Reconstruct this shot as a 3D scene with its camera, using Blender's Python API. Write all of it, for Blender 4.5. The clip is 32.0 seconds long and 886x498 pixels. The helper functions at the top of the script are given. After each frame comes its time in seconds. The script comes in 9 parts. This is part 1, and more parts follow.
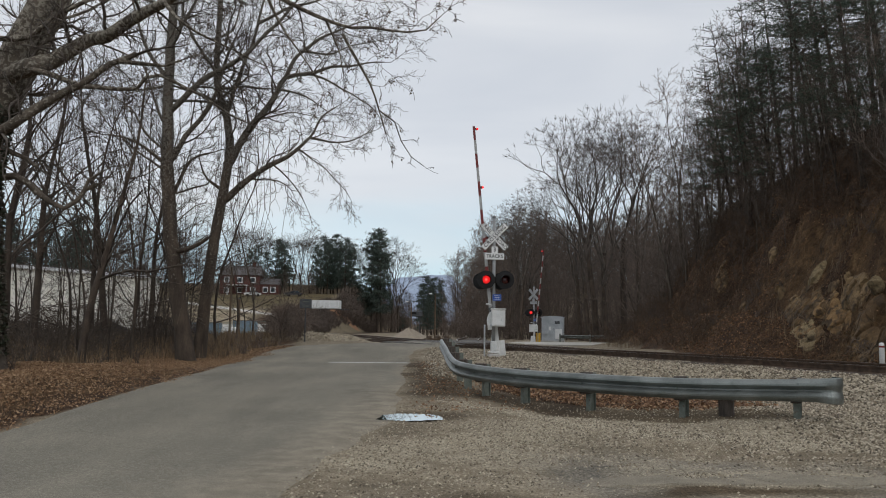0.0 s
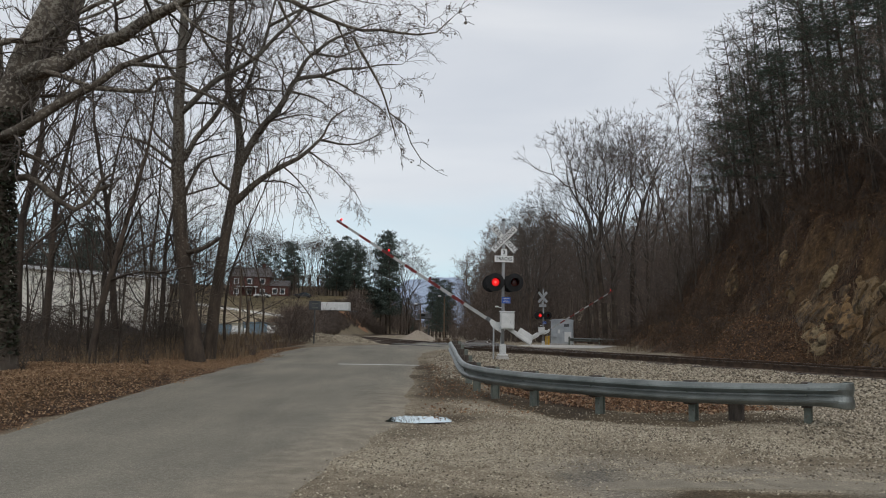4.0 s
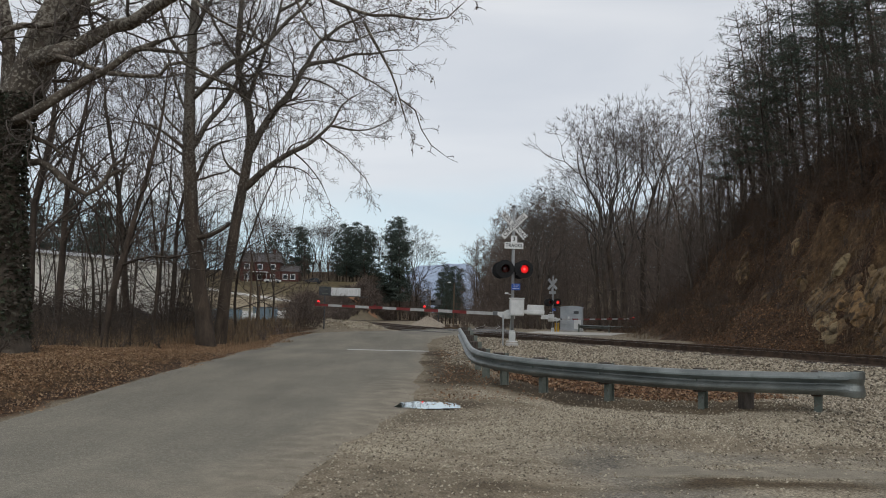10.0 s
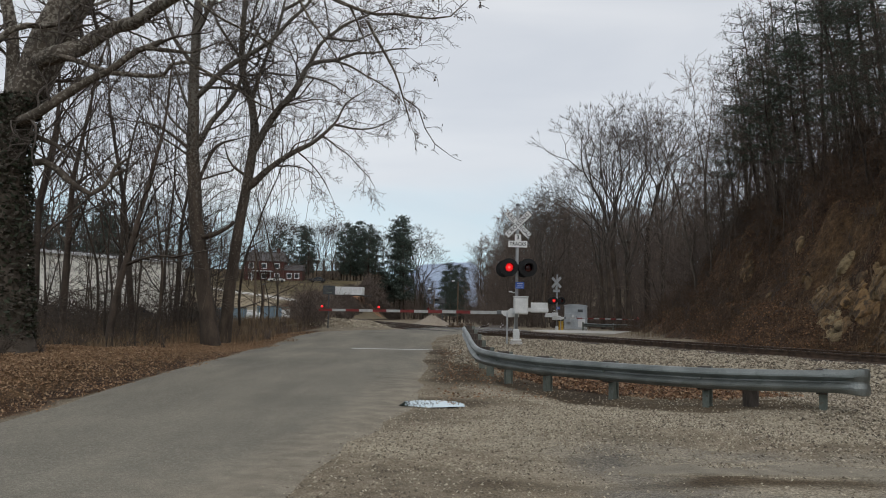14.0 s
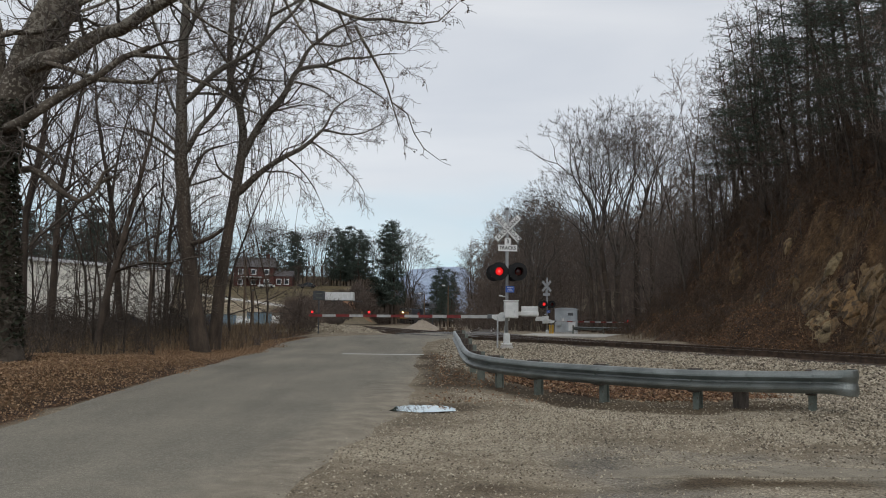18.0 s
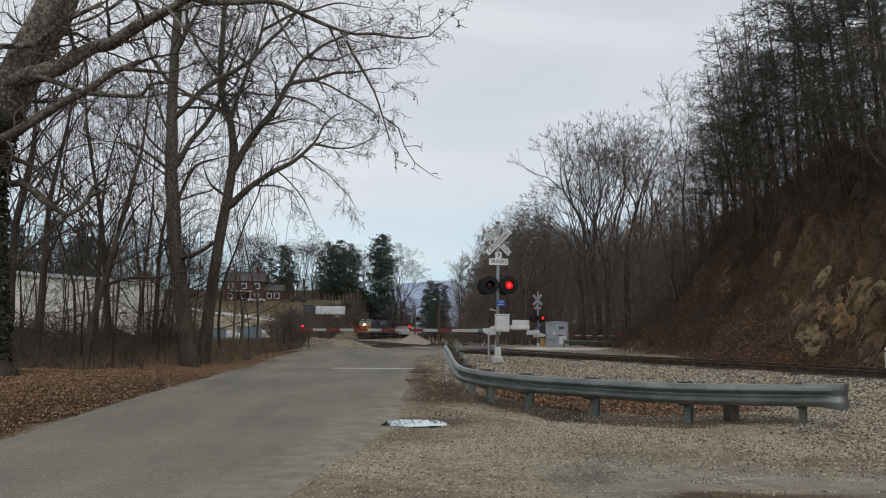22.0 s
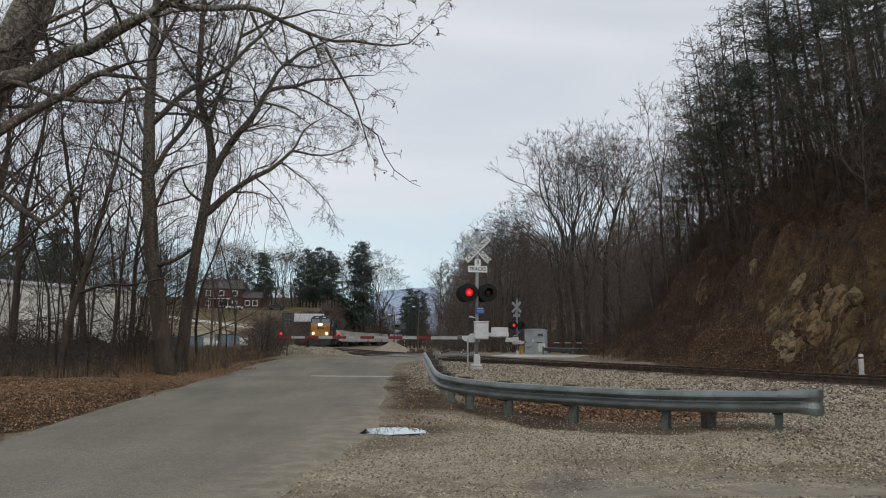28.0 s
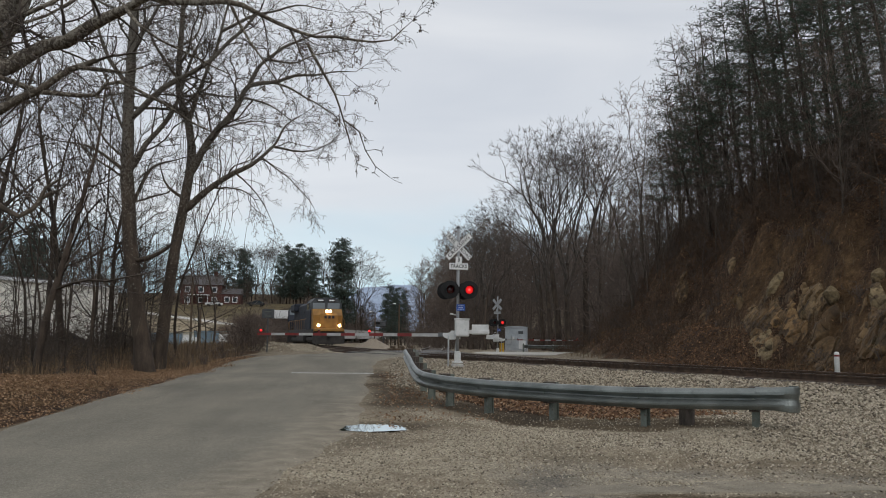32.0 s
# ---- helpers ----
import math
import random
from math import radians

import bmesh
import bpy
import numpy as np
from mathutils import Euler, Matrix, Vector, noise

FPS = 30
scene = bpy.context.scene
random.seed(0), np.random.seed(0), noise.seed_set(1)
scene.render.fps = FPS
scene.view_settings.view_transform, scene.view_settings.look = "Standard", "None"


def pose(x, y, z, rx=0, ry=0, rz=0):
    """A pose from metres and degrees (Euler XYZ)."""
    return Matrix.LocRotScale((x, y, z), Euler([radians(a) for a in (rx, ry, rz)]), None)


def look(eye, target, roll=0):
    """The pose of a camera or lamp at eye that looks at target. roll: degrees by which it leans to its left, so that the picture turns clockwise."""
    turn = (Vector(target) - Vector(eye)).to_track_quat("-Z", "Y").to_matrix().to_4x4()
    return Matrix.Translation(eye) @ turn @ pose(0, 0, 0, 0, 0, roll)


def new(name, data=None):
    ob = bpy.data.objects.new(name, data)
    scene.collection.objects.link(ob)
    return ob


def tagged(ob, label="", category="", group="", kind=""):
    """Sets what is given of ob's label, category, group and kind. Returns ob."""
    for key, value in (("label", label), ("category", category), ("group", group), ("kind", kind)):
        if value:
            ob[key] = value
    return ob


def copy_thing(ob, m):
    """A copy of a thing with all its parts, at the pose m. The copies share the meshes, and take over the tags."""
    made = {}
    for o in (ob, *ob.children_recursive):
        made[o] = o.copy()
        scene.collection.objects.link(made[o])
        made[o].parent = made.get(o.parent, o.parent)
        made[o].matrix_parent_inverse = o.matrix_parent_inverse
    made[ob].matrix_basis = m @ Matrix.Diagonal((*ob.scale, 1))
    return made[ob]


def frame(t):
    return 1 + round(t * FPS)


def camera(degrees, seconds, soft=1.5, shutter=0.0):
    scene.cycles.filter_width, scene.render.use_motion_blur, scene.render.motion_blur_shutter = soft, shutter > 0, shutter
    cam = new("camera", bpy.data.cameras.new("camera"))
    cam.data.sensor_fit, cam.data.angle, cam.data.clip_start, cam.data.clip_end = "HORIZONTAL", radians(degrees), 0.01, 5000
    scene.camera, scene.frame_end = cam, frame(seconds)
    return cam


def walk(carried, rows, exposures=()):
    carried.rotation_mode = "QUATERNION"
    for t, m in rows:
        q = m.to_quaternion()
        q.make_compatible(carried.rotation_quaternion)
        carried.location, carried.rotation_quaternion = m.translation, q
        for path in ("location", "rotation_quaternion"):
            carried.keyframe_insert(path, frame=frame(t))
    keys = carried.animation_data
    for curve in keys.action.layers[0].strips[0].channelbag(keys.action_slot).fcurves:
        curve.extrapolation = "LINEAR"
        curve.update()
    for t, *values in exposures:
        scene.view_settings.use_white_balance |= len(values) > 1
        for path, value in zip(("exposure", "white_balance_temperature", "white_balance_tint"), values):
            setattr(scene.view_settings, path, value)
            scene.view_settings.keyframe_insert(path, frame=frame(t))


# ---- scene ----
# Camera: held at standing height on the gravel beside the road, it only turns.
EYE = (0.0, 0.0, 1.5)
# seconds, degrees to the right, degrees up, lean
AIM = [
    (0, 1.42, 5.42, 0.65), (0.5, 1.29, 5.61, 0.68), (1, 1.25, 5.87, 0.81), (1.5, 1.19, 6.05, 0.84),
    (2, 1.05, 6.13, 0.84), (2.5, 1.19, 5.86, 0.82), (3, 1.14, 5.65, 0.88), (3.5, 0.93, 5.63, 0.91),
    (5.5, 0.59, 5.16, 1.00), (6, 0.64, 4.99, 1.00), (6.5, 0.62, 4.87, 1.01), (7, 0.57, 4.91, 1.05),
    (7.5, 0.54, 4.94, 1.12), (8, 0.41, 4.83, 1.12), (8.5, 0.33, 4.63, 1.02), (9, 0.22, 4.48, 1.14),
    (9.5, 0.08, 4.43, 1.29), (10, 0.07, 4.60, 1.28), (10.5, -0.12, 4.82, 1.19), (11, -0.26, 4.77, 1.22),
    (11.5, -0.29, 4.72, 1.21), (12, -0.24, 4.70, 1.15), (12.5, -0.05, 4.60, 1.12), (13, 0.00, 4.46, 1.20),
    (13.5, -0.15, 4.47, 1.22), (14, -0.20, 4.50, 1.15), (14.5, -0.04, 4.62, 1.06), (16.5, 0.21, 4.73, 0.87),
    (17, 0.29, 4.95, 0.79), (17.5, 0.39, 4.97, 0.71), (18, 0.51, 4.83, 0.64), (18.5, 0.55, 4.82, 0.66),
    (19, 0.68, 4.83, 0.67), (19.5, 0.83, 4.72, 0.57), (20, 0.92, 4.81, 0.53), (20.5, 1.06, 5.06, 0.56),
    (21, 1.19, 5.49, 0.57), (21.5, 1.18, 5.72, 0.54), (22, 1.15, 5.81, 0.52), (22.5, 1.12, 5.87, 0.55),
    (23, 1.21, 5.89, 0.67), (23.5, 1.37, 5.93, 0.67), (24, 1.51, 6.01, 0.63), (24.5, 1.67, 6.17, 0.47),
    (25, 1.68, 6.18, 0.50), (25.5, 1.61, 6.24, 0.50), (27.5, 2.42, 6.25, 0.27), (28, 2.62, 6.34, 0.43),
    (28.5, 2.71, 6.31, 0.51), (29, 2.79, 6.31, 0.50), (29.5, 2.94, 6.27, 0.52), (30, 3.12, 6.24, 0.59),
    (30.5, 3.25, 6.16, 0.51), (31, 3.39, 6.06, 0.48), (31.5, 3.64, 6.07, 0.51), (32, 3.96, 6.15, 0.57),
]


def aim(turn, up, lean):
    return Matrix.Translation(EYE) @ pose(0, 0, 0, 90 + up, 0, -turn) @ pose(0, 0, 0, 0, 0, lean)


cam = camera(57.3, 32.0, soft=1.0)
walk(cam, [(t, aim(a, b, c)) for t, a, b, c in AIM])

# ------------------------------------------------------------------ light
SKY_STRENGTH = 0.86


def make_world():
    w = bpy.data.worlds.new("overcast_sky")
    w.use_nodes = True
    scene.world = w
    nt = w.node_tree
    nt.nodes.clear()
    n, ln = nt.nodes.new, nt.links.new
    out, bg = n("ShaderNodeOutputWorld"), n("ShaderNodeBackground")
    tc, mp = n("ShaderNodeTexCoord"), n("ShaderNodeMapping")
    mp.inputs["Scale"].default_value = (1.2, 1.2, 5.0)
    no = n("ShaderNodeTexNoise")
    no.inputs["Scale"].default_value, no.inputs["Detail"].default_value = 1.6, 5
    no.inputs["Distortion"].default_value = 0.5
    cr = n("ShaderNodeValToRGB")
    cr.color_ramp.elements[0].position, cr.color_ramp.elements[0].color = 0.32, (0.645, 0.675, 0.725, 1)
    cr.color_ramp.elements[1].position, cr.color_ramp.elements[1].color = 0.70, (0.83, 0.842, 0.86, 1)
    # height above the horizon: a clear pale blue gap low down, cloud above, brighter to the zenith
    sep = n("ShaderNodeSeparateXYZ")
    gap = n("ShaderNodeValToRGB")
    e = gap.color_ramp.elements
    e[0].position, e[0].color = 0.03, (1, 1, 1, 1)
    e[1].position, e[1].color = 0.17, (0, 0, 0, 1)
    no2 = n("ShaderNodeTexNoise")
    no2.inputs["Scale"].default_value = 3.0
    add = n("ShaderNodeMath")
    add.operation, add.inputs[1].default_value = "MULTIPLY_ADD", 0.16
    sub = n("ShaderNodeMath")
    sub.operation, sub.inputs[1].default_value = "SUBTRACT", 0.08
    mix = n("ShaderNodeMixRGB")
    mix.inputs[2].default_value = (0.52, 0.77, 0.90, 1)
    sky = n("ShaderNodeTexSky")
    sky.sky_type, sky.sun_disc = "NISHITA", False
    sky.sun_elevation, sky.sun_rotation = radians(44), radians(163)
    skm = n("ShaderNodeMixRGB")
    skm.blend_type, skm.inputs[0].default_value = "ADD", 0.02
    zen = n("ShaderNodeMapRange")
    zen.inputs["From Min"].default_value, zen.inputs["From Max"].default_value = 0.35, 1.0
    zen.inputs["To Min"].default_value, zen.inputs["To Max"].default_value = 1.0, 1.0
    mul = n("ShaderNodeMath")
    mul.operation, mul.inputs[1].default_value = "MULTIPLY", SKY_STRENGTH
    ln(tc.outputs["Generated"], mp.inputs["Vector"])
    ln(mp.outputs["Vector"], no.inputs["Vector"])
    ln(mp.outputs["Vector"], no2.inputs["Vector"])
    ln(no.outputs["Fac"], cr.inputs["Fac"])
    ln(tc.outputs["Generated"], sep.inputs["Vector"])
    ln(no2.outputs["Fac"], add.inputs[0])
    ln(sep.outputs["Z"], add.inputs[2])
    ln(add.outputs[0], sub.inputs[0])
    ln(sub.outputs[0], gap.inputs["Fac"])
    ln(gap.outputs["Color"], mix.inputs[0])
    ln(cr.outputs["Color"], mix.inputs[1])
    ln(mix.outputs["Color"], skm.inputs[1])
    ln(sky.outputs["Color"], skm.inputs[2])
    ln(sep.outputs["Z"], zen.inputs["Value"])
    ln(zen.outputs["Result"], mul.inputs[0])
    ln(mul.outputs[0], bg.inputs["Strength"])
    ln(skm.outputs["Color"], bg.inputs["Color"])
    ln(bg.outputs[0], out.inputs["Surface"])


make_world()
sun = new("sun", bpy.data.lights.new("sun", "SUN"))
sun.data.energy, sun.data.angle, sun.data.color = 0.75, radians(40), (1.0, 0.97, 0.93)
sun.matrix_basis = look((14, -45, 46), (0, 0, 0))
scene.view_settings.exposure = 0.0


# ------------------------------------------------------------------ materials
def rgb(c):
    return (*c, 1.0)


def surface(name, a, b, scale=4.0, rough=0.85, metal=0.0, bump=0.3, fine=60.0, spots=None, spot_at=0.62, stretch=(1, 1, 1), vary=0.0, fine_amt=0.35):
    """Two-scale noise colour between a and b, fine grain, optional third colour in spots, and bump."""
    m = bpy.data.materials.new(name)
    m.use_nodes = True
    nt = m.node_tree
    n, ln = nt.nodes.new, nt.links.new
    p = nt.nodes["Principled BSDF"]
    tc, mp = n("ShaderNodeTexCoord"), n("ShaderNodeMapping")
    mp.inputs["Scale"].default_value = stretch
    ln(tc.outputs["Object"], mp.inputs["Vector"])
    big, small = n("ShaderNodeTexNoise"), n("ShaderNodeTexNoise")
    big.inputs["Scale"].default_value, big.inputs["Detail"].default_value = scale, 6
    small.inputs["Scale"].default_value, small.inputs["Detail"].default_value = fine, 3
    for t in (big, small):
        ln(mp.outputs["Vector"], t.inputs["Vector"])
    cr = n("ShaderNodeValToRGB")
    cr.color_ramp.elements[0].position, cr.color_ramp.elements[0].color = 0.35, rgb(a)
    cr.color_ramp.elements[1].position, cr.color_ramp.elements[1].color = 0.68, rgb(b)
    ln(big.outputs["Fac"], cr.inputs["Fac"])
    col = cr.outputs["Color"]
    if spots:
        sn, sr = n("ShaderNodeTexNoise"), n("ShaderNodeValToRGB")
        sn.inputs["Scale"].default_value, sn.inputs["Detail"].default_value = scale * 3.1, 5
        ln(mp.outputs["Vector"], sn.inputs["Vector"])
        sr.color_ramp.elements[0].position, sr.color_ramp.elements[1].position = spot_at - 0.05, spot_at + 0.05
        ln(sn.outputs["Fac"], sr.inputs["Fac"])
        mx = n("ShaderNodeMixRGB")
        mx.inputs[2].default_value = rgb(spots)
        ln(sr.outputs["Color"], mx.inputs[0])
        ln(col, mx.inputs[1])
        col = mx.outputs["Color"]
    g = n("ShaderNodeMixRGB")
    g.blend_type, g.inputs[0].default_value = "OVERLAY", fine_amt
    ln(col, g.inputs[1])
    ln(small.outputs["Fac"], g.inputs[2])
    col = g.outputs["Color"]
    if vary:
        oi, hs, mr = n("ShaderNodeObjectInfo"), n("ShaderNodeHueSaturation"), n("ShaderNodeMapRange")
        mr.inputs["To Min"].default_value, mr.inputs["To Max"].default_value = 1 - vary, 1 + vary
        ln(oi.outputs["Random"], mr.inputs["Value"])
        ln(mr.outputs["Result"], hs.inputs["Value"])
        ln(col, hs.inputs["Color"])
        col = hs.outputs["Color"]
    ln(col, p.inputs["Base Color"])
    p.inputs["Roughness"].default_value, p.inputs["Metallic"].default_value = rough, metal
    if bump:
        ad, bp = n("ShaderNodeMath"), n("ShaderNodeBump")
        ad.operation, ad.inputs[1].default_value = "MULTIPLY_ADD", 0.4
        ln(small.outputs["Fac"], ad.inputs[0])
        ln(big.outputs["Fac"], ad.inputs[2])
        bp.inputs["Strength"].default_value, bp.inputs["Distance"].default_value = bump, 0.03
        ln(ad.outputs[0], bp.inputs["Height"])
        ln(bp.outputs["Normal"], p.inputs["Normal"])
    return m


def island(name, colours, rough=0.85, hue=0.0):
    """A colour picked per loose piece of one mesh."""
    m = bpy.data.materials.new(name)
    m.use_nodes = True
    nt = m.node_tree
    n, ln = nt.nodes.new, nt.links.new
    p = nt.nodes["Principled BSDF"]
    ge, cr = n("ShaderNodeNewGeometry"), n("ShaderNodeValToRGB")
    cr.color_ramp.interpolation = "CONSTANT"
    for k, c in enumerate(colours):
        e = cr.color_ramp.elements[k] if k < 2 else cr.color_ramp.elements.new(0.5)
        e.position, e.color = k / len(colours), rgb(c)
    for k, c in enumerate(colours):
        cr.color_ramp.elements[k].position = k / len(colours)
        cr.color_ramp.elements[k].color = rgb(c)
    tx, no, mx = n("ShaderNodeTexCoord"), n("ShaderNodeTexNoise"), n("ShaderNodeMixRGB")
    no.inputs["Scale"].default_value = 25
    mx.blend_type, mx.inputs[0].default_value = "OVERLAY", 0.4
    ln(tx.outputs["Object"], no.inputs["Vector"])
    ln(ge.outputs["Random Per Island"], cr.inputs["Fac"])
    ln(cr.outputs["Color"], mx.inputs[1])
    ln(no.outputs["Fac"], mx.inputs[2])
    ln(mx.outputs["Color"], p.inputs["Base Color"])
    p.inputs["Roughness"].default_value = rough
    return m


def glow(name, c, strength):
    m = bpy.data.materials.new(name)
    m.use_nodes = True
    p = m.node_tree.nodes["Principled BSDF"]
    p.inputs["Base Color"].default_value = rgb(c)
    p.inputs["Emission Color"].default_value, p.inputs["Emission Strength"].default_value = rgb(c), strength
    return m


def glass(name, c, rough=0.05):
    m = bpy.data.materials.new(name)
    m.use_nodes = True
    p = m.node_tree.nodes["Principled BSDF"]
    p.inputs["Base Color"].default_value, p.inputs["Roughness"].default_value = rgb(c), rough
    p.inputs["Specular IOR Level"].default_value = 0.6
    return m


BARK = surface("grey_bark", (0.034, 0.0245, 0.0175), (0.09, 0.067, 0.05), 3, 0.95, bump=0.8, fine=30, stretch=(1, 1, 0.35), vary=0.25)
def flaking_bark(name, dark_a, dark_b, pale, low, high):
    """Brown furrowed bark that flakes to pale patches higher up the tree."""
    m = surface(name, dark_a, dark_b, 3.2, 0.95, bump=0.9, fine=28, stretch=(1, 1, 0.35))
    nt = m.node_tree
    n, ln = nt.nodes.new, nt.links.new
    p = nt.nodes["Principled BSDF"]
    base = p.inputs["Base Color"].links[0].from_socket
    tc, sp, no, ad, mr, mx = n("ShaderNodeTexCoord"), n("ShaderNodeSeparateXYZ"), n("ShaderNodeTexNoise"), n("ShaderNodeMath"), n("ShaderNodeMapRange"), n("ShaderNodeMixRGB")
    no.inputs["Scale"].default_value, no.inputs["Detail"].default_value, no.inputs["Roughness"].default_value = 13.0, 6, 0.65
    ln(tc.outputs["Object"], sp.inputs[0])
    ln(tc.outputs["Object"], no.inputs["Vector"])
    ad.operation, ad.inputs[1].default_value = "MULTIPLY_ADD", 34.0
    ln(no.outputs["Fac"], ad.inputs[0])
    ln(sp.outputs["Z"], ad.inputs[2])
    mr.inputs["From Min"].default_value, mr.inputs["From Max"].default_value, mr.inputs["To Max"].default_value = low + 17, high + 15.5, 0.85
    ln(ad.outputs[0], mr.inputs["Value"])
    mx.inputs[2].default_value = rgb(pale)
    ln(mr.outputs["Result"], mx.inputs[0])
    ln(base, mx.inputs[1])
    ln(mx.outputs["Color"], p.inputs["Base Color"])
    return m


BARK_ROAD = flaking_bark("roadside_tree_bark", (0.036, 0.026, 0.0185), (0.092, 0.068, 0.049), (0.165, 0.15, 0.125), 6.5, 11.0)
BARK_SYC = flaking_bark("sycamore_bark", (0.055, 0.043, 0.032), (0.13, 0.106, 0.082), (0.27, 0.245, 0.20), 7.4, 10.5)
BARK_GREY = surface("pale_grey_bark", (0.048, 0.039, 0.031), (0.115, 0.098, 0.081), 2.5, 0.95, bump=0.6, fine=24, stretch=(1, 1, 0.4), vary=0.2)
TWIG_GREY = surface("pale_grey_twigs", (0.056, 0.046, 0.038), (0.125, 0.104, 0.088), 2, 0.95, bump=0, vary=0.2)
TWIG = surface("twig_bark", (0.042, 0.032, 0.0245), (0.105, 0.081, 0.062), 5, 0.95, bump=0, vary=0.25)
BARK_TAN = surface("pale_tan_bark", (0.058, 0.045, 0.034), (0.135, 0.109, 0.085), 2.5, 0.95, bump=0.6, fine=24, stretch=(1, 1, 0.4), vary=0.2)
BRUSHDARK = surface("dark_brush_stems", (0.048, 0.031, 0.020), (0.120, 0.075, 0.047), 1.2, 0.95, bump=0, vary=0.3)
TWIG_RED = surface("brown_brush_twigs", (0.074, 0.056, 0.045), (0.165, 0.125, 0.100), 1.2, 0.95, bump=0, vary=0.3)
IVY = island("ivy_leaf", [(0.022, 0.03, 0.014), (0.035, 0.042, 0.02), (0.045, 0.038, 0.024), (0.06, 0.048, 0.035)], 0.7)
NEEDLE = island("pine_needle", [(0.036, 0.056, 0.034), (0.048, 0.070, 0.042), (0.060, 0.078, 0.052), (0.028, 0.044, 0.029)], 0.7)
# needle colours raised to paint in haze on the distant conifers
SPRUCE = island("haze_lifted_conifer_needle", [(0.036, 0.052, 0.040), (0.047, 0.065, 0.050), (0.060, 0.076, 0.061)], 0.8)
LEAF = island("dead_leaf", [(0.19, 0.102, 0.052), (0.25, 0.142, 0.074), (0.135, 0.072, 0.038), (0.37, 0.245, 0.145), (0.095, 0.052, 0.028), (0.22, 0.115, 0.06)], 0.8)
LEAF_BANK = island("matted_dead_leaf", [(0.25, 0.152, 0.082), (0.31, 0.196, 0.11), (0.20, 0.118, 0.062), (0.38, 0.255, 0.15), (0.165, 0.096, 0.052), (0.27, 0.158, 0.084)], 0.85)
STONE = island("ballast_stone", [(0.453, 0.396, 0.307), (0.088, 0.071, 0.051), (0.206, 0.175, 0.128), (0.299, 0.257, 0.193), (0.129, 0.106, 0.076), (0.422, 0.368, 0.284), (0.170, 0.134, 0.093), (0.247, 0.207, 0.151)], 0.9)
GRAVEL = island("pale_loose_gravel", [(0.206, 0.170, 0.119), (0.299, 0.253, 0.182), (0.113, 0.091, 0.063), (0.474, 0.416, 0.316), (0.371, 0.327, 0.246), (0.232, 0.192, 0.135)], 0.9)
STEEL = surface("galvanised_steel", (0.15, 0.164, 0.157), (0.25, 0.268, 0.256), 2.5, 0.45, 0.7, bump=0.08, fine=80, spots=(0.16, 0.175, 0.165), spot_at=0.64)
STEEL_DULL = surface("weathered_galvanised_post", (0.125, 0.142, 0.122), (0.215, 0.235, 0.205), 5, 0.7, 0.3, bump=0.15, fine=60, spots=(0.13, 0.10, 0.08), spot_at=0.66)
RUST = surface("rusty_rail", (0.048, 0.031, 0.021), (0.112, 0.072, 0.049), 6, 0.85, 0.2, bump=0.2, fine=70)
RAILHEAD = surface("worn_rail_head", (0.22, 0.19, 0.17), (0.34, 0.31, 0.29), 3, 0.4, 0.8, bump=0.02)
TIE = surface("creosote_tie", (0.05, 0.04, 0.032), (0.115, 0.095, 0.078), 5, 0.9, bump=0.5, stretch=(1, 4, 4), vary=0.3)
WOODPOST = surface("dark_old_timber", (0.045, 0.036, 0.03), (0.10, 0.08, 0.066), 6, 0.9, bump=0.5, stretch=(4, 4, 1))
WHITE = surface("white_enamel", (0.52, 0.53, 0.52), (0.66, 0.66, 0.65), 3, 0.5, bump=0.05, spots=(0.42, 0.38, 0.33), spot_at=0.70)
ALU = surface("brushed_aluminium", (0.38, 0.39, 0.40), (0.52, 0.53, 0.54), 4, 0.42, 0.7, bump=0.05)
CABINET = surface("aluminium_cabinet", (0.34, 0.36, 0.385), (0.46, 0.48, 0.50), 1.5, 0.38, 0.4, bump=0.05)
SIGNWHITE = surface("white_sign_sheet", (0.64, 0.65, 0.64), (0.74, 0.74, 0.73), 3, 0.5, bump=0.03)
GREYSTEEL = surface("grey_cast_bracket", (0.10, 0.105, 0.11), (0.18, 0.185, 0.19), 4, 0.6, 0.3, bump=0.05)
BLACK = surface("matt_black_paint", (0.006, 0.006, 0.0065), (0.014, 0.014, 0.015), 4, 0.85, bump=0.05)
LETTER = surface("black_lettering", (0.015, 0.015, 0.016), (0.03, 0.03, 0.03), 8, 0.6, bump=0)
ARMWHITE = surface("dull_white_reflective_stripe", (0.30, 0.30, 0.295), (0.42, 0.42, 0.41), 5, 0.5, bump=0.02)
REDTAPE = surface("red_reflective_stripe", (0.13, 0.012, 0.010), (0.19, 0.020, 0.017), 6, 0.4, bump=0.02)
BLUE = surface("blue_sign_sheet", (0.02, 0.07, 0.30), (0.03, 0.10, 0.40), 6, 0.4, bump=0)
YELLOWBOX = surface("yellow_plastic", (0.55, 0.32, 0.03), (0.68, 0.42, 0.05), 4, 0.5, bump=0.05)
MASTGREY = surface("weathered_aluminium_mast", (0.24, 0.245, 0.25), (0.34, 0.345, 0.35), 3, 0.6, 0.25, bump=0.05)
CONCRETE = surface("concrete", (0.30, 0.29, 0.27), (0.46, 0.445, 0.42), 3, 0.9, bump=0.25)


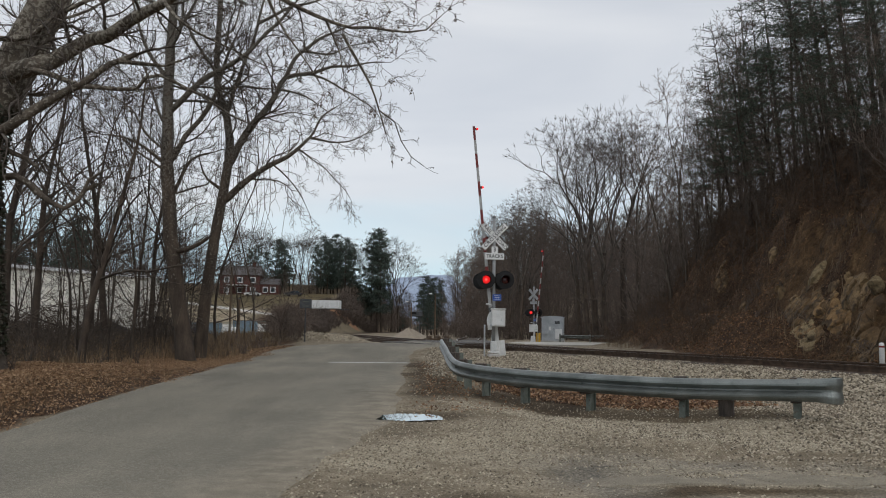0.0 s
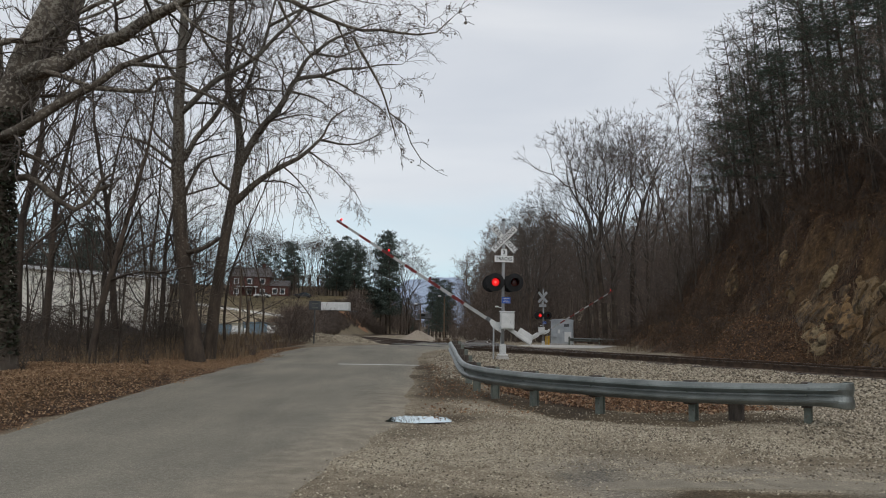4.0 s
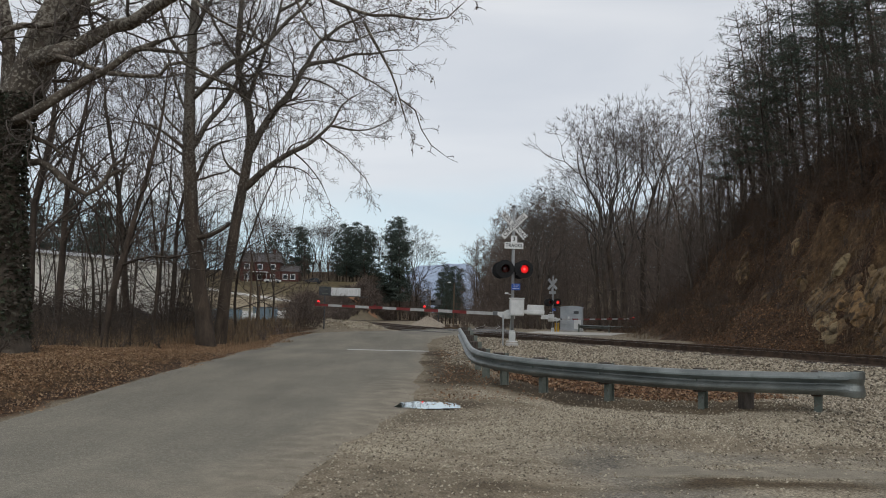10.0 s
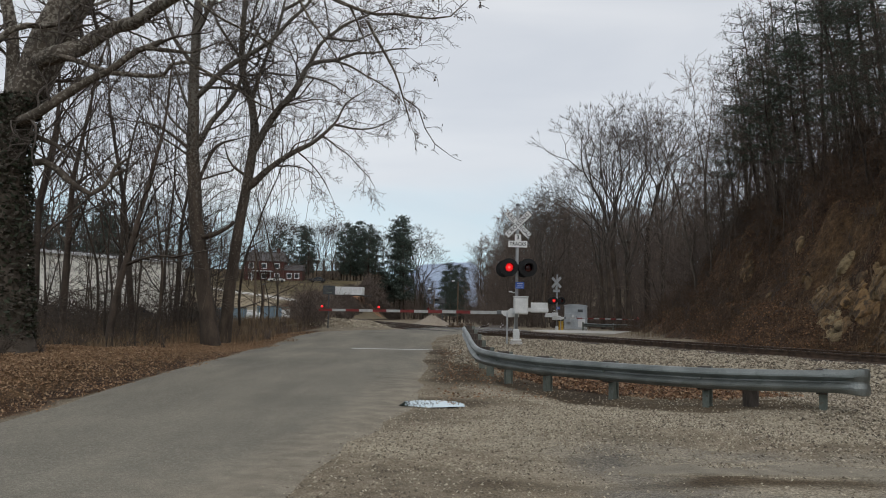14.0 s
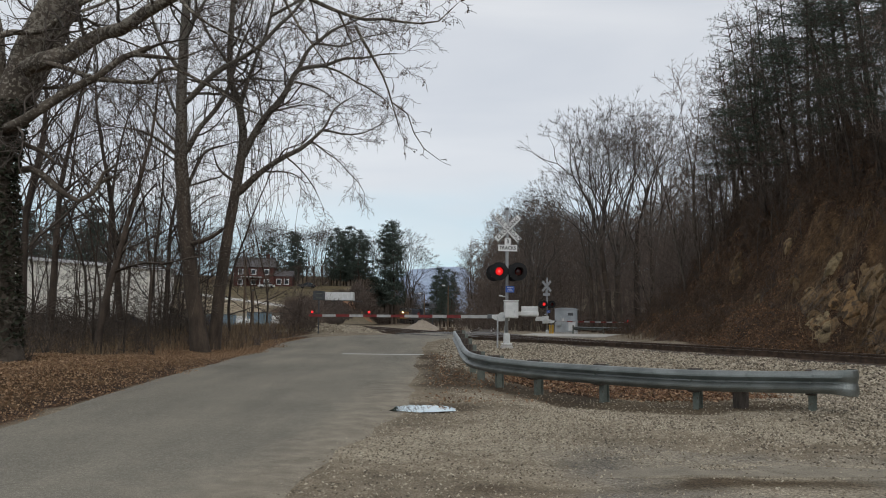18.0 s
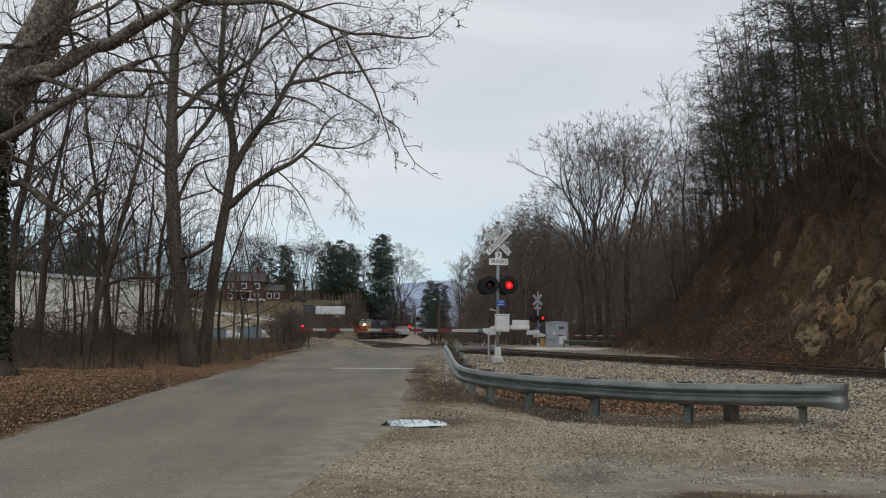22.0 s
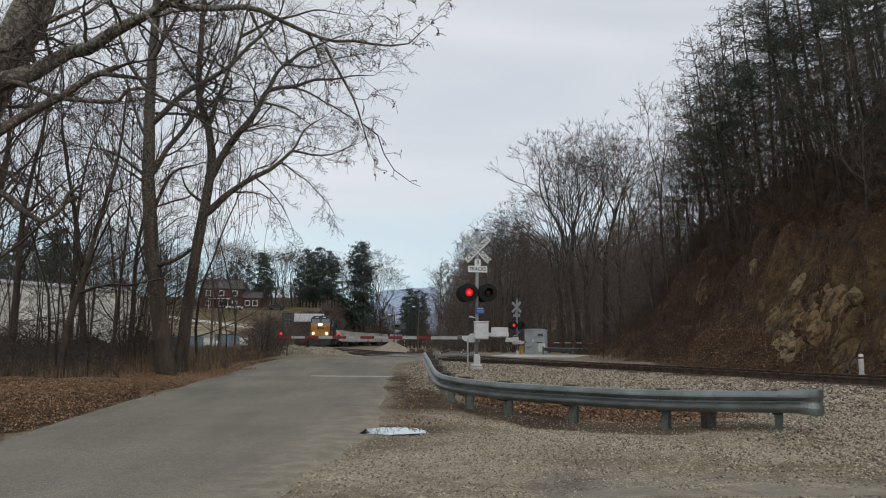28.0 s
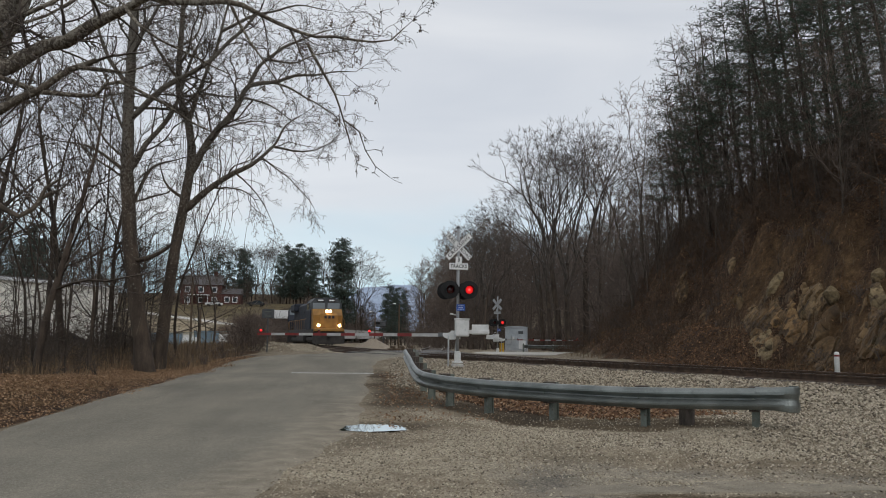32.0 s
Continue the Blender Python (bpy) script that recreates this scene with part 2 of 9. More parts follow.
def lit_lens(name, radius, strength):
    """Red lens lit from behind: hot in the middle, deep red at the rim."""
    m = bpy.data.materials.new(name)
    m.use_nodes = True
    nt = m.node_tree
    n, ln = nt.nodes.new, nt.links.new
    p = nt.nodes["Principled BSDF"]
    tc, vm, mr, cr = n("ShaderNodeTexCoord"), n("ShaderNodeVectorMath"), n("ShaderNodeMapRange"), n("ShaderNodeValToRGB")
    vm.operation = "LENGTH"
    mr.inputs["From Max"].default_value = radius
    for k, (pos, c) in enumerate(((0.10, (1.0, 0.22, 0.17)), (0.45, (0.80, 0.014, 0.016)), (1.0, (0.34, 0.004, 0.006)))):
        e = cr.color_ramp.elements[k] if k < 2 else cr.color_ramp.elements.new(pos)
        e.position, e.color = pos, rgb(c)
    ln(tc.outputs["Object"], vm.inputs[0])
    ln(vm.outputs["Value"], mr.inputs["Value"])
    ln(mr.outputs["Result"], cr.inputs["Fac"])
    ln(cr.outputs["Color"], p.inputs["Emission Color"])
    p.inputs["Base Color"].default_value = (0.2, 0.01, 0.008, 1)
    p.inputs["Emission Strength"].default_value = strength
    return m


LIT = lit_lens("lit_red_lens", 0.145, 1.25)
LIT_SMALL = lit_lens("lit_red_arm_lamp", 0.06, 3.0)
DARKLENS = glass("unlit_red_lens", (0.05, 0.004, 0.004), 0.25)
HEADLAMP = glow("lit_headlamp", (1.0, 0.70, 0.34), 14.0)


# ------------------------------------------------------------------ mesh building
class Geo:
    """Vertices and faces of one part, gathered shape by shape."""

    def __init__(self):
        self.v, self.f = [], []

    def add(self, verts, faces, m=None):
        k = len(self.v)
        self.v += [tuple(m @ Vector(p)) for p in verts] if m else [tuple(p) for p in verts]
        self.f += [tuple(i + k for i in f) for f in faces]
        return self

    def box(self, x, y, z, sx, sy, sz, bevel=0.0, m=None):
        """A box with its middle at x, y, z, chamfered by bevel."""
        hx, hy, hz, b = sx / 2, sy / 2, sz / 2, min(bevel, 0.45 * min(sx, sy, sz))
        if b <= 0:
            vs = [(x + i * hx, y + j * hy, z + k * hz) for k in (-1, 1) for j in (-1, 1) for i in (-1, 1)]
            return self.add(vs, [(0, 2, 3, 1), (4, 5, 7, 6), (0, 1, 5, 4), (2, 6, 7, 3), (0, 4, 6, 2), (1, 3, 7, 5)], m)
        bm = bmesh.new()
        bmesh.ops.create_cube(bm, size=1)
        bmesh.ops.scale(bm, vec=(sx, sy, sz), verts=bm.verts)
        bmesh.ops.bevel(bm, geom=bm.edges[:], offset=b, segments=1, affect="EDGES", profile=0.5)
        bm.verts.index_update()
        vs = [(p.co.x + x, p.co.y + y, p.co.z + z) for p in bm.verts]
        fs = [tuple(p.index for p in f.verts) for f in bm.faces]
        bm.free()
        return self.add(vs, fs, m)

    def rod(self, a, b, r0, r1=None, n=12, caps=True):
        """A round bar from a to b."""
        a, b = Vector(a), Vector(b)
        r1 = r0 if r1 is None else r1
        d = (b - a).normalized()
        u = d.orthogonal().normalized()
        w = d.cross(u)
        vs = []
        for p, r in ((a, r0), (b, r1)):
            vs += [p + (u * math.cos(2 * math.pi * k / n) + w * math.sin(2 * math.pi * k / n)) * r for k in range(n)]
        fs = [(k, (k + 1) % n, n + (k + 1) % n, n + k) for k in range(n)]
        if caps:
            fs += [tuple(range(n - 1, -1, -1)), tuple(range(n, 2 * n))]
        return self.add(vs, fs)

    def bent(self, pts, r, n=10):
        for a, b in zip(pts, pts[1:]):
            self.rod(a, b, r, r, n)
        return self

    def lathe(self, profile, n=20, m=None):
        """A turned shape round z from (radius, height) pairs."""
        vs = [(r * math.cos(2 * math.pi * k / n), r * math.sin(2 * math.pi * k / n), z) for r, z in profile for k in range(n)]
        fs = [(j * n + k, j * n + (k + 1) % n, (j + 1) * n + (k + 1) % n, (j + 1) * n + k) for j in range(len(profile) - 1) for k in range(n)]
        fs += [tuple(range(n - 1, -1, -1)), tuple(range((len(profile) - 1) * n, len(profile) * n))]
        return self.add(vs, fs, m)

    def prism(self, outline, depth, m=None):
        """An outline in the xy plane, pulled up in z by depth."""
        n = len(outline)
        vs = [(x, y, 0) for x, y in outline] + [(x, y, depth) for x, y in outline]
        fs = [tuple(range(n - 1, -1, -1)), tuple(range(n, 2 * n))] + [(k, (k + 1) % n, n + (k + 1) % n, n + k) for k in range(n)]
        return self.add(vs, fs, m)

    def sweep(self, outline, path, up=Vector((0, 0, 1)), closed=False):
        """An outline (side, height) drawn along a path."""
        n, vs, fs = len(outline), [], []
        path = [Vector(p) for p in path]
        for i, p in enumerate(path):
            d = (path[min(i + 1, len(path) - 1)] - path[max(i - 1, 0)]).normalized()
            side = d.cross(up).normalized()
            vs += [p + side * a + up * b for a, b in outline]
        for i in range(len(path) - 1):
            for k in range(n if closed else n - 1):
                j = (k + 1) % n
                fs.append((i * n + k, i * n + j, (i + 1) * n + j, (i + 1) * n + k))
        if closed:
            fs += [tuple(range(n)), tuple(range(len(vs) - 1, len(vs) - n - 1, -1))]
        return self.add(vs, fs)

    def mesh(self, name, material, smooth=False):
        me = bpy.data.meshes.new(name)
        me.from_pydata(self.v, [], self.f)
        me.materials.append(material)
        if smooth:
            me.polygons.foreach_set("use_smooth", [True] * len(me.polygons))
        me.update()
        return me


def array_mesh(name, verts, faces, material, smooth=False):
    """A mesh from number arrays: verts (n, 3), faces (m, k)."""
    me = bpy.data.meshes.new(name)
    verts, faces = np.asarray(verts, np.float32), np.asarray(faces, np.int32)
    me.vertices.add(len(verts))
    me.vertices.foreach_set("co", verts.ravel())
    me.loops.add(faces.size)
    me.loops.foreach_set("vertex_index", faces.ravel())
    me.polygons.add(len(faces))
    me.polygons.foreach_set("loop_start", np.arange(0, faces.size, faces.shape[1], dtype=np.int32))
    me.polygons.foreach_set("use_smooth", np.full(len(faces), smooth))
    me.materials.append(material)
    me.update(calc_edges=True)
    return me


def part(name, shape, material, parent, label="", smooth=False, at=None):
    """Link one part under a thing or another part."""
    ob = new(name, shape.mesh(name, material, smooth) if isinstance(shape, Geo) else shape)
    ob.parent = parent
    if at is not None:
        ob.matrix_basis = at
    return tagged(ob, label) if label else ob


def thing(name, m, label, category, group="", kind=""):
    ob = new(name)
    ob.empty_display_size = 0.2
    ob.matrix_basis = m
    return tagged(ob, label, category, group, kind)


def smooth01(x):
    x = np.clip(x, 0.0, 1.0)
    return x * x * (3 - 2 * x)


def lump(x, y, size, seed=0):
    """Smooth value noise over the plane, -1 to 1."""
    x, y = np.asarray(x, float) / size + seed * 17.3, np.asarray(y, float) / size + seed * 7.7
    i, j = np.floor(x), np.floor(y)
    u, v = smooth01(x - i), smooth01(y - j)

    def h(a, b):
        s = np.sin(a * 127.1 + b * 311.7 + seed * 74.7) * 43758.5453
        return (s - np.floor(s)) * 2 - 1
    return (h(i, j) * (1 - u) + h(i + 1, j) * u) * (1 - v) + (h(i, j + 1) * (1 - u) + h(i + 1, j + 1) * u) * v


# ------------------------------------------------------------------ the plan: tracks, hill, ground
def curve_through(pts, step):
    """A smooth line through points, in even steps."""
    pts = [Vector(p) for p in pts]
    pts = [pts[0] * 2 - pts[1]] + pts + [pts[-1] * 2 - pts[-2]]
    fine = []
    for a, b, c, d in zip(pts, pts[1:], pts[2:], pts[3:]):
        n = max(4, int((c - b).length / 0.5))
        for k in range(n):
            t = k / n
            fine.append(0.5 * (2 * b + (c - a) * t + (2 * a - 5 * b + 4 * c - d) * t * t + (3 * b - a - 3 * c + d) * t ** 3))
    fine.append(pts[-2])
    s = np.r_[0, np.cumsum([(q - p).length for p, q in zip(fine, fine[1:])])]
    grid = np.arange(0, s[-1], step)
    xyz = np.array([tuple(p) for p in fine])
    return np.stack([np.interp(grid, s, xyz[:, k]) for k in range(3)], -1), grid


# railhead heights fall gently away beyond the crossing
MAIN = [(60, -117, .7), (34, -44, .70), (17.6, 0.5, .70), (10.9, 18.9, .70), (3.75, 37.8, .66), (-1.6, 57, .60), (-5.45, 78, .50), (-10.2, 100, .40),
        (-12.7, 123, .26), (-14.4, 150, .05), (-14.8, 170, -.1), (-14.3, 192, -.3), (-11.5, 222, -.35), (-3.6, 258, -.5), (13, 296, -.6), (41, 338, -.7), (82, 380, -.7), (138, 424, -.7)]
SIDING = [(5.6, 33, .68), (3.3, 44, .62), (3.2, 57, .56), (4.9, 78, .46), (6.2, 100, .36)]
SPUR = [(7.4, 28.2, .68), (1.8, 40, .62), (-4.6, 57, .56), (-10.0, 78, .46), (-15.5, 100, .36)]
main_xyz, main_s = curve_through(MAIN, 1.0)


def track_x(y):
    o = np.argsort(main_xyz[:, 1])
    return np.interp(y, main_xyz[o, 1], main_xyz[o, 0])


def track_z(y):
    o = np.argsort(main_xyz[:, 1])
    return np.interp(y, main_xyz[o, 1], main_xyz[o, 2])


def hill_foot(y):
    return np.maximum(12.9 + 0.085 * (y - 20), track_x(y) + 3.0)


def road_mid(y):
    """Middle of the road: straight, then bending away over the crossing."""
    return -3.2 + 18.5 * smooth01((y - 31) / 45.0) + np.maximum(y - 66, 0) * 1.1


def road_half(y):
    return 2.7 + 0.5 * smooth01((y - 34) / 20)


def ground_z(x, y, fine=True):
    x, y = np.asarray(x, float), np.asarray(y, float)
    z = 0.24 * smooth01((y - 6) / 20) + 0.30 * smooth01((y - 27) / 10) - 0.50 * smooth01((y - 52) / 24) - 0.35 * smooth01((y - 80) / 60) - 0.8 * smooth01((y - 150) / 70)
    onroad = np.abs(x - road_mid(y)) - road_half(y)
    # leaf bank beside the road, then lower woodland floor
    left = smooth01((-5.8 - x) / 2.2)
    z = z + left * (0.22 * smooth01((25 - y) / 6) - 0.20 * smooth01((y - 21) / 6) * smooth01((44 - y) / 8) + smooth01((34 - y) / 8) * (0.04 * np.exp(-((x + 9.2) / 1.6) ** 2) + 0.05 * lump(x, y, 1.3, 3)))
    z = z - 0.25 * smooth01((-12 - x) / 8) * smooth01((60 - y) / 20)
    # ballast shoulder of the main track
    d = np.abs(x - track_x(y)) * 0.93
    bed = track_z(y) - 0.20
    onbed = smooth01((4.2 - d) / 2.6)
    crossing = smooth01((onroad + 0.6) / 1.2)
    z = z + (bed - z) * onbed * np.maximum(crossing, 0.0) * smooth01((330 - y) / 30)
    # the crossing itself is level with the rails
    over = (1 - crossing) * smooth01((3.4 - d) / 2.0)
    z = z + (track_z(y) - 0.035 - z) * over
    # shallow hollow between the track and the far road
    z = z - 0.30 * smooth01((x - track_x(y) - 4.2) / 2) * smooth01((y - 36) / 5) * smooth01((62 - y) / 6) * smooth01((15 - x) / 2)
    # gravel heaped at the end of the guardrail
    z = z + 0.14 * np.exp(-((x - 6.2) / 1.6) ** 2 - ((y - 12.3) / 2.0) ** 2) + 0.09 * np.exp(-((x - 4.6) / 2.2) ** 2 - ((y - 12.2) / 1.6) ** 2)
    # the signal stands on a low gravel mound
    z = z + 0.17 * np.exp(-(((x - 2.56) / 1.3) ** 2 + ((y - 29.0) / 1.5) ** 2) ** 2)
    # dirt heap across the road from the signal
    z = z + (0.50 + 0.12 * lump(x, y, 0.8, 41)) * np.exp(-((x + 7.0) / 1.7) ** 2 - ((y - 48) / 4.5) ** 2)
    z = z + (0.30 + 0.08 * lump(x, y, 0.7, 72)) * np.exp(-((x + 5.3) / 1.3) ** 2 - ((y - 53) / 3.2) ** 2)
    # hole with the puddle
    z = z - 0.065 * np.exp(-((x + 0.20 + 0.10 * lump(x, y, 0.35, 43)) / 0.56) ** 4 - ((y - 13.15 + 0.12 * lump(x, y, 0.3, 44)) / 0.50) ** 4)
    # litter bank between the track and the hill
    apron = x - hill_foot(y)
    z = z + (1.5 + 0.3 * lump(x, y, 2.2, 71)) * smooth01((apron + 2.4) / 2.3) * np.exp(-np.maximum(apron, 0) / 4) * smooth01((y - 27) / 6) * smooth01((66 - y) / 8) * smooth01((onroad - 0.2) / 2.2) * smooth01((d - 2.3) / 2.0)
    # wooded hill with the cut face
    u = x - hill_foot(y) + 0.8 * lump(x, y, 5.0, 5) * smooth01((x - hill_foot(y)) / 2)
    nose = smooth01((76 - y + 0.35 * u) / 22) * np.where(y > 58, smooth01((onroad - 0.3) / 2.5), 1.0)
    face = 8.0 + 1.2 * lump(x * 0.3, y, 4.0, 8)
    v = np.maximum(u, 0)
    v = v - 0.9 * (1 - np.exp(-v / 0.9))
    h = (face * (1 - np.exp(-v / 3.0)) + 0.36 * np.minimum(v, 34)) * nose
    if fine:
        h = h + smooth01(u / 1.5) * nose * (0.60 * lump(x, y, 2.1, 11) + 0.42 * lump(x, y, 0.9, 12) + 0.16 * lump(x, y, 0.45, 13))
    z = z + np.where(u > 0, h, 0)
    # grassy hill with the house
    z = z + 11.5 * smooth01((y - 120) / 120) ** 1.3 * smooth01((-x - 14.5) / 7)
    # rising wooded ground far away on the other side
    z = z + 15 * smooth01((y - 120) / 90) * smooth01((x - 0.045 * y) / 22)
    # wooded rise behind the house
    z = z + 4.0 * smooth01((y - 238) / 26) * smooth01((-x - 9) / 8) * smooth01((330 - y) / 50)
    z = z + 30 * smooth01((np.hypot(x, y) - 500) / 1500) * 0.2
    if fine:
        rough = smooth01(onroad / 1.0) * smooth01((120 - y) / 40)
        z = z + rough * (0.025 * lump(x, y, 0.8, 1) + 0.012 * lump(x, y, 0.3, 2))
    return z


def spread(lo, hi, a, b, step, grow=1.12):
    """Even steps from a to b, growing beyond."""
    v = list(np.arange(a, b, step))
    s, p = step, b
    while p < hi:
        v.append(p)
        s *= grow
        p += s
    s, p = step * grow, a - step * grow
    while p > lo:
        v.insert(0, p)
        s *= grow
        p -= s
    return np.array(v)


def zone_masks(x, y):
    """Where gravel, dead leaves and grass lie on the ground."""
    onroad = np.abs(x - road_mid(y)) - road_half(y)
    d = np.abs(x - track_x(y)) * 0.93
    w = 0.5 * lump(x, y, 1.5, 21) + 0.3 * lump(x, y, 0.6, 22)
    bed = smooth01((4.0 - d + w) / 0.6) * smooth01((135 - y) / 15) * smooth01((hill_foot(y) - x + 0.3 * w) / 0.5)
    lot = smooth01((x + 1.6 + w + 0.12 * (12 - y)) / 1.4) * smooth01((13.6 - y + 0.45 * x + w) / 1.5) * (0.52 + 0.42 * lump(x, y, 1.9, 24) + 0.2 * lump(x, y, 0.7, 25)) * (0.55 + 0.45 * smooth01((y - 6.6) / 1.2))
    lot = np.maximum(lot, smooth01((x - 4.6 + w) / 1.2) * smooth01((16.5 - y) / 2.0))
    band = np.exp(-((y - np.interp(x, [.4, .8, 1.7, 2.1, 2.9, 3.5, 5.5], [15.6, 14.8, 13.5, 12.4, 11.3, 10.8, 10.0])) / 0.55) ** 2) * smooth01((x - 0.3) / 0.6) * smooth01((5.8 - x) / 1.0)
    verge = smooth01((x - 1.7) / 0.7) * smooth01((y - np.interp(x, [1, 1.8, 2.8, 3.7, 4.8, 6.1], [20.2, 20, 18.2, 17.8, 17.5, 17.0]) + w) / 0.6) * smooth01((27 - y) / 2)
    verge = np.maximum(verge, 0.95 * smooth01((x + 0.2 + 0.6 * w) / 0.6) * smooth01((y - 20.2 + w) / 0.8) * smooth01((35 - y) / 2) * smooth01((6 - x) / 1))
    rim = 0.95 * np.exp(-((x + 0.75 + 0.24 * (13 - y)) / 0.75) ** 2) * smooth01((13.2 - y) / 2) * smooth01((y - 5) / 1.5)
    gravel = np.maximum.reduce([bed, lot, 0.95 * band, verge, rim])
    heap = smooth01((1.7 - np.hypot((x + 5.6) / 1.7, (y - 52) / 3.5) + 0.3 * w) / 0.4)
    gravel = np.maximum(gravel, heap)
    leaf = np.maximum(smooth01((-5.55 - x + 0.5 * w) / 0.4) * smooth01((42 - y) / 6), 0.8 * smooth01((-6.4 - x + w) / 0.5) * smooth01((66 - y) / 8) * smooth01((np.hypot((x + 7) / 1.8, (y - 48) / 4.5) - 1.0) / 0.3))
    near = np.interp(x, [1, 2, 2.9, 3.7, 5.2, 6.5], [18.2, 16.1, 14.6, 13.8, 13.3, 13.8])
    far = np.interp(x, [1, 1.8, 2.8, 3.7, 4.8, 6.1], [20.2, 20, 18.3, 17.9, 17.6, 17.1])
    strip = smooth01((x - 1.1) / 0.7) * smooth01((6.5 - x) / 0.9) * smooth01((y - near + 0.6 * w) / 0.6) * smooth01((far - y + 0.6 * w) / 0.7)
    leaf = np.maximum(leaf, strip)
    u = x - hill_foot(y)
    toe = 1.0 + 2.6 * smooth01((y - 23) / 5) * smooth01((44 - y) / 6) + 1.6 * smooth01((y - 36) / 8) * smooth01((75 - y) / 10)
    leaf = np.maximum(leaf, smooth01((u + toe + w) / 0.8) * smooth01((150 - y) / 10) * smooth01((d - 2.4) / 0.6) * smooth01((onroad - 0.2) / 0.5))
    gravel = gravel * np.where(y < 85, smooth01((-u - 0.2 + 0.5 * w) / 0.5), 1.0)
    grass = (0.30 * smooth01((y - 112) / 12) + 0.7 * smooth01((y - 186) / 5)) * smooth01((-x - 16 - 5 * smooth01((y - 150) / 40)) / 5)
    run = y - 186 + 0.82 * (x + 44)
    lane = smooth01((3.0 - np.abs(run)) / 1.2) * smooth01((-x - 27) / 3)
    lane = np.maximum(lane, smooth01((6 - np.abs(x + 36)) / 2) * smooth01((9 - np.abs(y - 149)) / 3))
    grass = grass * np.where(x < -26, smooth01((run - 2) / 2), 1.0)
    gravel = np.maximum(gravel, lane)
    grass = np.maximum(grass, 0.5 * smooth01((-9 - x) / 4) * smooth01((y - 36) / 10))
    wood = smooth01((y - 85) / 10) * smooth01((x - road_mid(y) + 14) / 6)
    wood = np.maximum(wood, 0.6 * smooth01((y - 236) / 5) * smooth01((-x + 2) / 4))
    leaf = np.maximum(leaf, wood * 0.8)
    # brown bank between the line and the field
    leaf = np.maximum(leaf, 0.85 * smooth01((track_x(y) - 3.4 - x + w) / 0.8) * smooth01((x + 36) / 4) * smooth01((y - 96) / 8) * smooth01((200 - y) / 10))
    # damp soil round the puddle, under the guardrail and along the road's edge
    damp = np.exp(-(((x + 0.10) / 0.95) ** 2 + ((y - 13.1) / 0.75) ** 2) ** 2)
    low = np.interp(x, [.3, .8, 2.2, 2.9, 4.1, 5.6], [18.0, 16.4, 12.9, 12.1, 11.5, 11.5])
    damp = np.maximum(damp, 0.95 * smooth01((y - low + 0.4 * w) / 0.5) * smooth01((near + 0.5 - y) / 0.8) * smooth01((x - 0.7) / 0.5) * smooth01((6.0 - x) / 0.8))
    damp = np.maximum(damp, 0.85 * np.exp(-((x - 0.25 + 0.4 * w) / 0.85) ** 4) * smooth01((y - 15.0) / 1.5) * smooth01((31 - y) / 4))
    damp = np.maximum(damp, (0.7 + 0.5 * w) * np.exp(-((y - 10.0 + 0.1 * x + 0.3 * w) / 0.22) ** 2) * smooth01((x - 4.0) / 0.6))
    damp = np.maximum(damp, (0.75 + 0.5 * w) * np.exp(-((y - 7.3 - 0.1 * x - 0.35 * w) / 0.26) ** 2) * smooth01((x + 0.5) / 1.0))
    damp = np.clip(damp + 0.35 * w * (damp > 0.05), 0, 1)
    return np.clip(gravel, 0, 1), np.clip(leaf, 0, 1), np.clip(grass, 0, 1), damp


def old_paving(x, y):
    """Worn grey paving that shows through the gravel of the lot."""
    w = 0.5 * lump(x, y, 1.5, 92) + 0.3 * lump(x, y, 0.5, 93)
    return smooth01((x - 0.8 + w) / 1.0) * smooth01((5.4 - x + w) / 1.0) * smooth01((y - 6.3) / 0.4) * smooth01((10.3 - 0.1 * x - y + w) / 0.9)


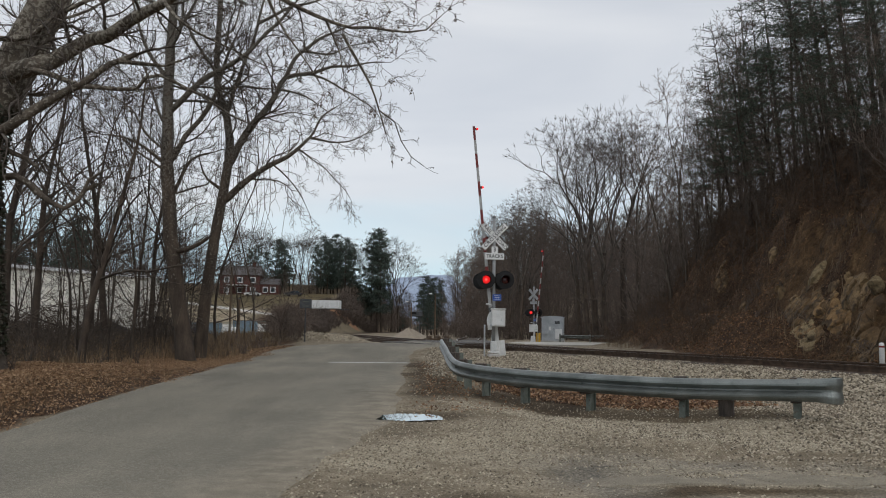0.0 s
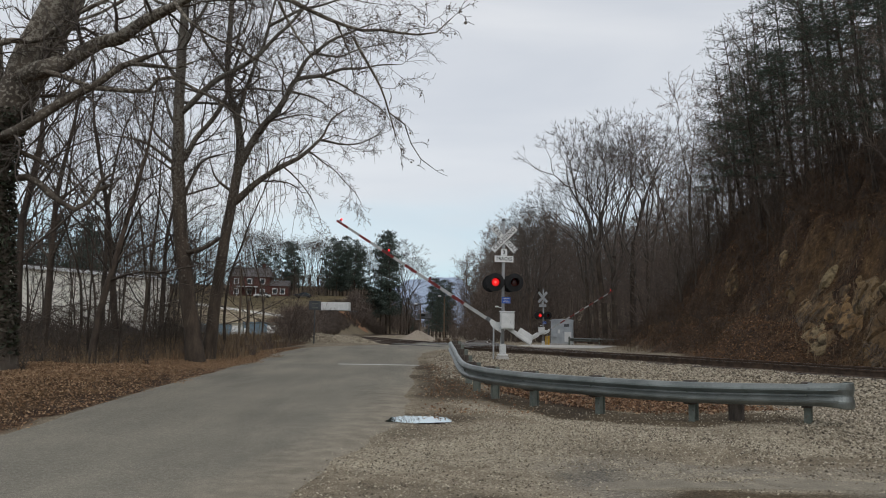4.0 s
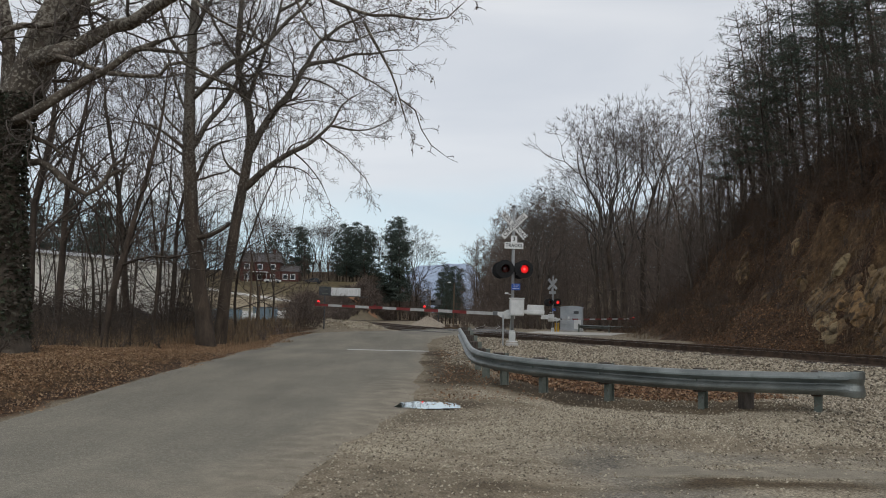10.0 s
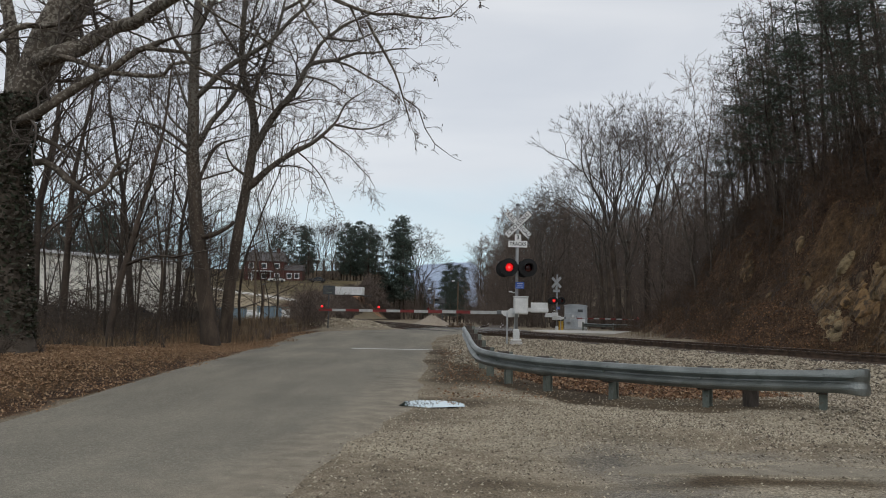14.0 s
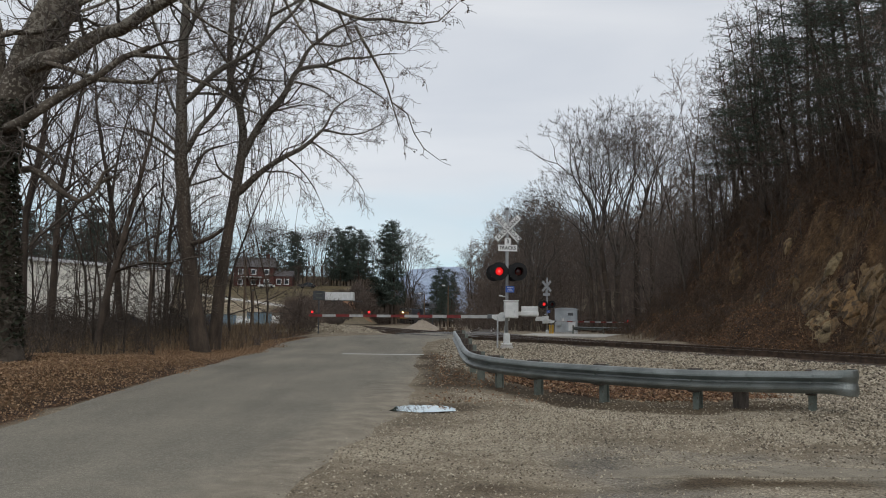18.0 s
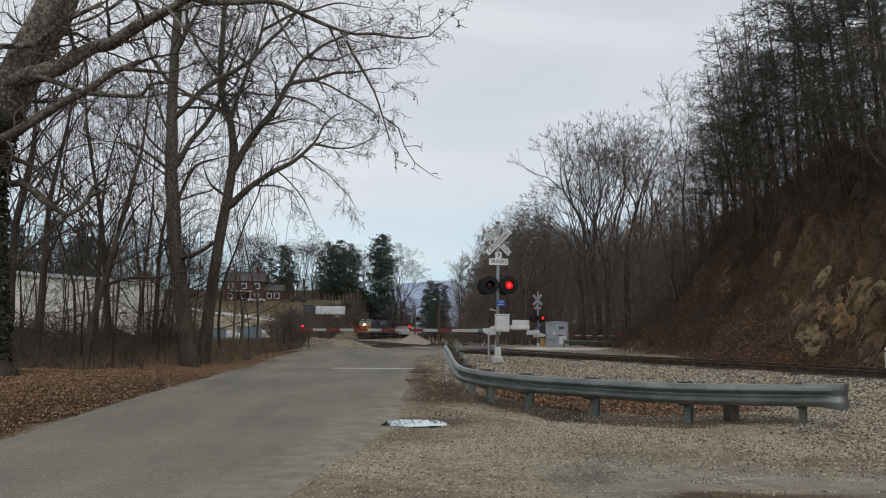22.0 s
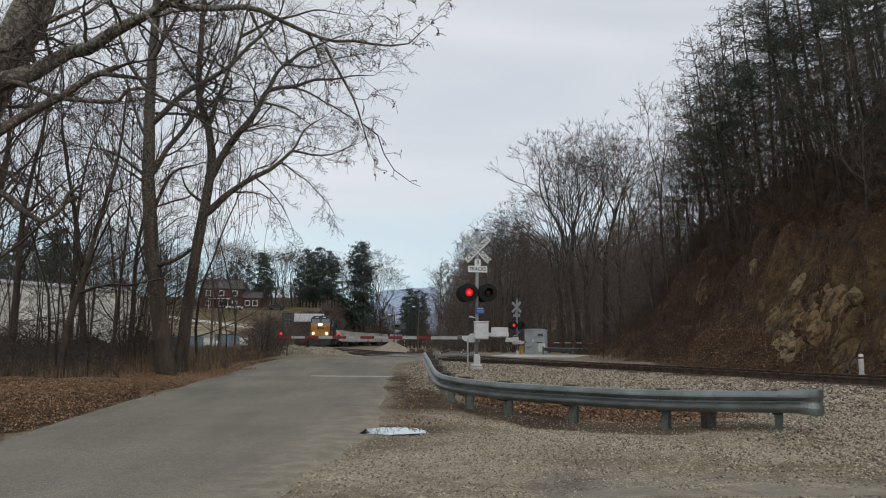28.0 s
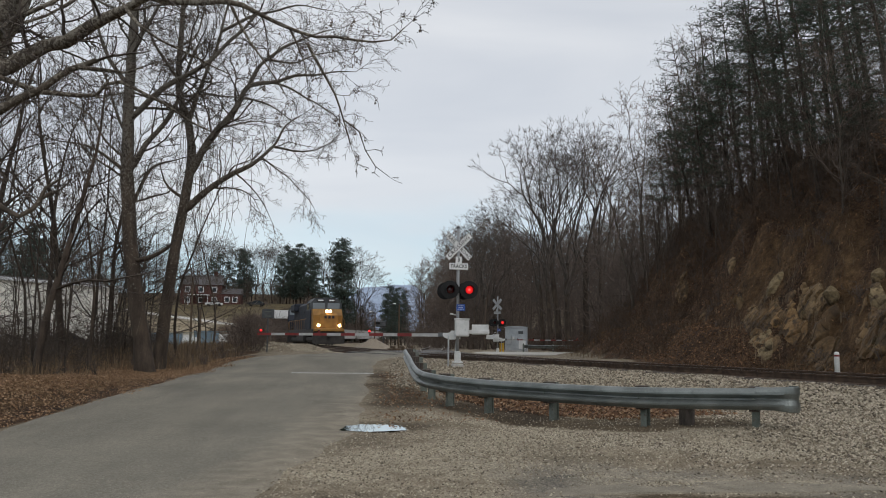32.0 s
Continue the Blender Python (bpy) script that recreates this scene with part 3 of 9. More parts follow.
def ground_material():
    m = bpy.data.materials.new("dirt_gravel_leaf_ground")
    m.use_nodes = True
    nt = m.node_tree
    n, ln = nt.nodes.new, nt.links.new
    p = nt.nodes["Principled BSDF"]
    tc = n("ShaderNodeTexCoord")
    at = n("ShaderNodeAttribute")
    at.attribute_name = "zone"
    sep = n("ShaderNodeSeparateColor")
    ln(at.outputs["Color"], sep.inputs["Color"])

    def noise_tex(scale, detail=5, rough=0.6):
        t = n("ShaderNodeTexNoise")
        t.inputs["Scale"].default_value, t.inputs["Detail"].default_value, t.inputs["Roughness"].default_value = scale, detail, rough
        ln(tc.outputs["Object"], t.inputs["Vector"])
        return t.outputs["Fac"]

    def ramp(fac, stops):
        r = n("ShaderNodeValToRGB")
        for k, (pos, c) in enumerate(stops):
            e = r.color_ramp.elements[k] if k < 2 else r.color_ramp.elements.new(pos)
            e.position, e.color = pos, rgb(c)
        ln(fac, r.inputs["Fac"])
        return r.outputs["Color"]

    def mixed(fac, a, b, kind="MIX"):
        x = n("ShaderNodeMixRGB")
        x.blend_type = kind
        if isinstance(fac, float):
            x.inputs[0].default_value = fac
        else:
            ln(fac, x.inputs[0])
        ln(a, x.inputs[1])
        ln(b, x.inputs[2])
        return x.outputs["Color"]

    vor = n("ShaderNodeTexVoronoi")
    vor.inputs["Scale"].default_value = 34
    ln(tc.outputs["Object"], vor.inputs["Vector"])
    vor2 = n("ShaderNodeTexVoronoi")
    vor2.inputs["Scale"].default_value = 17
    ln(tc.outputs["Object"], vor2.inputs["Vector"])
    big, mid, fine = noise_tex(0.45), noise_tex(3.0), noise_tex(45, 3)
    dirt = ramp(big, [(0.33, (0.125, 0.099, 0.066)), (0.66, (0.30, 0.25, 0.178))])
    dirt = mixed(0.55, dirt, ramp(mid, [(0.35, (0.12, 0.094, 0.062)), (0.66, (0.34, 0.285, 0.205))]))
    sepv = n("ShaderNodeSeparateColor")
    ln(vor.outputs["Color"], sepv.inputs["Color"])
    vor3 = n("ShaderNodeTexVoronoi")
    vor3.inputs["Scale"].default_value = 85
    ln(tc.outputs["Object"], vor3.inputs["Vector"])
    sep3 = n("ShaderNodeSeparateColor")
    ln(vor3.outputs["Color"], sep3.inputs["Color"])
    dirt = mixed(0.40, dirt, ramp(sep3.outputs["Green"], [(0.0, (0.08, 0.063, 0.043)), (0.6, (0.22, 0.182, 0.13)), (1.0, (0.46, 0.40, 0.31))]))
    grav = ramp(sepv.outputs["Red"], [(0.0, (0.155, 0.129, 0.09)), (0.55, (0.335, 0.289, 0.211)), (1.0, (0.56, 0.50, 0.39))])
    grav = mixed(0.5, grav, ramp(sep3.outputs["Red"], [(0.0, (0.14, 0.117, 0.084)), (0.55, (0.315, 0.274, 0.203)), (1.0, (0.60, 0.535, 0.425))]))
    sepw = n("ShaderNodeSeparateColor")
    ln(vor2.outputs["Color"], sepw.inputs["Color"])
    leaf = ramp(sepw.outputs["Green"], [(0.0, (0.035, 0.020, 0.011)), (0.5, (0.10, 0.053, 0.027)), (1.0, (0.23, 0.125, 0.062))])
    leaf = mixed(ramp(noise_tex(0.9, 6, 0.65), [(0.38, (0.75, 0.75, 0.75)), (0.62, (0.0, 0.0, 0.0))]), leaf, ramp(mid, [(0.3, (0.018, 0.012, 0.008)), (0.7, (0.066, 0.039, 0.022))]))
    leaf = mixed(0.45, leaf, ramp(mid, [(0.3, (0.027, 0.017, 0.010)), (0.7, (0.12, 0.068, 0.036))]))
    grass = ramp(noise_tex(0.12), [(0.35, (0.082, 0.067, 0.032)), (0.65, (0.15, 0.114, 0.060))])

    def mask(socket, noise_fac, soft=0.25):
        a = n("ShaderNodeMath")
        a.operation, a.inputs[1].default_value = "MULTIPLY_ADD", 0.7
        ln(noise_fac, a.inputs[0])
        ln(socket, a.inputs[2])
        r = n("ShaderNodeMapRange")
        r.inputs["From Min"].default_value, r.inputs["From Max"].default_value = 0.85 - soft, 0.85 + soft
        ln(a.outputs[0], r.inputs["Value"])
        return r.outputs["Result"]

    pa = n("ShaderNodeAttribute")
    pa.attribute_name = "patch"
    pv = n("ShaderNodeTexVoronoi")
    pv.inputs["Scale"].default_value = 60
    ln(tc.outputs["Object"], pv.inputs["Vector"])
    ps = n("ShaderNodeSeparateColor")
    ln(pv.outputs["Color"], ps.inputs["Color"])
    old = ramp(ps.outputs["Red"], [(0.0, (0.12, 0.108, 0.09)), (0.6, (0.20, 0.185, 0.158)), (1.0, (0.34, 0.31, 0.26))])
    dirt = mixed(mask(pa.outputs["Fac"], mid, 0.3), dirt, old)
    ca = n("ShaderNodeAttribute")
    ca.attribute_name = "clay"
    clay = ramp(noise_tex(2.2, 7, 0.7), [(0.34, (0.05, 0.030, 0.015)), (0.52, (0.125, 0.072, 0.033)), (0.70, (0.235, 0.150, 0.075))])
    col = mixed(mask(sep.outputs["Blue"], mid), dirt, grass)
    col = mixed(mask(sep.outputs["Green"], mid), col, leaf)
    col = mixed(mask(ca.outputs["Fac"], mid, 0.2), col, clay)
    col = mixed(mask(sep.outputs["Red"], mid), col, grav)
    wet = n("ShaderNodeMixRGB")
    wet.blend_type = "MULTIPLY"
    wet.inputs[2].default_value = (0.31, 0.265, 0.215, 1)
    ln(mask(at.outputs["Alpha"], mid, 0.35), wet.inputs[0])
    ln(col, wet.inputs[1])
    blotch = ramp(noise_tex(0.75, 6, 0.6), [(0.34, (0.62, 0.60, 0.57)), (0.66, (1.16, 1.15, 1.12))])
    col = mixed(0.75, wet.outputs["Color"], blotch, "MULTIPLY")
    col = mixed(0.8, col, fine, "OVERLAY")
    ln(col, p.inputs["Base Color"])
    p.inputs["Roughness"].default_value = 0.95
    p.inputs["Specular IOR Level"].default_value = 0.25
    ad, bp = n("ShaderNodeMath"), n("ShaderNodeBump")
    ad.operation = "ADD"
    ln(fine, ad.inputs[0])
    ln(vor.outputs["Distance"], ad.inputs[1])
    bp.inputs["Strength"].default_value, bp.inputs["Distance"].default_value = 0.6, 0.03
    ln(ad.outputs[0], bp.inputs["Height"])
    # clods and hollows where litter lies
    clod, hollow = n("ShaderNodeMath"), n("ShaderNodeBump")
    clod.operation = "MULTIPLY"
    ln(noise_tex(4.5, 8, 0.7), clod.inputs[0])
    ln(sep.outputs["Green"], clod.inputs[1])
    hollow.inputs["Strength"].default_value, hollow.inputs["Distance"].default_value = 0.9, 0.30
    ln(clod.outputs[0], hollow.inputs["Height"])
    ln(hollow.outputs["Normal"], bp.inputs["Normal"])
    ln(bp.outputs["Normal"], p.inputs["Normal"])
    return m


def build_ground():
    xs = spread(-3500, 3500, -14, 30, 0.28, 1.08)
    ys = spread(-800, 4200, 4, 72, 0.28, 1.03)
    xs = np.sort(np.concatenate([xs, np.arange(-2.0, 7.0, 0.28) + 0.14 + (xs[np.argmin(np.abs(xs + 2.0))] + 2.0)]))
    ys = np.sort(np.concatenate([ys, ys[(ys > 6) & (ys < 15)] + 0.0933, ys[(ys > 6) & (ys < 15)] + 0.1867]))
    X, Y = np.meshgrid(xs, ys)
    Z = ground_z(X, Y)
    nx, ny = len(xs), len(ys)
    i, j = np.meshgrid(np.arange(nx - 1), np.arange(ny - 1))
    k = (j * nx + i).ravel()
    faces = np.stack([k, k + 1, k + nx + 1, k + nx], -1)
    me = array_mesh("ground", np.stack([X.ravel(), Y.ravel(), Z.ravel()], -1), faces, ground_material(), True)
    g, l, b, w = zone_masks(X.ravel(), Y.ravel())
    col = me.color_attributes.new("zone", "FLOAT_COLOR", "POINT")
    col.data.foreach_set("color", np.stack([g, l, b, w], -1).astype(np.float32).ravel())
    x, y = X.ravel(), Y.ravel()
    patch = old_paving(x, y)
    me.attributes.new("patch", "FLOAT", "POINT").data.foreach_set("value", (0.9 * patch).astype(np.float32))
    u = x - hill_foot(y)
    face = smooth01((u - 0.1) / 0.5) * smooth01((4.6 - u) / 2.5) * (np.exp(-((y - 27.0) / 1.6) ** 2) + np.exp(-((y - 23.0) / 1.8) ** 2) + 0.9 * np.exp(-((y - 19.5) / 1.4) ** 2)) + 0.55 * smooth01(u / 0.5) * smooth01((2.5 - u) / 1.5) * smooth01((60 - y) / 10) * lump(x, y, 2.5, 61)
    bare = smooth01((u - 0.2) / 0.5) * smooth01((3.6 - u) / 1.6) * smooth01((36 - y) / 3) * smooth01((y - 14) / 3)
    clay = np.clip(0.5 * face + 0.75 * bare + 0.60 * lump(x, y, 0.9, 62) + 0.35 * lump(x, y, 2.6, 63) - 0.25, 0, 1) * smooth01(u / 0.4)
    clay = np.maximum(clay, 0.8 * smooth01((-5.9 - x) / 0.6) * smooth01((34 - y) / 4))
    me.attributes.new("clay", "FLOAT", "POINT").data.foreach_set("value", clay.astype(np.float32))
    tagged(new("ground", me), "brown dirt and grey gravel ground with dead leaves", "ground", kind="structure")


build_ground()


def gz(x, y):
    return float(ground_z(x, y))


# ------------------------------------------------------------------ road
def asphalt_material():
    """Worn asphalt: mottled grey, aggregate specks, fine cracks, and tan dust where the attribute says so."""
    m = bpy.data.materials.new("worn_grey_asphalt")
    m.use_nodes = True
    nt = m.node_tree
    n, ln = nt.nodes.new, nt.links.new
    p = nt.nodes["Principled BSDF"]
    tc, mp, at = n("ShaderNodeTexCoord"), n("ShaderNodeMapping"), n("ShaderNodeAttribute")
    at.attribute_name = "dust"
    mp.inputs["Scale"].default_value = (1.6, 0.35, 1)
    ln(tc.outputs["Object"], mp.inputs["Vector"])

    def tex(kind, scale, vec, detail=5):
        t = n(kind)
        t.inputs["Scale"].default_value = scale
        if kind == "ShaderNodeTexNoise":
            t.inputs["Detail"].default_value = detail
        ln(vec, t.inputs["Vector"])
        return t

    def ramp(fac, stops):
        r = n("ShaderNodeValToRGB")
        for k, (pos, c) in enumerate(stops):
            e = r.color_ramp.elements[k] if k < 2 else r.color_ramp.elements.new(pos)
            e.position, e.color = pos, rgb(c)
        ln(fac, r.inputs["Fac"])
        return r.outputs["Color"]

    def mixed(fac, a, b, kind="MIX"):
        x = n("ShaderNodeMixRGB")
        x.blend_type = kind
        if isinstance(fac, float):
            x.inputs[0].default_value = fac
        else:
            ln(fac, x.inputs[0])
        ln(a, x.inputs[1])
        ln(b, x.inputs[2])
        return x.outputs["Color"]

    obj = tc.outputs["Object"]
    wide = tex("ShaderNodeTexNoise", 0.35, obj)
    streak = tex("ShaderNodeTexNoise", 0.8, mp.outputs["Vector"])
    mid = tex("ShaderNodeTexNoise", 3.5, obj)
    fine = tex("ShaderNodeTexNoise", 80, obj, 2)
    speck = tex("ShaderNodeTexVoronoi", 60, obj)
    col = ramp(wide.outputs["Fac"], [(0.35, (0.140, 0.128, 0.098)), (0.65, (0.262, 0.238, 0.182))])
    col = mixed(0.5, col, ramp(streak.outputs["Fac"], [(0.35, (0.13, 0.120, 0.092)), (0.68, (0.285, 0.258, 0.196))]))
    sp = n("ShaderNodeSeparateColor")
    ln(speck.outputs["Color"], sp.inputs["Color"])
    col = mixed(0.30, col, ramp(sp.outputs["Red"], [(0.0, (0.05, 0.047, 0.042)), (0.6, (0.14, 0.132, 0.115)), (1.0, (0.36, 0.33, 0.28))]))
    crack = n("ShaderNodeTexVoronoi")
    crack.feature = "DISTANCE_TO_EDGE"
    crack.inputs["Scale"].default_value = 0.55
    warp = mixed(0.16, obj, mid.outputs["Color"])
    ln(warp, crack.inputs["Vector"])
    cm = n("ShaderNodeMapRange")
    cm.inputs["From Max"].default_value, cm.inputs["To Min"].default_value, cm.inputs["To Max"].default_value = 0.010, 0.22, 0.0
    ln(crack.outputs["Distance"], cm.inputs["Value"])
    gate = n("ShaderNodeMath")
    gate.operation = "MULTIPLY"
    gm = n("ShaderNodeMapRange")
    gm.inputs["From Min"].default_value, gm.inputs["From Max"].default_value = 0.50, 0.62
    ln(wide.outputs["Fac"], gm.inputs["Value"])
    ln(cm.outputs["Result"], gate.inputs[0])
    ln(gm.outputs["Result"], gate.inputs[1])
    dark = n("ShaderNodeRGB")
    dark.outputs[0].default_value = (0.03, 0.028, 0.025, 1)
    col = mixed(gate.outputs[0], col, dark.outputs[0])
    dm, da = n("ShaderNodeMapRange"), n("ShaderNodeMath")
    da.operation, da.inputs[1].default_value = "MULTIPLY_ADD", 0.9
    ln(mid.outputs["Fac"], da.inputs[0])
    ln(at.outputs["Fac"], da.inputs[2])
    dm.inputs["From Min"].default_value, dm.inputs["From Max"].default_value, dm.inputs["To Max"].default_value = 0.50, 1.45, 0.85
    ln(da.outputs[0], dm.inputs["Value"])
    col = mixed(dm.outputs["Result"], col, ramp(mid.outputs["Fac"], [(0.35, (0.20, 0.172, 0.128)), (0.66, (0.30, 0.262, 0.20))]))
    col = mixed(0.7, col, fine.outputs["Fac"], "OVERLAY")
    ln(col, p.inputs["Base Color"])
    p.inputs["Roughness"].default_value = 0.9
    p.inputs["Specular IOR Level"].default_value = 0.3
    bp = n("ShaderNodeBump")
    bp.inputs["Strength"].default_value, bp.inputs["Distance"].default_value = 0.4, 0.02
    ln(speck.outputs["Distance"], bp.inputs["Height"])
    ln(bp.outputs["Normal"], p.inputs["Normal"])
    return m


ASPHALT = asphalt_material()
PALEROAD = surface("pale_dusty_asphalt", (0.36, 0.345, 0.31), (0.46, 0.44, 0.40), 0.5, 0.9, bump=0.2, fine=60)
PAINT = surface("worn_white_road_paint", (0.50, 0.50, 0.48), (0.68, 0.68, 0.66), 6, 0.8, bump=0.1, spots=(0.25, 0.25, 0.24), spot_at=0.66)


def build_road():
    ys = np.concatenate([np.arange(-40, 4, 2.0), np.arange(4, 76, 0.25), np.arange(76, 130, 1.0)])
    n = 45
    u = np.linspace(-1, 1, n)
    Y = np.repeat(ys[:, None], n, 1)
    mid, half = road_mid(Y), road_half(Y)
    ragged = 0.10 * lump(Y * 0 + 3, Y, 0.9, 31) + 0.12 * lump(Y * 0, Y, 2.3, 32)
    flare = -0.9 * smooth01((14 - Y) / 9)
    right = half + flare + ragged + 0.15
    left = half - 0.03 - 0.36 * smooth01((20 - Y) / 12) + 0.3 * smooth01((Y - 20) / 12) + 0.07 * lump(Y * 0, Y, 1.1, 33)
    U = np.repeat(u[None], len(ys), 0)
    X = mid + np.where(u > 0, u * right, u * left)
    sink = smooth01((U - 0.80) / 0.2) * smooth01((30 - Y) / 6) * 0.017
    Z = ground_z(X, Y, False) + 0.022 - sink - 0.03 * (np.abs(u) > 0.99)
    for name, rows, mat, label in (("road", ys <= 58.1, ASPHALT, "worn grey asphalt road with crumbled edge"), ("far_road", ys >= 57.9, PALEROAD, "pale dusty road bending away beyond the crossing")):
        P = np.stack([X, Y, Z], -1)[rows].reshape(-1, 3)
        j, i = np.meshgrid(np.arange(rows.sum() - 1), np.arange(n - 1), indexing="ij")
        k = (j * n + i).ravel()
        me = array_mesh(name, P, np.stack([k, k + 1, k + n + 1, k + n], -1), mat, True)
        dust = smooth01((U - 0.42) / 0.5) * smooth01((21 - Y) / 8) + 0.55 * smooth01((U - 0.82) / 0.18) + 0.35 * smooth01((-U - 0.88) / 0.12) + 0.45 * smooth01((9.5 - Y) / 4) * smooth01((U + 0.2) / 0.6)
        me.attributes.new("dust", "FLOAT", "POINT").data.foreach_set("value", np.clip(dust[rows], 0, 1).astype(np.float32).ravel())
        tagged(new(name, me), label, "road", kind="structure")
    g = Geo()
    for k in range(18):
        a, b = -3.05 + 2.69 * k / 18, -3.05 + 2.69 * (k + 1) / 18
        q = [(a, 26.86), (b, 26.86), (b, 27.2), (a, 27.2)]
        g.add([(x, y, float(ground_z(x, y, False)) + 0.030) for x, y in q], [(0, 1, 2, 3)])
    tagged(new("stop_line", g.mesh("stop_line", PAINT)), "worn white painted stop line across the lane", "road marking", kind="structure")


build_road()


def build_puddle():
    m = bpy.data.materials.new("still_rain_water")
    m.use_nodes = True
    p = m.node_tree.nodes["Principled BSDF"]
    p.inputs["Base Color"].default_value, p.inputs["Roughness"].default_value = (0.02, 0.018, 0.014, 1), 0.02
    p.inputs["Specular IOR Level"].default_value = 1.0
    p.inputs["Coat Weight"].default_value, p.inputs["Coat Roughness"].default_value, p.inputs["Coat IOR"].default_value = 1.0, 0.01, 1.6
    n = 90

    def blot(rx, ry, wild):
        vs = [(0, 0, 0)]
        for k in range(n):
            a = 2 * math.pi * k / n
            r = 1 + wild * (0.9 * math.sin(2 * a + 2.2) + 0.8 * math.sin(3 * a + 1) + 0.6 * math.sin(7 * a) + 0.45 * math.sin(11 * a + 2) + 0.3 * math.sin(19 * a))
            vs.append((rx * r * math.cos(a), ry * r * math.sin(a), 0))
        return Geo().add(vs, [(0, 1 + k, 1 + (k + 1) % n) for k in range(n)])

    g = blot(0.66, 0.58, 0.075)
    ob = tagged(new("puddle", g.mesh("puddle", m)), "small rain puddle in a pothole reflecting the sky", "water", kind="structure")
    ob.matrix_basis = pose(-0.20, 13.15, gz(-0.20, 13.15) + 0.043)


build_puddle()


def build_old_slab():
    """A worn slab of old asphalt in the lot, broken off along its near edge."""
    xs, ys = np.arange(1.3, 6.8, 0.05), np.arange(0, 1.001, 0.04)
    edge = 7.88 + 0.05 * np.sin(xs * 2.1) + 0.05 * lump(xs, xs * 0, 0.22, 51) + 0.06 * lump(xs, xs * 0, 0.7, 52)
    X = np.repeat(xs[None], len(ys), 0)
    Y = edge[None] + ys[:, None] * 0.9
    fade = smooth01((X - 1.2) / 0.8) * smooth01((6.4 - X) / 1.4) * smooth01((1 - ys[:, None]) / 0.8)
    Z = ground_z(X, Y) + 0.030 * fade - 0.016 + 0.006 * lump(X, Y, 0.25, 53)
    Z[0] -= 0.06
    Y[0] += 0.004
    n = len(xs)
    j, i = np.meshgrid(np.arange(len(ys) - 1), np.arange(n - 1), indexing="ij")
    k = (j * n + i).ravel()
    me = array_mesh("asphalt_slab", np.stack([X, Y, Z], -1).reshape(-1, 3), np.stack([k, k + 1, k + n + 1, k + n], -1), ASPHALT)
    me.attributes.new("dust", "FLOAT", "POINT").data.foreach_set("value", np.full(len(me.vertices), 0.85, np.float32))
    tagged(new("asphalt_slab", me), "worn slab of old asphalt broken along its edge", "pavement", kind="structure")


build_old_slab()


def draped(name, left, right, lift, material, label, category, step=0.25):
    """A strip of surface between two lines, laid on the ground."""
    a, _ = curve_through([(x, y, 0) for x, y in left], step)
    b, _ = curve_through([(x, y, 0) for x, y in right], step)
    n = min(len(a), len(b)) if len(a) != len(b) else len(a)
    a = a[np.linspace(0, len(a) - 1, n).astype(int)]
    b = b[np.linspace(0, len(b) - 1, n).astype(int)]
    m = 6
    P = np.stack([a + (b - a) * k / (m - 1) for k in range(m)], 1)
    P[..., 2] = ground_z(P[..., 0], P[..., 1]) + lift
    P[:, [0, -1], 2] -= lift + 0.05
    i, j = np.meshgrid(np.arange(n - 1), np.arange(m - 1), indexing="ij")
    k = (i * m + j).ravel()
    tagged(new(name, array_mesh(name, P.reshape(-1, 3), np.stack([k, k + 1, k + m + 1, k + m], -1), material, True)), label, category, kind="structure")


DRYFIELD = surface("dry_tan_field", (0.20, 0.155, 0.095), (0.32, 0.26, 0.165), 0.25, 0.95, bump=0.3, fine=3)
PALEGRAVEL = surface("pale_yard_gravel", (0.40, 0.385, 0.35), (0.55, 0.53, 0.49), 0.5, 0.95, bump=0.3, fine=20)
draped("gravel_lane", [(-63, 204), (-57.4, 198.5), (-44.5, 188), (-31, 177), (-27, 173)], [(-63, 201.5), (-57, 195), (-44, 184.5), (-31, 173.5), (-27, 170)], 0.12, PALEGRAVEL, "pale gravel lane climbing towards the brick house", "lane", 2.0)
draped("dry_field", [(-60, 194), (-52, 187), (-44, 181), (-35, 173)], [(-52, 158), (-46, 157), (-40, 156), (-33, 156)], 0.25, DRYFIELD, "dry tan field below the gravel lane", "field", 2.0)
draped("yard", [(-44, 158), (-39, 158), (-33, 159), (-28, 160)], [(-40, 139), (-36, 139), (-31, 140), (-26, 141)], 0.18, PALEGRAVEL, "pale gravel yard behind the chain-link fence", "yard", 2.0)
ORANGEDIRT = surface("orange_clay_bank", (0.20, 0.095, 0.045), (0.36, 0.19, 0.095), 0.5, 0.95, bump=0.4, fine=4)
draped("dirt_bank", [(-23.5, 187), (-21.0, 192), (-18.6, 198), (-17.6, 206)], [(-20.5, 185), (-18.0, 190), (-16.2, 196), (-15.4, 205)], 0.25, ORANGEDIRT, "bare orange clay bank above the line", "bank", 1.0)


# ------------------------------------------------------------------ railway tracks
RAIL_OUTLINE = [(-0.07, -0.18), (0.07, -0.18), (0.07, -0.165), (0.012, -0.145), (0.012, -0.045), (0.037, -0.035), (0.037, 0.0), (-0.037, 0.0), (-0.037, -0.035), (-0.012, -0.045), (-0.012, -0.145), (-0.07, -0.165)]


def offset_line(xyz, side):
    d = np.gradient(xyz, axis=0)
    nrm = np.stack([d[:, 1], -d[:, 0]], -1)
    nrm /= np.linalg.norm(nrm, axis=1)[:, None]
    out = xyz.copy()
    out[:, :2] += nrm * side
    return out


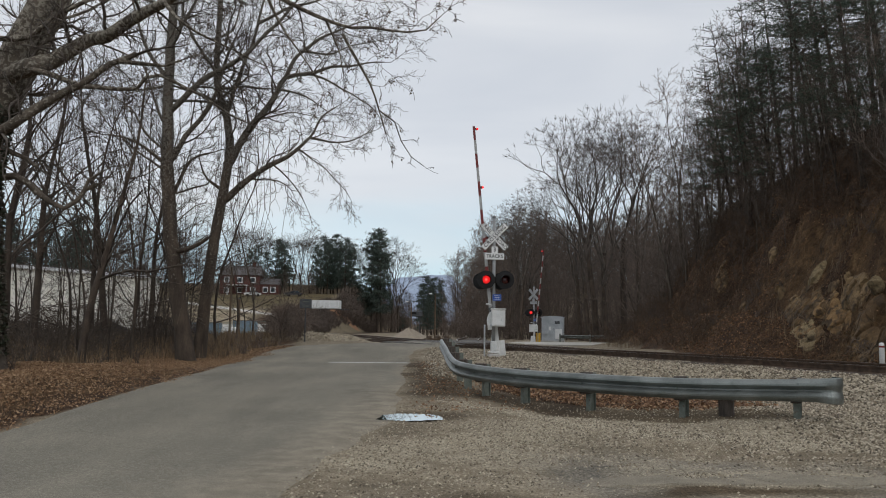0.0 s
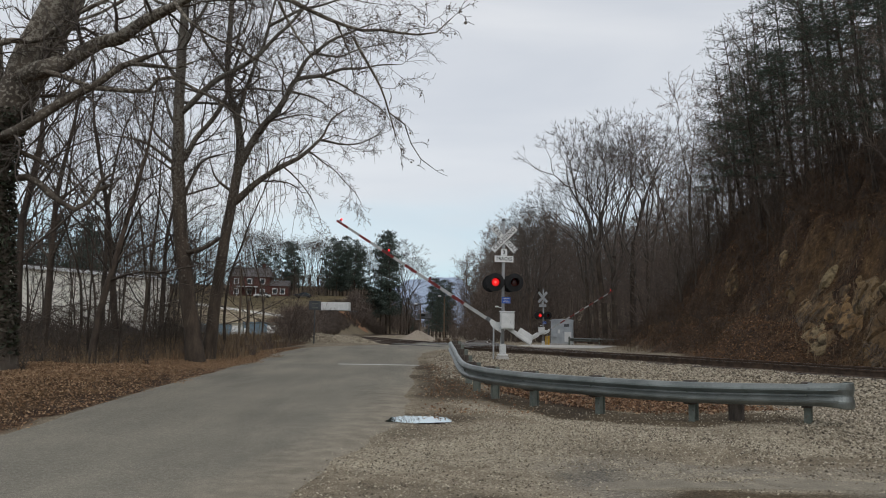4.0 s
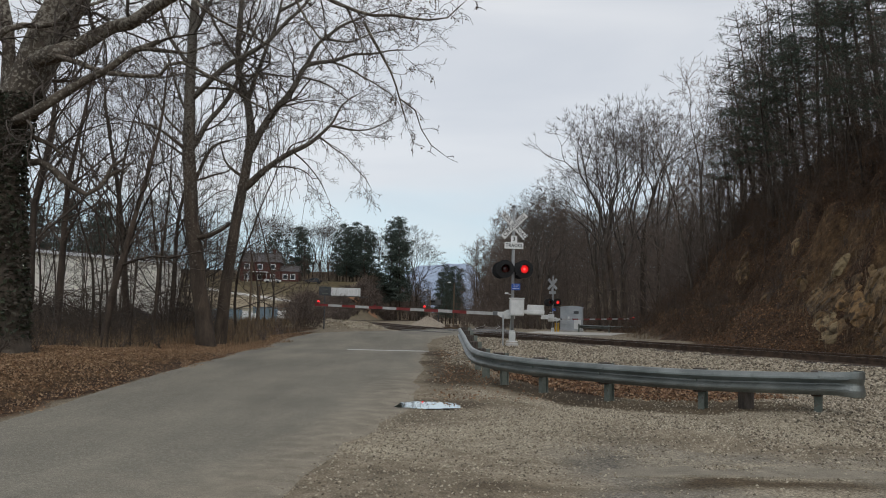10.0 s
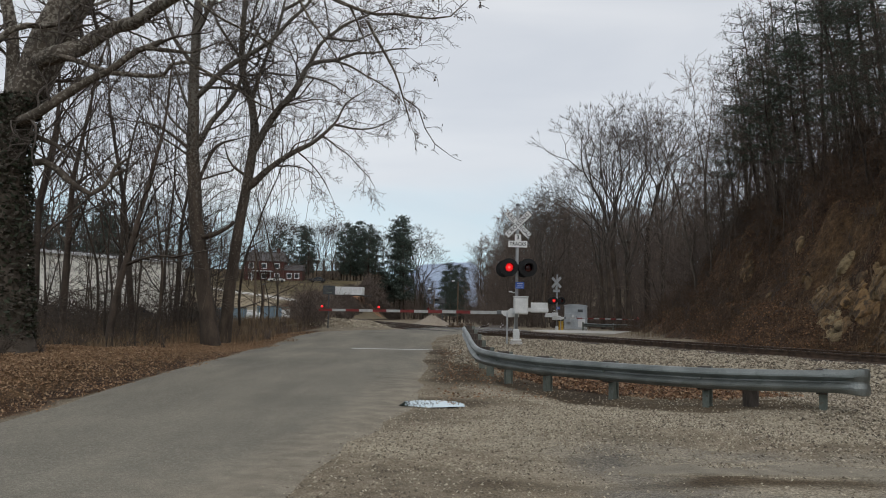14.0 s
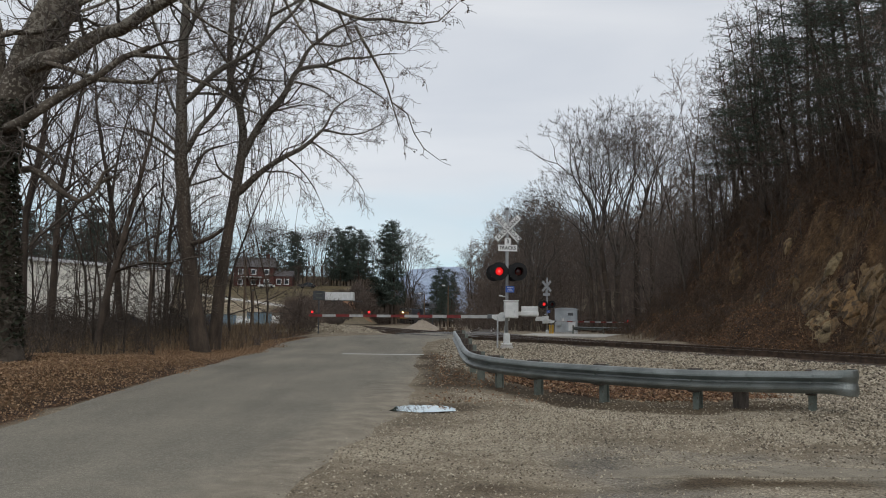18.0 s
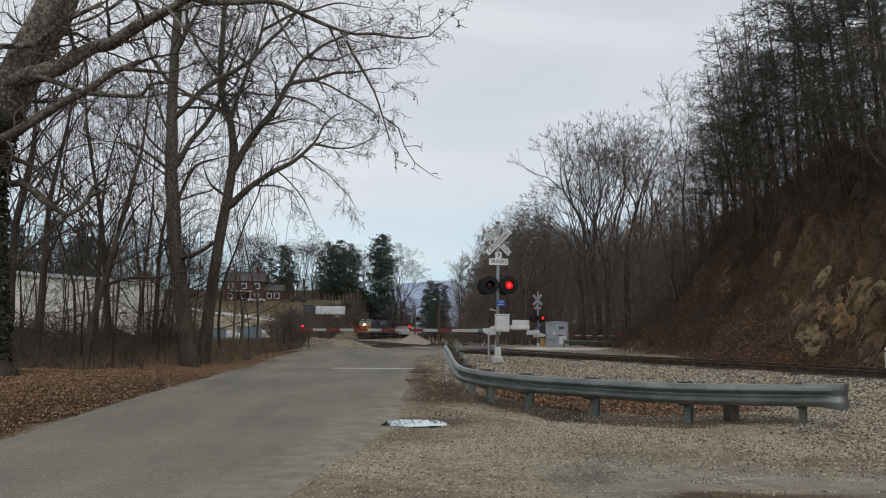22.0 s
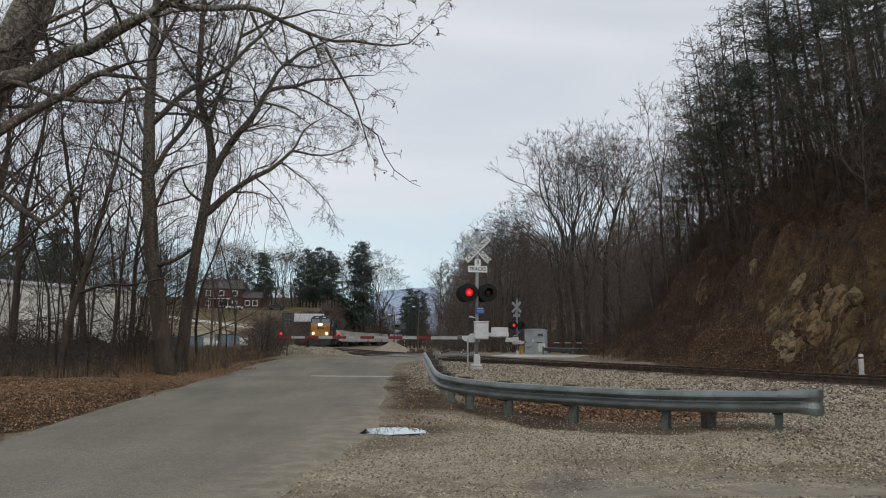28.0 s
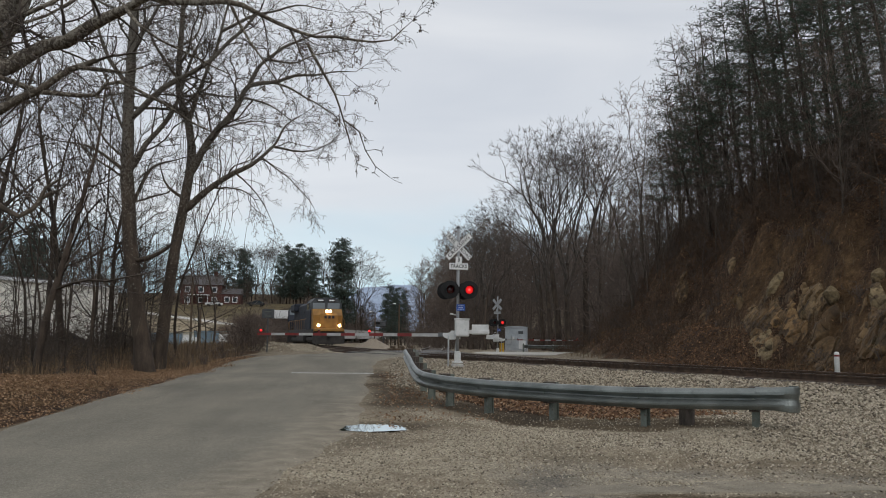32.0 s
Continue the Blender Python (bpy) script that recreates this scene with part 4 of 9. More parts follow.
def build_track(name, pts, label, lo, hi, ties):
    xyz, s = curve_through(pts, 1.0)
    keep = (xyz[:, 1] > lo) & (xyz[:, 1] < hi)
    xyz = xyz[keep]
    tr = tagged(new(name), label, "railway track", kind="structure")
    for side in (-0.75, 0.75):
        line = offset_line(xyz, side)
        g = Geo().sweep(RAIL_OUTLINE, [tuple(p) for p in line], closed=True)
        rail = part("rail", g, RUST, tr)
        top = Geo().sweep([(-0.03, 0.004), (0.03, 0.004)], [tuple(p) for p in line])
        part("rail_head", top, RAILHEAD, rail, "worn bright running surface")
    fine, _ = curve_through(pts, 0.55)
    tie = Geo().box(0, 0, -0.27, 2.6, 0.22, 0.16, 0.012).mesh("tie", TIE)
    count = 0
    for p, q in zip(fine, fine[1:]):
        on = abs(p[0] - road_mid(p[1])) < road_half(p[1]) + 0.4
        if lo < p[1] < ties and not on:
            a = math.degrees(math.atan2(q[1] - p[1], q[0] - p[0]))
            ob = part("tie", tie, TIE, tr, at=pose(p[0], p[1], p[2] + 0.02, 0, 0, a + 90 + random.uniform(-1.5, 1.5)))
            count += 1
    return tr


build_track("track", MAIN, "rusty railway track on grey ballast", -30, 330, 95)
build_track("track", SIDING, "rusty siding joining the main track", -30, 169, 90)
build_track("track", SPUR, "rusty spur track beyond the road", -30, 99, 90)


def build_crossing_panels():
    """Timber and rubber panels between and beside the rails where the road goes over."""
    base = tagged(new("crossing_panels"), "dark rubber crossing panels set between the rails", "crossing", kind="structure")
    m = surface("dark_crossing_rubber", (0.06, 0.057, 0.054), (0.11, 0.105, 0.10), 4, 0.85, bump=0.3)
    for pts in (MAIN, SIDING, SPUR):
        fine, _ = curve_through(pts, 2.4)
        for p, q in zip(fine, fine[1:]):
            if 20 < p[1] < 75 and abs(p[0] - road_mid(p[1])) < road_half(p[1]) + 0.6:
                a = math.degrees(math.atan2(q[1] - p[1], q[0] - p[0]))
                for off, w in ((0, 1.2), (-1.1, 0.5), (1.1, 0.5)):
                    g = Geo().box(0, off, -0.06, 2.36, w, 0.11, 0.012)
                    part("panel", g, m, base, at=pose(p[0], p[1], p[2] + 0.0, 0, 0, a))


build_crossing_panels()

# ------------------------------------------------------------------ guardrail
POSTS = [(5.30, 11.5, .29, .80), (3.88, 12.35, .10, .755), (2.70, 13.75, .06, .73), (1.72, 15.0, .10, .725), (1.07, 16.3, .14, .74), (0.76, 17.6, .18, .77),
         (0.68, 19.6, .22, .85), (0.66, 21.5, .27, .95), (0.63, 23.4, .31, 1.03), (0.62, 25.2, .35, 1.10)]
W_BEAM = [(-0.01, 0.0), (0.035, -0.008), (0.055, -0.03), (0.075, -0.06), (0.078, -0.085), (0.03, -0.125), (0.0, -0.145), (0.0, -0.166), (0.03, -0.186), (0.078, -0.226), (0.075, -0.251), (0.055, -0.281), (0.035, -0.303), (-0.01, -0.311)]


def build_guardrail():
    gr = thing("guardrail", pose(0, 0, 0), "galvanised steel guardrail curving along the gravel edge", "guardrail")
    pts = [(5.66, 11.30, .81)] + [(x, y, t) for x, y, z, t in POSTS]
    line, _ = curve_through(pts, 0.12)
    # the beam bows out towards the lot; thickness from a second skin
    cut = np.linspace(0, len(line) - 1, 6).astype(int)
    for a, b in zip(cut, cut[1:]):
        path = [tuple(p) for p in line[a:b + 1]]
        out = [(-s - 0.0, h) for s, h in W_BEAM]
        back = [(-s + 0.006, h) for s, h in reversed(W_BEAM)]
        g = Geo().sweep(out + back, path, closed=True)
        part("rail_beam", g, STEEL, gr, smooth=False)
    # flared end shoe lapped over the beam, its tip curling back
    d = Vector((0.87, -0.49, 0)).normalized()
    side = Vector((d.y, -d.x, 0))
    c = Vector((5.64, 11.31, .81))
    bend, vs, fs, m = 0.12, [], [], 2 * len(W_BEAM)
    for k in range(22):
        f = smooth01((k - 3) / 7.0)
        a = math.radians(max(0, k - 8) * 13.0)
        o = c + d * (-0.36 + 0.05 * min(k, 8) + bend * math.sin(a)) - side * (bend * (1 - math.cos(a)))
        n = side * math.cos(a) + d * math.sin(a)
        for lap, outline in ((0.006, W_BEAM), (-0.002, reversed(W_BEAM))):
            for q, h in outline:
                vs.append(o + n * (lap + q * (1 - 0.8 * f) + 0.045 * f) + Vector((0, 0, -0.155 + (h + 0.155) * (1.03 + 0.14 * f) + 0.004)))
    for k in range(21):
        for p in range(m):
            fs.append((k * m + p, k * m + (p + 1) % m, (k + 1) * m + (p + 1) % m, (k + 1) * m + p))
    fs.append(tuple(range(m)))
    fs.append(tuple(range(22 * m - 1, 21 * m - 1, -1)))
    shoe = Geo()
    shoe.add(vs, fs)
    part("end_shoe", shoe, STEEL, gr, "flared steel end shoe", smooth=False)
    for i, (x, y, z, t) in enumerate(POSTS):
        nx, ny = POSTS[min(i + 1, 9)][:2]
        px, py = POSTS[max(i - 1, 0)][:2]
        a = math.degrees(math.atan2(ny - py, nx - px))
        g = Geo()
        # I section post
        for off, w, dpt in ((-0.07, 0.10, 0.012), (0.07, 0.10, 0.012)):
            g.box(0, off, (t - z) / 2 - 0.19, w, dpt, t - z + 0.40, 0.003)
        g.box(0, 0, (t - z) / 2 - 0.19, 0.010, 0.13, t - z + 0.40)
        po = part("post", g, STEEL_DULL, gr, at=pose(x, y, z, 0, 0, a) @ pose(0, -0.25, 0))
        block = Geo().box(0, 0.12, t - z - 0.16, 0.14, 0.20, 0.36, 0.01)
        part("block", block, WOODPOST, po)
        bolt = Geo().rod((0, 0.255, t - z - 0.155), (0, 0.285, t - z - 0.155), 0.018, 0.014, 8)
        part("bolt", bolt, STEEL_DULL, po)
    g = Geo().box(0, 0, 0.15, 0.21, 0.20, 0.72, 0.015)
    part("timber_post", g, WOODPOST, gr, "short dark timber post behind the rail", at=pose(4.62, 12.32, 0.2, 0, 0, -28))


build_guardrail()


# ------------------------------------------------------------------ crossing signals
def letters(name, text, size, parent, at, material=None, depth=0.004, wide=1.0):
    cu = bpy.data.curves.new(name, "FONT")
    cu.body, cu.size, cu.extrude, cu.align_x, cu.align_y = text, size, depth, "CENTER", "CENTER"
    cu.resolution_u = 2
    cu.offset = 0.018 * size
    cu.space_character = 1.12
    tmp = new(name, cu)
    me = bpy.data.meshes.new_from_object(tmp)
    bpy.data.objects.remove(tmp)
    me.materials.clear()
    me.materials.append(material or LETTER)
    if wide != 1.0:
        me.transform(Matrix.Diagonal((wide, 1, 1, 1)))
    return part(name, me, material, parent, at=at)


# an upright face towards -y: x to the right, y up, z out of the face
FACE = pose(0, 0, 0, 90, 0, 0)


def lamp_head(parent, x, y, z, turn, far=False):
    """One flashing light: round black background, housing, hood and a lens that turns its lit side out."""
    m = pose(x, y, z, 0, 0, turn)
    head = Geo().lathe([(0.325, 0.0), (0.325, 0.012), (0.16, 0.02), (0.15, 0.02), (0.15, 0.006), (0.02, 0.006)], 28, FACE)
    bg = part("lamp_background", head, BLACK, parent, "round black background disc", at=m)
    part("housing", Geo().lathe([(0.02, -0.20), (0.11, -0.20), (0.155, -0.12), (0.155, 0.0)], 20, FACE), BLACK, bg)
    # hood: two thirds of a short tube over the lens
    vs, fs, n = [], [], 18
    for k in range(n + 1):
        a = math.radians(-35 + 250 * k / n)
        for r, dep in ((0.165, 0.0), (0.165, 0.30 if 20 < k * 250 / n - 35 < 160 else 0.20), (0.155, 0.30 if 20 < k * 250 / n - 35 < 160 else 0.20), (0.155, 0.0)):
            vs.append((r * math.cos(a), -dep, r * math.sin(a)))
    for k in range(n):
        fs += [(k * 4 + j, k * 4 + (j + 1) % 4, (k + 1) * 4 + (j + 1) % 4, (k + 1) * 4 + j) for j in range(4)]
    part("hood", Geo().add(vs, fs), BLACK, bg, smooth=False)
    lens = part("lens", Geo().lathe([(0.012, -0.034), (0.08, -0.024), (0.145, -0.004), (0.145, 0.0)], 22, FACE), DARKLENS, bg, "red lens, lit in turn", at=pose(0, -0.03, 0), smooth=True)
    part("bulb_face", Geo().lathe([(0.145, 0.002), (0.143, 0.006), (0.08, 0.026), (0.012, 0.036)], 22, FACE @ pose(0, 0, 0)), LIT, lens, "glowing red face", smooth=True)
    return lens


def crossing_signal(name, m, label, sign_turn, arm_sign, arm_len, detailed=True):
    """Mast with crossbuck, track count, two lamps, gate drive with counterweights and the gate arm."""
    s = thing(name, m, label, "crossing signal", "crossing signals")
    part("foundation", Geo().box(0, 0, -0.04, 0.42, 0.42, 0.16, 0.03), CONCRETE, s)
    base = Geo().box(0, 0, 0.09, 0.36, 0.36, 0.05, 0.01).box(0, 0, 0.27, 0.22, 0.22, 0.34, 0.03).box(0, 0, 0.45, 0.20, 0.20, 0.06, 0.02).box(0.04, -0.13, 0.27, 0.14, 0.02, 0.20, 0.004)
    part("base", base, WHITE, s, "white cast base")
    part("mast", Geo().rod((0, 0, 0.4), (0, 0, 4.90), 0.058, 0.058, 18), MASTGREY, s, "grey aluminium mast", smooth=True)
    part("mast_cap", Geo().lathe([(0.075, 4.88), (0.075, 4.95), (0.02, 4.99)], 14), GREYSTEEL, s)
    t = pose(0, 0, 0, 0, 0, sign_turn)
    for k, (ang, words) in enumerate(((45, ("CROSSING",)), (-45, ("RAIL", "ROAD")))):
        at = t @ pose(0, -0.085 - 0.012 * (1 - k), 4.22) @ pose(0, 0, 0, 0, -ang, 0)
        blade = part("crossbuck_blade", Geo().box(0, 0, 0, 1.22, 0.006, 0.229, 0.002), SIGNWHITE if detailed else MASTGREY, s, "white reflective board" if detailed else "bare metal back of the board", at=at)
        rim = Geo()
        for q in (-1, 1):
            rim.box(0, -0.004, 0.106 * q, 1.20, 0.003, 0.010).box(0.597 * q, -0.004, 0, 0.010, 0.003, 0.206)
        if detailed:
            part("border_line", rim, LETTER, blade, "thin black border")
            places = (0,) if len(words) == 1 else (-0.36, 0.36)
            for w, dx in zip(words, places):
                letters("lettering", w, 0.20, blade, pose(dx, -0.005, 0, 90, 0, 0), LETTER, 0.0015, 1.02 if len(words) == 1 else 0.86)
    plate = part("track_count_sign", Geo().box(0, 0, 0, 0.23, 0.006, 0.23, 0.004), SIGNWHITE if detailed else MASTGREY, s, at=t @ pose(0, -0.09, 3.74))
    plate2 = part("tracks_sign", Geo().box(0, 0, 0, 0.69, 0.006, 0.23, 0.004), SIGNWHITE if detailed else MASTGREY, s, at=t @ pose(0, -0.09, 3.505))
    if detailed:
        letters("lettering", "3", 0.21, plate, pose(0, -0.005, 0, 90, 0, 0), LETTER, 0.0015)
        letters("lettering", "TRACKS", 0.175, plate2, pose(0, -0.005, 0, 90, 0, 0), LETTER, 0.0015, 0.86)
    part("lamp_crossarm", Geo().rod((-0.40, 0, 2.66), (0.40, 0, 2.66), 0.03, 0.03, 10).rod((0, 0, 2.56), (0, 0, 2.78), 0.085, 0.085, 14), BLACK, s)
    lenses = [lamp_head(s, dx, -0.20, 2.66, 3) for dx in (-0.30, 0.38)]
    # a second pair behind, seen edge on past the front pair
    for dx in (-0.345, 0.345):
        back = part("rear_lamp", Geo().lathe([(0.305, 0.0), (0.305, 0.012), (0.16, 0.02), (0.15, -0.18)], 24, FACE), BLACK, s, "round black rear lamp", at=pose(dx - 0.10, 0.22, 2.63, 0, 0, 160))
        part("hood", Geo().rod((0, 0.02, 0), (0, -0.28, 0), 0.165, 0.165, 18, False), ALU, back)
    # emergency notice: illegible writing as bars
    board = part("notice_board", Geo().box(0, 0, 0, 0.31, 0.006, 0.23, 0.01), BLUE, s, "blue notice board", at=pose(0.10, -0.09, 2.03))
    for k, w in enumerate((0.22, 0.17, 0.24)):
        part("writing_bar", Geo().box(0, -0.006, 0.065 - 0.062 * k, w, 0.003, 0.013), WHITE, board)
    # gate drive
    d = arm_sign
    drive = part("gate_drive", Geo().box(0.15 * -d, -0.02, 1.30, 0.50, 0.34, 0.60, 0.03).box(0.15 * -d, -0.02, 1.62, 0.54, 0.38, 0.04, 0.012), WHITE, s, "white gate drive cabinet")
    part("access_door", Geo().box(0.15 * -d, -0.197, 1.30, 0.42, 0.012, 0.50, 0.006), WHITE, drive)
    part("latch", Geo().box(0.10 * -d + 0.15, -0.208, 1.24, 0.02, 0.02, 0.07, 0.004), ALU, drive)
    part("conduit", Geo().bent([(0.02 * d, 0.10, 1.0), (0.05 * d, 0.12, 0.6), (0.06 * d, 0.10, 0.3)], 0.028, 8), ALU, s)
    for cz in (1.06, 1.34):
        part("clamp", Geo().rod((0, 0, cz), (0, 0, cz + 0.04), 0.09, 0.09, 14), WHITE, s)
    part("post_camera", Geo().box(-0.22, -0.02, 1.80, 0.12, 0.09, 0.05, 0.01).rod((-0.17, -0.02, 1.78), (-0.05, -0.02, 1.76), 0.012, 0.012, 8), WHITE, s, "small white sensor on a bracket")
    part("rest_post", Geo().rod((0.33 * d, -0.05, -0.1), (0.33 * d, -0.05, 1.06), 0.03, 0.03, 10), ALU, s, "slim grey support post")
    # the arm turns on its shaft; its space has x along the arm, outwards
    arm = new("gate_arm")
    arm.parent = s
    arm.empty_display_size = 0.2
    tagged(arm, "long gate arm with red and white stripes")
    x0 = 0.55
    n = 13
    w = (arm_len - x0) / n
    for k in range(n):
        a, b = x0 + k * w, x0 + (k + 1) * w
        h0, h1 = 0.118 - 0.035 * a / arm_len, 0.118 - 0.035 * b / arm_len
        vs = [(a, y, z * h0 / 2) for y in (-0.02, 0.02) for z in (-1, 1)] + [(b, y, z * h1 / 2) for y in (-0.02, 0.02) for z in (-1, 1)]
        fs = [(0, 1, 3, 2), (4, 6, 7, 5), (0, 4, 5, 1), (2, 3, 7, 6), (1, 5, 7, 3), (0, 2, 6, 4)]
        red = k % 2 == 0 and k > 0
        part("red_stripe" if red else "white_stripe", Geo().add(vs, fs), REDTAPE if red else ARMWHITE, arm)
    elbow = [(-0.16, -0.15), (0.22, -0.16), (0.38, -0.10), (0.46, -0.03), (0.46, 0.07), (0.24, 0.08), (0.14, 0.16), (-0.16, 0.17)]
    part("arm_bracket", Geo().prism(elbow, 0.16, pose(0, 0.06, 0, 90)), WHITE, arm, "white cast elbow that holds the arm")
    part("arm_clamp", Geo().box(0.53, 0.0, 0.01, 0.20, 0.07, 0.15, 0.012), GREYSTEEL, arm, "dark steel clamp")
    part("shaft", Geo().rod((0, -0.24, 0), (0, 0.24, 0), 0.05, 0.05, 12), ALU, arm)
    cw = Geo().box(-0.62, -0.10, 0.12, 1.15, 0.05, 0.14, 0.01)
    part("counterweight_arm", cw, WHITE, arm)
    for k in range(4):
        part("counterweight", Geo().box(-0.86 - 0.006 * k, -0.15 - 0.05 * k, 0.20, 0.58, 0.044, 0.36, 0.012), WHITE, arm, "white steel counterweight plate")
    lamps = []
    for k, pos in enumerate((arm_len - 0.12, arm_len * 0.685, arm_len * 0.43)):
        part("lamp_bracket", Geo().box(pos, 0, 0.075, 0.09, 0.07, 0.05, 0.008).rod((pos, 0, 0.08), (pos, 0, 0.10), 0.035, 0.035, 10), REDTAPE, arm)
        # a round lamp on a pivot: one side lit, one side dark
        shell = Geo().lathe([(0.012, -0.035), (0.032, -0.026), (0.044, -0.004), (0.044, 0.0)], 14, FACE)
        cut = len(shell.f)
        shell.lathe([(0.042, 0.002), (0.042, 0.008), (0.032, 0.028), (0.012, 0.036)], 14, FACE)
        me = shell.mesh("arm_lamp", DARKLENS, True)
        me.materials.append(LIT_SMALL)
        for i, f in enumerate(me.polygons):
            f.material_index = 1 if i >= cut or k == 0 else 0
        lamps.append(part("arm_lamp", me, None, arm, "small round red lamp on the arm", at=pose(pos, 0, 0.125)))
    return arm, lenses, lamps


SIG1 = pose(2.56, 29.0, 0.50)
arm_1, lenses_1, arm_lamps_1 = crossing_signal("crossing_signal", SIG1, "railway crossing signal with white crossbuck, red lamps and gate", 8, -1, 7.30)
SIG2 = pose(9.66, 70.0, gz(9.66, 70.0) - 0.02)
arm_2, lenses_2, arm_lamps_2 = crossing_signal("crossing_signal", SIG2, "farther crossing signal beside the bending road with lowered gate", -40, 1, 6.9, False)


# ------------------------------------------------------------------ trees
def tube_mesh(name, segs, sides, material):
    """One mesh of tapered round segments (a, b, radius a, radius b)."""
    A = np.array([s[0] for s in segs], np.float32)
    B = np.array([s[1] for s in segs], np.float32)
    R = np.array([(s[2], s[3]) for s in segs], np.float32)
    d = B - A
    d /= np.maximum(np.linalg.norm(d, axis=1), 1e-6)[:, None]
    ref = np.where(np.abs(d[:, 2:3]) < 0.9, np.array([[0, 0, 1.0]]), np.array([[1.0, 0, 0]]))
    u = np.cross(d, ref)
    u /= np.linalg.norm(u, axis=1)[:, None]
    w = np.cross(d, u)
    ang = 2 * np.pi * np.arange(sides) / sides
    ring = u[:, None] * np.cos(ang)[None, :, None] + w[:, None] * np.sin(ang)[None, :, None]
    V = np.concatenate([A[:, None] + ring * R[:, 0, None, None], B[:, None] + ring * R[:, 1, None, None]], 1)
    n = len(segs)
    base = (np.arange(n) * 2 * sides)[:, None]
    k = np.arange(sides)
    k2 = (k + 1) % sides
    F = np.stack([base + k, base + k2, base + sides + k2, base + sides + k], -1).reshape(-1, 4)
    return array_mesh(name, V.reshape(-1, 3), F, material, True)


def line_mesh(name, segs, sides, material):
    """One connected tapered tube through the segments' ends."""
    pts = [Vector(segs[0][0])] + [Vector(s[1]) for s in segs]
    rad = [segs[0][2]] + [s[3] for s in segs]
    V, F = [], []
    u = None
    for i, p in enumerate(pts):
        d = (pts[min(i + 1, len(pts) - 1)] - pts[max(i - 1, 0)]).normalized()
        u = d.orthogonal().normalized() if u is None else (u - d * u.dot(d)).normalized()
        w = d.cross(u)
        for k in range(sides):
            a = 2 * math.pi * k / sides
            r = rad[i] * (1 + 0.07 * math.sin(3 * a + i) + 0.05 * math.sin(5 * a + 0.7 * i))
            V.append(p + (u * math.cos(a) + w * math.sin(a)) * r)
    for i in range(len(pts) - 1):
        for k in range(sides):
            F.append((i * sides + k, i * sides + (k + 1) % sides, (i + 1) * sides + (k + 1) % sides, (i + 1) * sides + k))
    return array_mesh(name, [tuple(v) for v in V], F, material, True)


def grow(rng, out, p, d, length, r, level, up=0.05, wig=0.25, kids=4, droop=0.0, last=3, spread_deg=50, fine=False):
    """Grow one bare branch with its side branches into out[level]."""
    steps = ((5, 7, 5, 4) if fine else (5, 5, 4, 3))[min(level, 3)]
    step = length / steps
    p, d = Vector(p), Vector(d).normalized()
    r1 = r
    for k in range(steps):
        q = p + d * step
        r2 = r1 * (0.86 if level < last else 0.75)
        out[min(level, len(out) - 1)].append((tuple(p), tuple(q), r1, r2))
        if level < last and k > 0:
            n = kids * ((1.1 if fine else 1.4) if level == last - 1 else 1.0) / (steps - 1)
            n = int(n) + (rng.random() < n - int(n))
            for _ in range(n):
                a = rng.uniform(0, 2 * math.pi)
                o = d.orthogonal().normalized()
                o.rotate(Matrix.Rotation(a, 3, d))
                b = math.radians(rng.uniform(0.55, 1.15) * spread_deg)
                nd = d * math.cos(b) + o * math.sin(b)
                grow(rng, out, p.lerp(q, rng.random()), nd, length * (rng.uniform(0.22, 0.45) if level == last - 1 else rng.uniform(0.38, 0.65)), max(r1 * (rng.uniform(0.5, 0.72) if fine else rng.uniform(0.38, 0.55)), 0.004), level + 1, up, wig, kids, droop, last, spread_deg, fine)
        p, r1 = q, r2
        d = (d + Vector((rng.gauss(0, wig), rng.gauss(0, wig), rng.gauss(0, wig) + up - droop * level)) * 0.6).normalized()


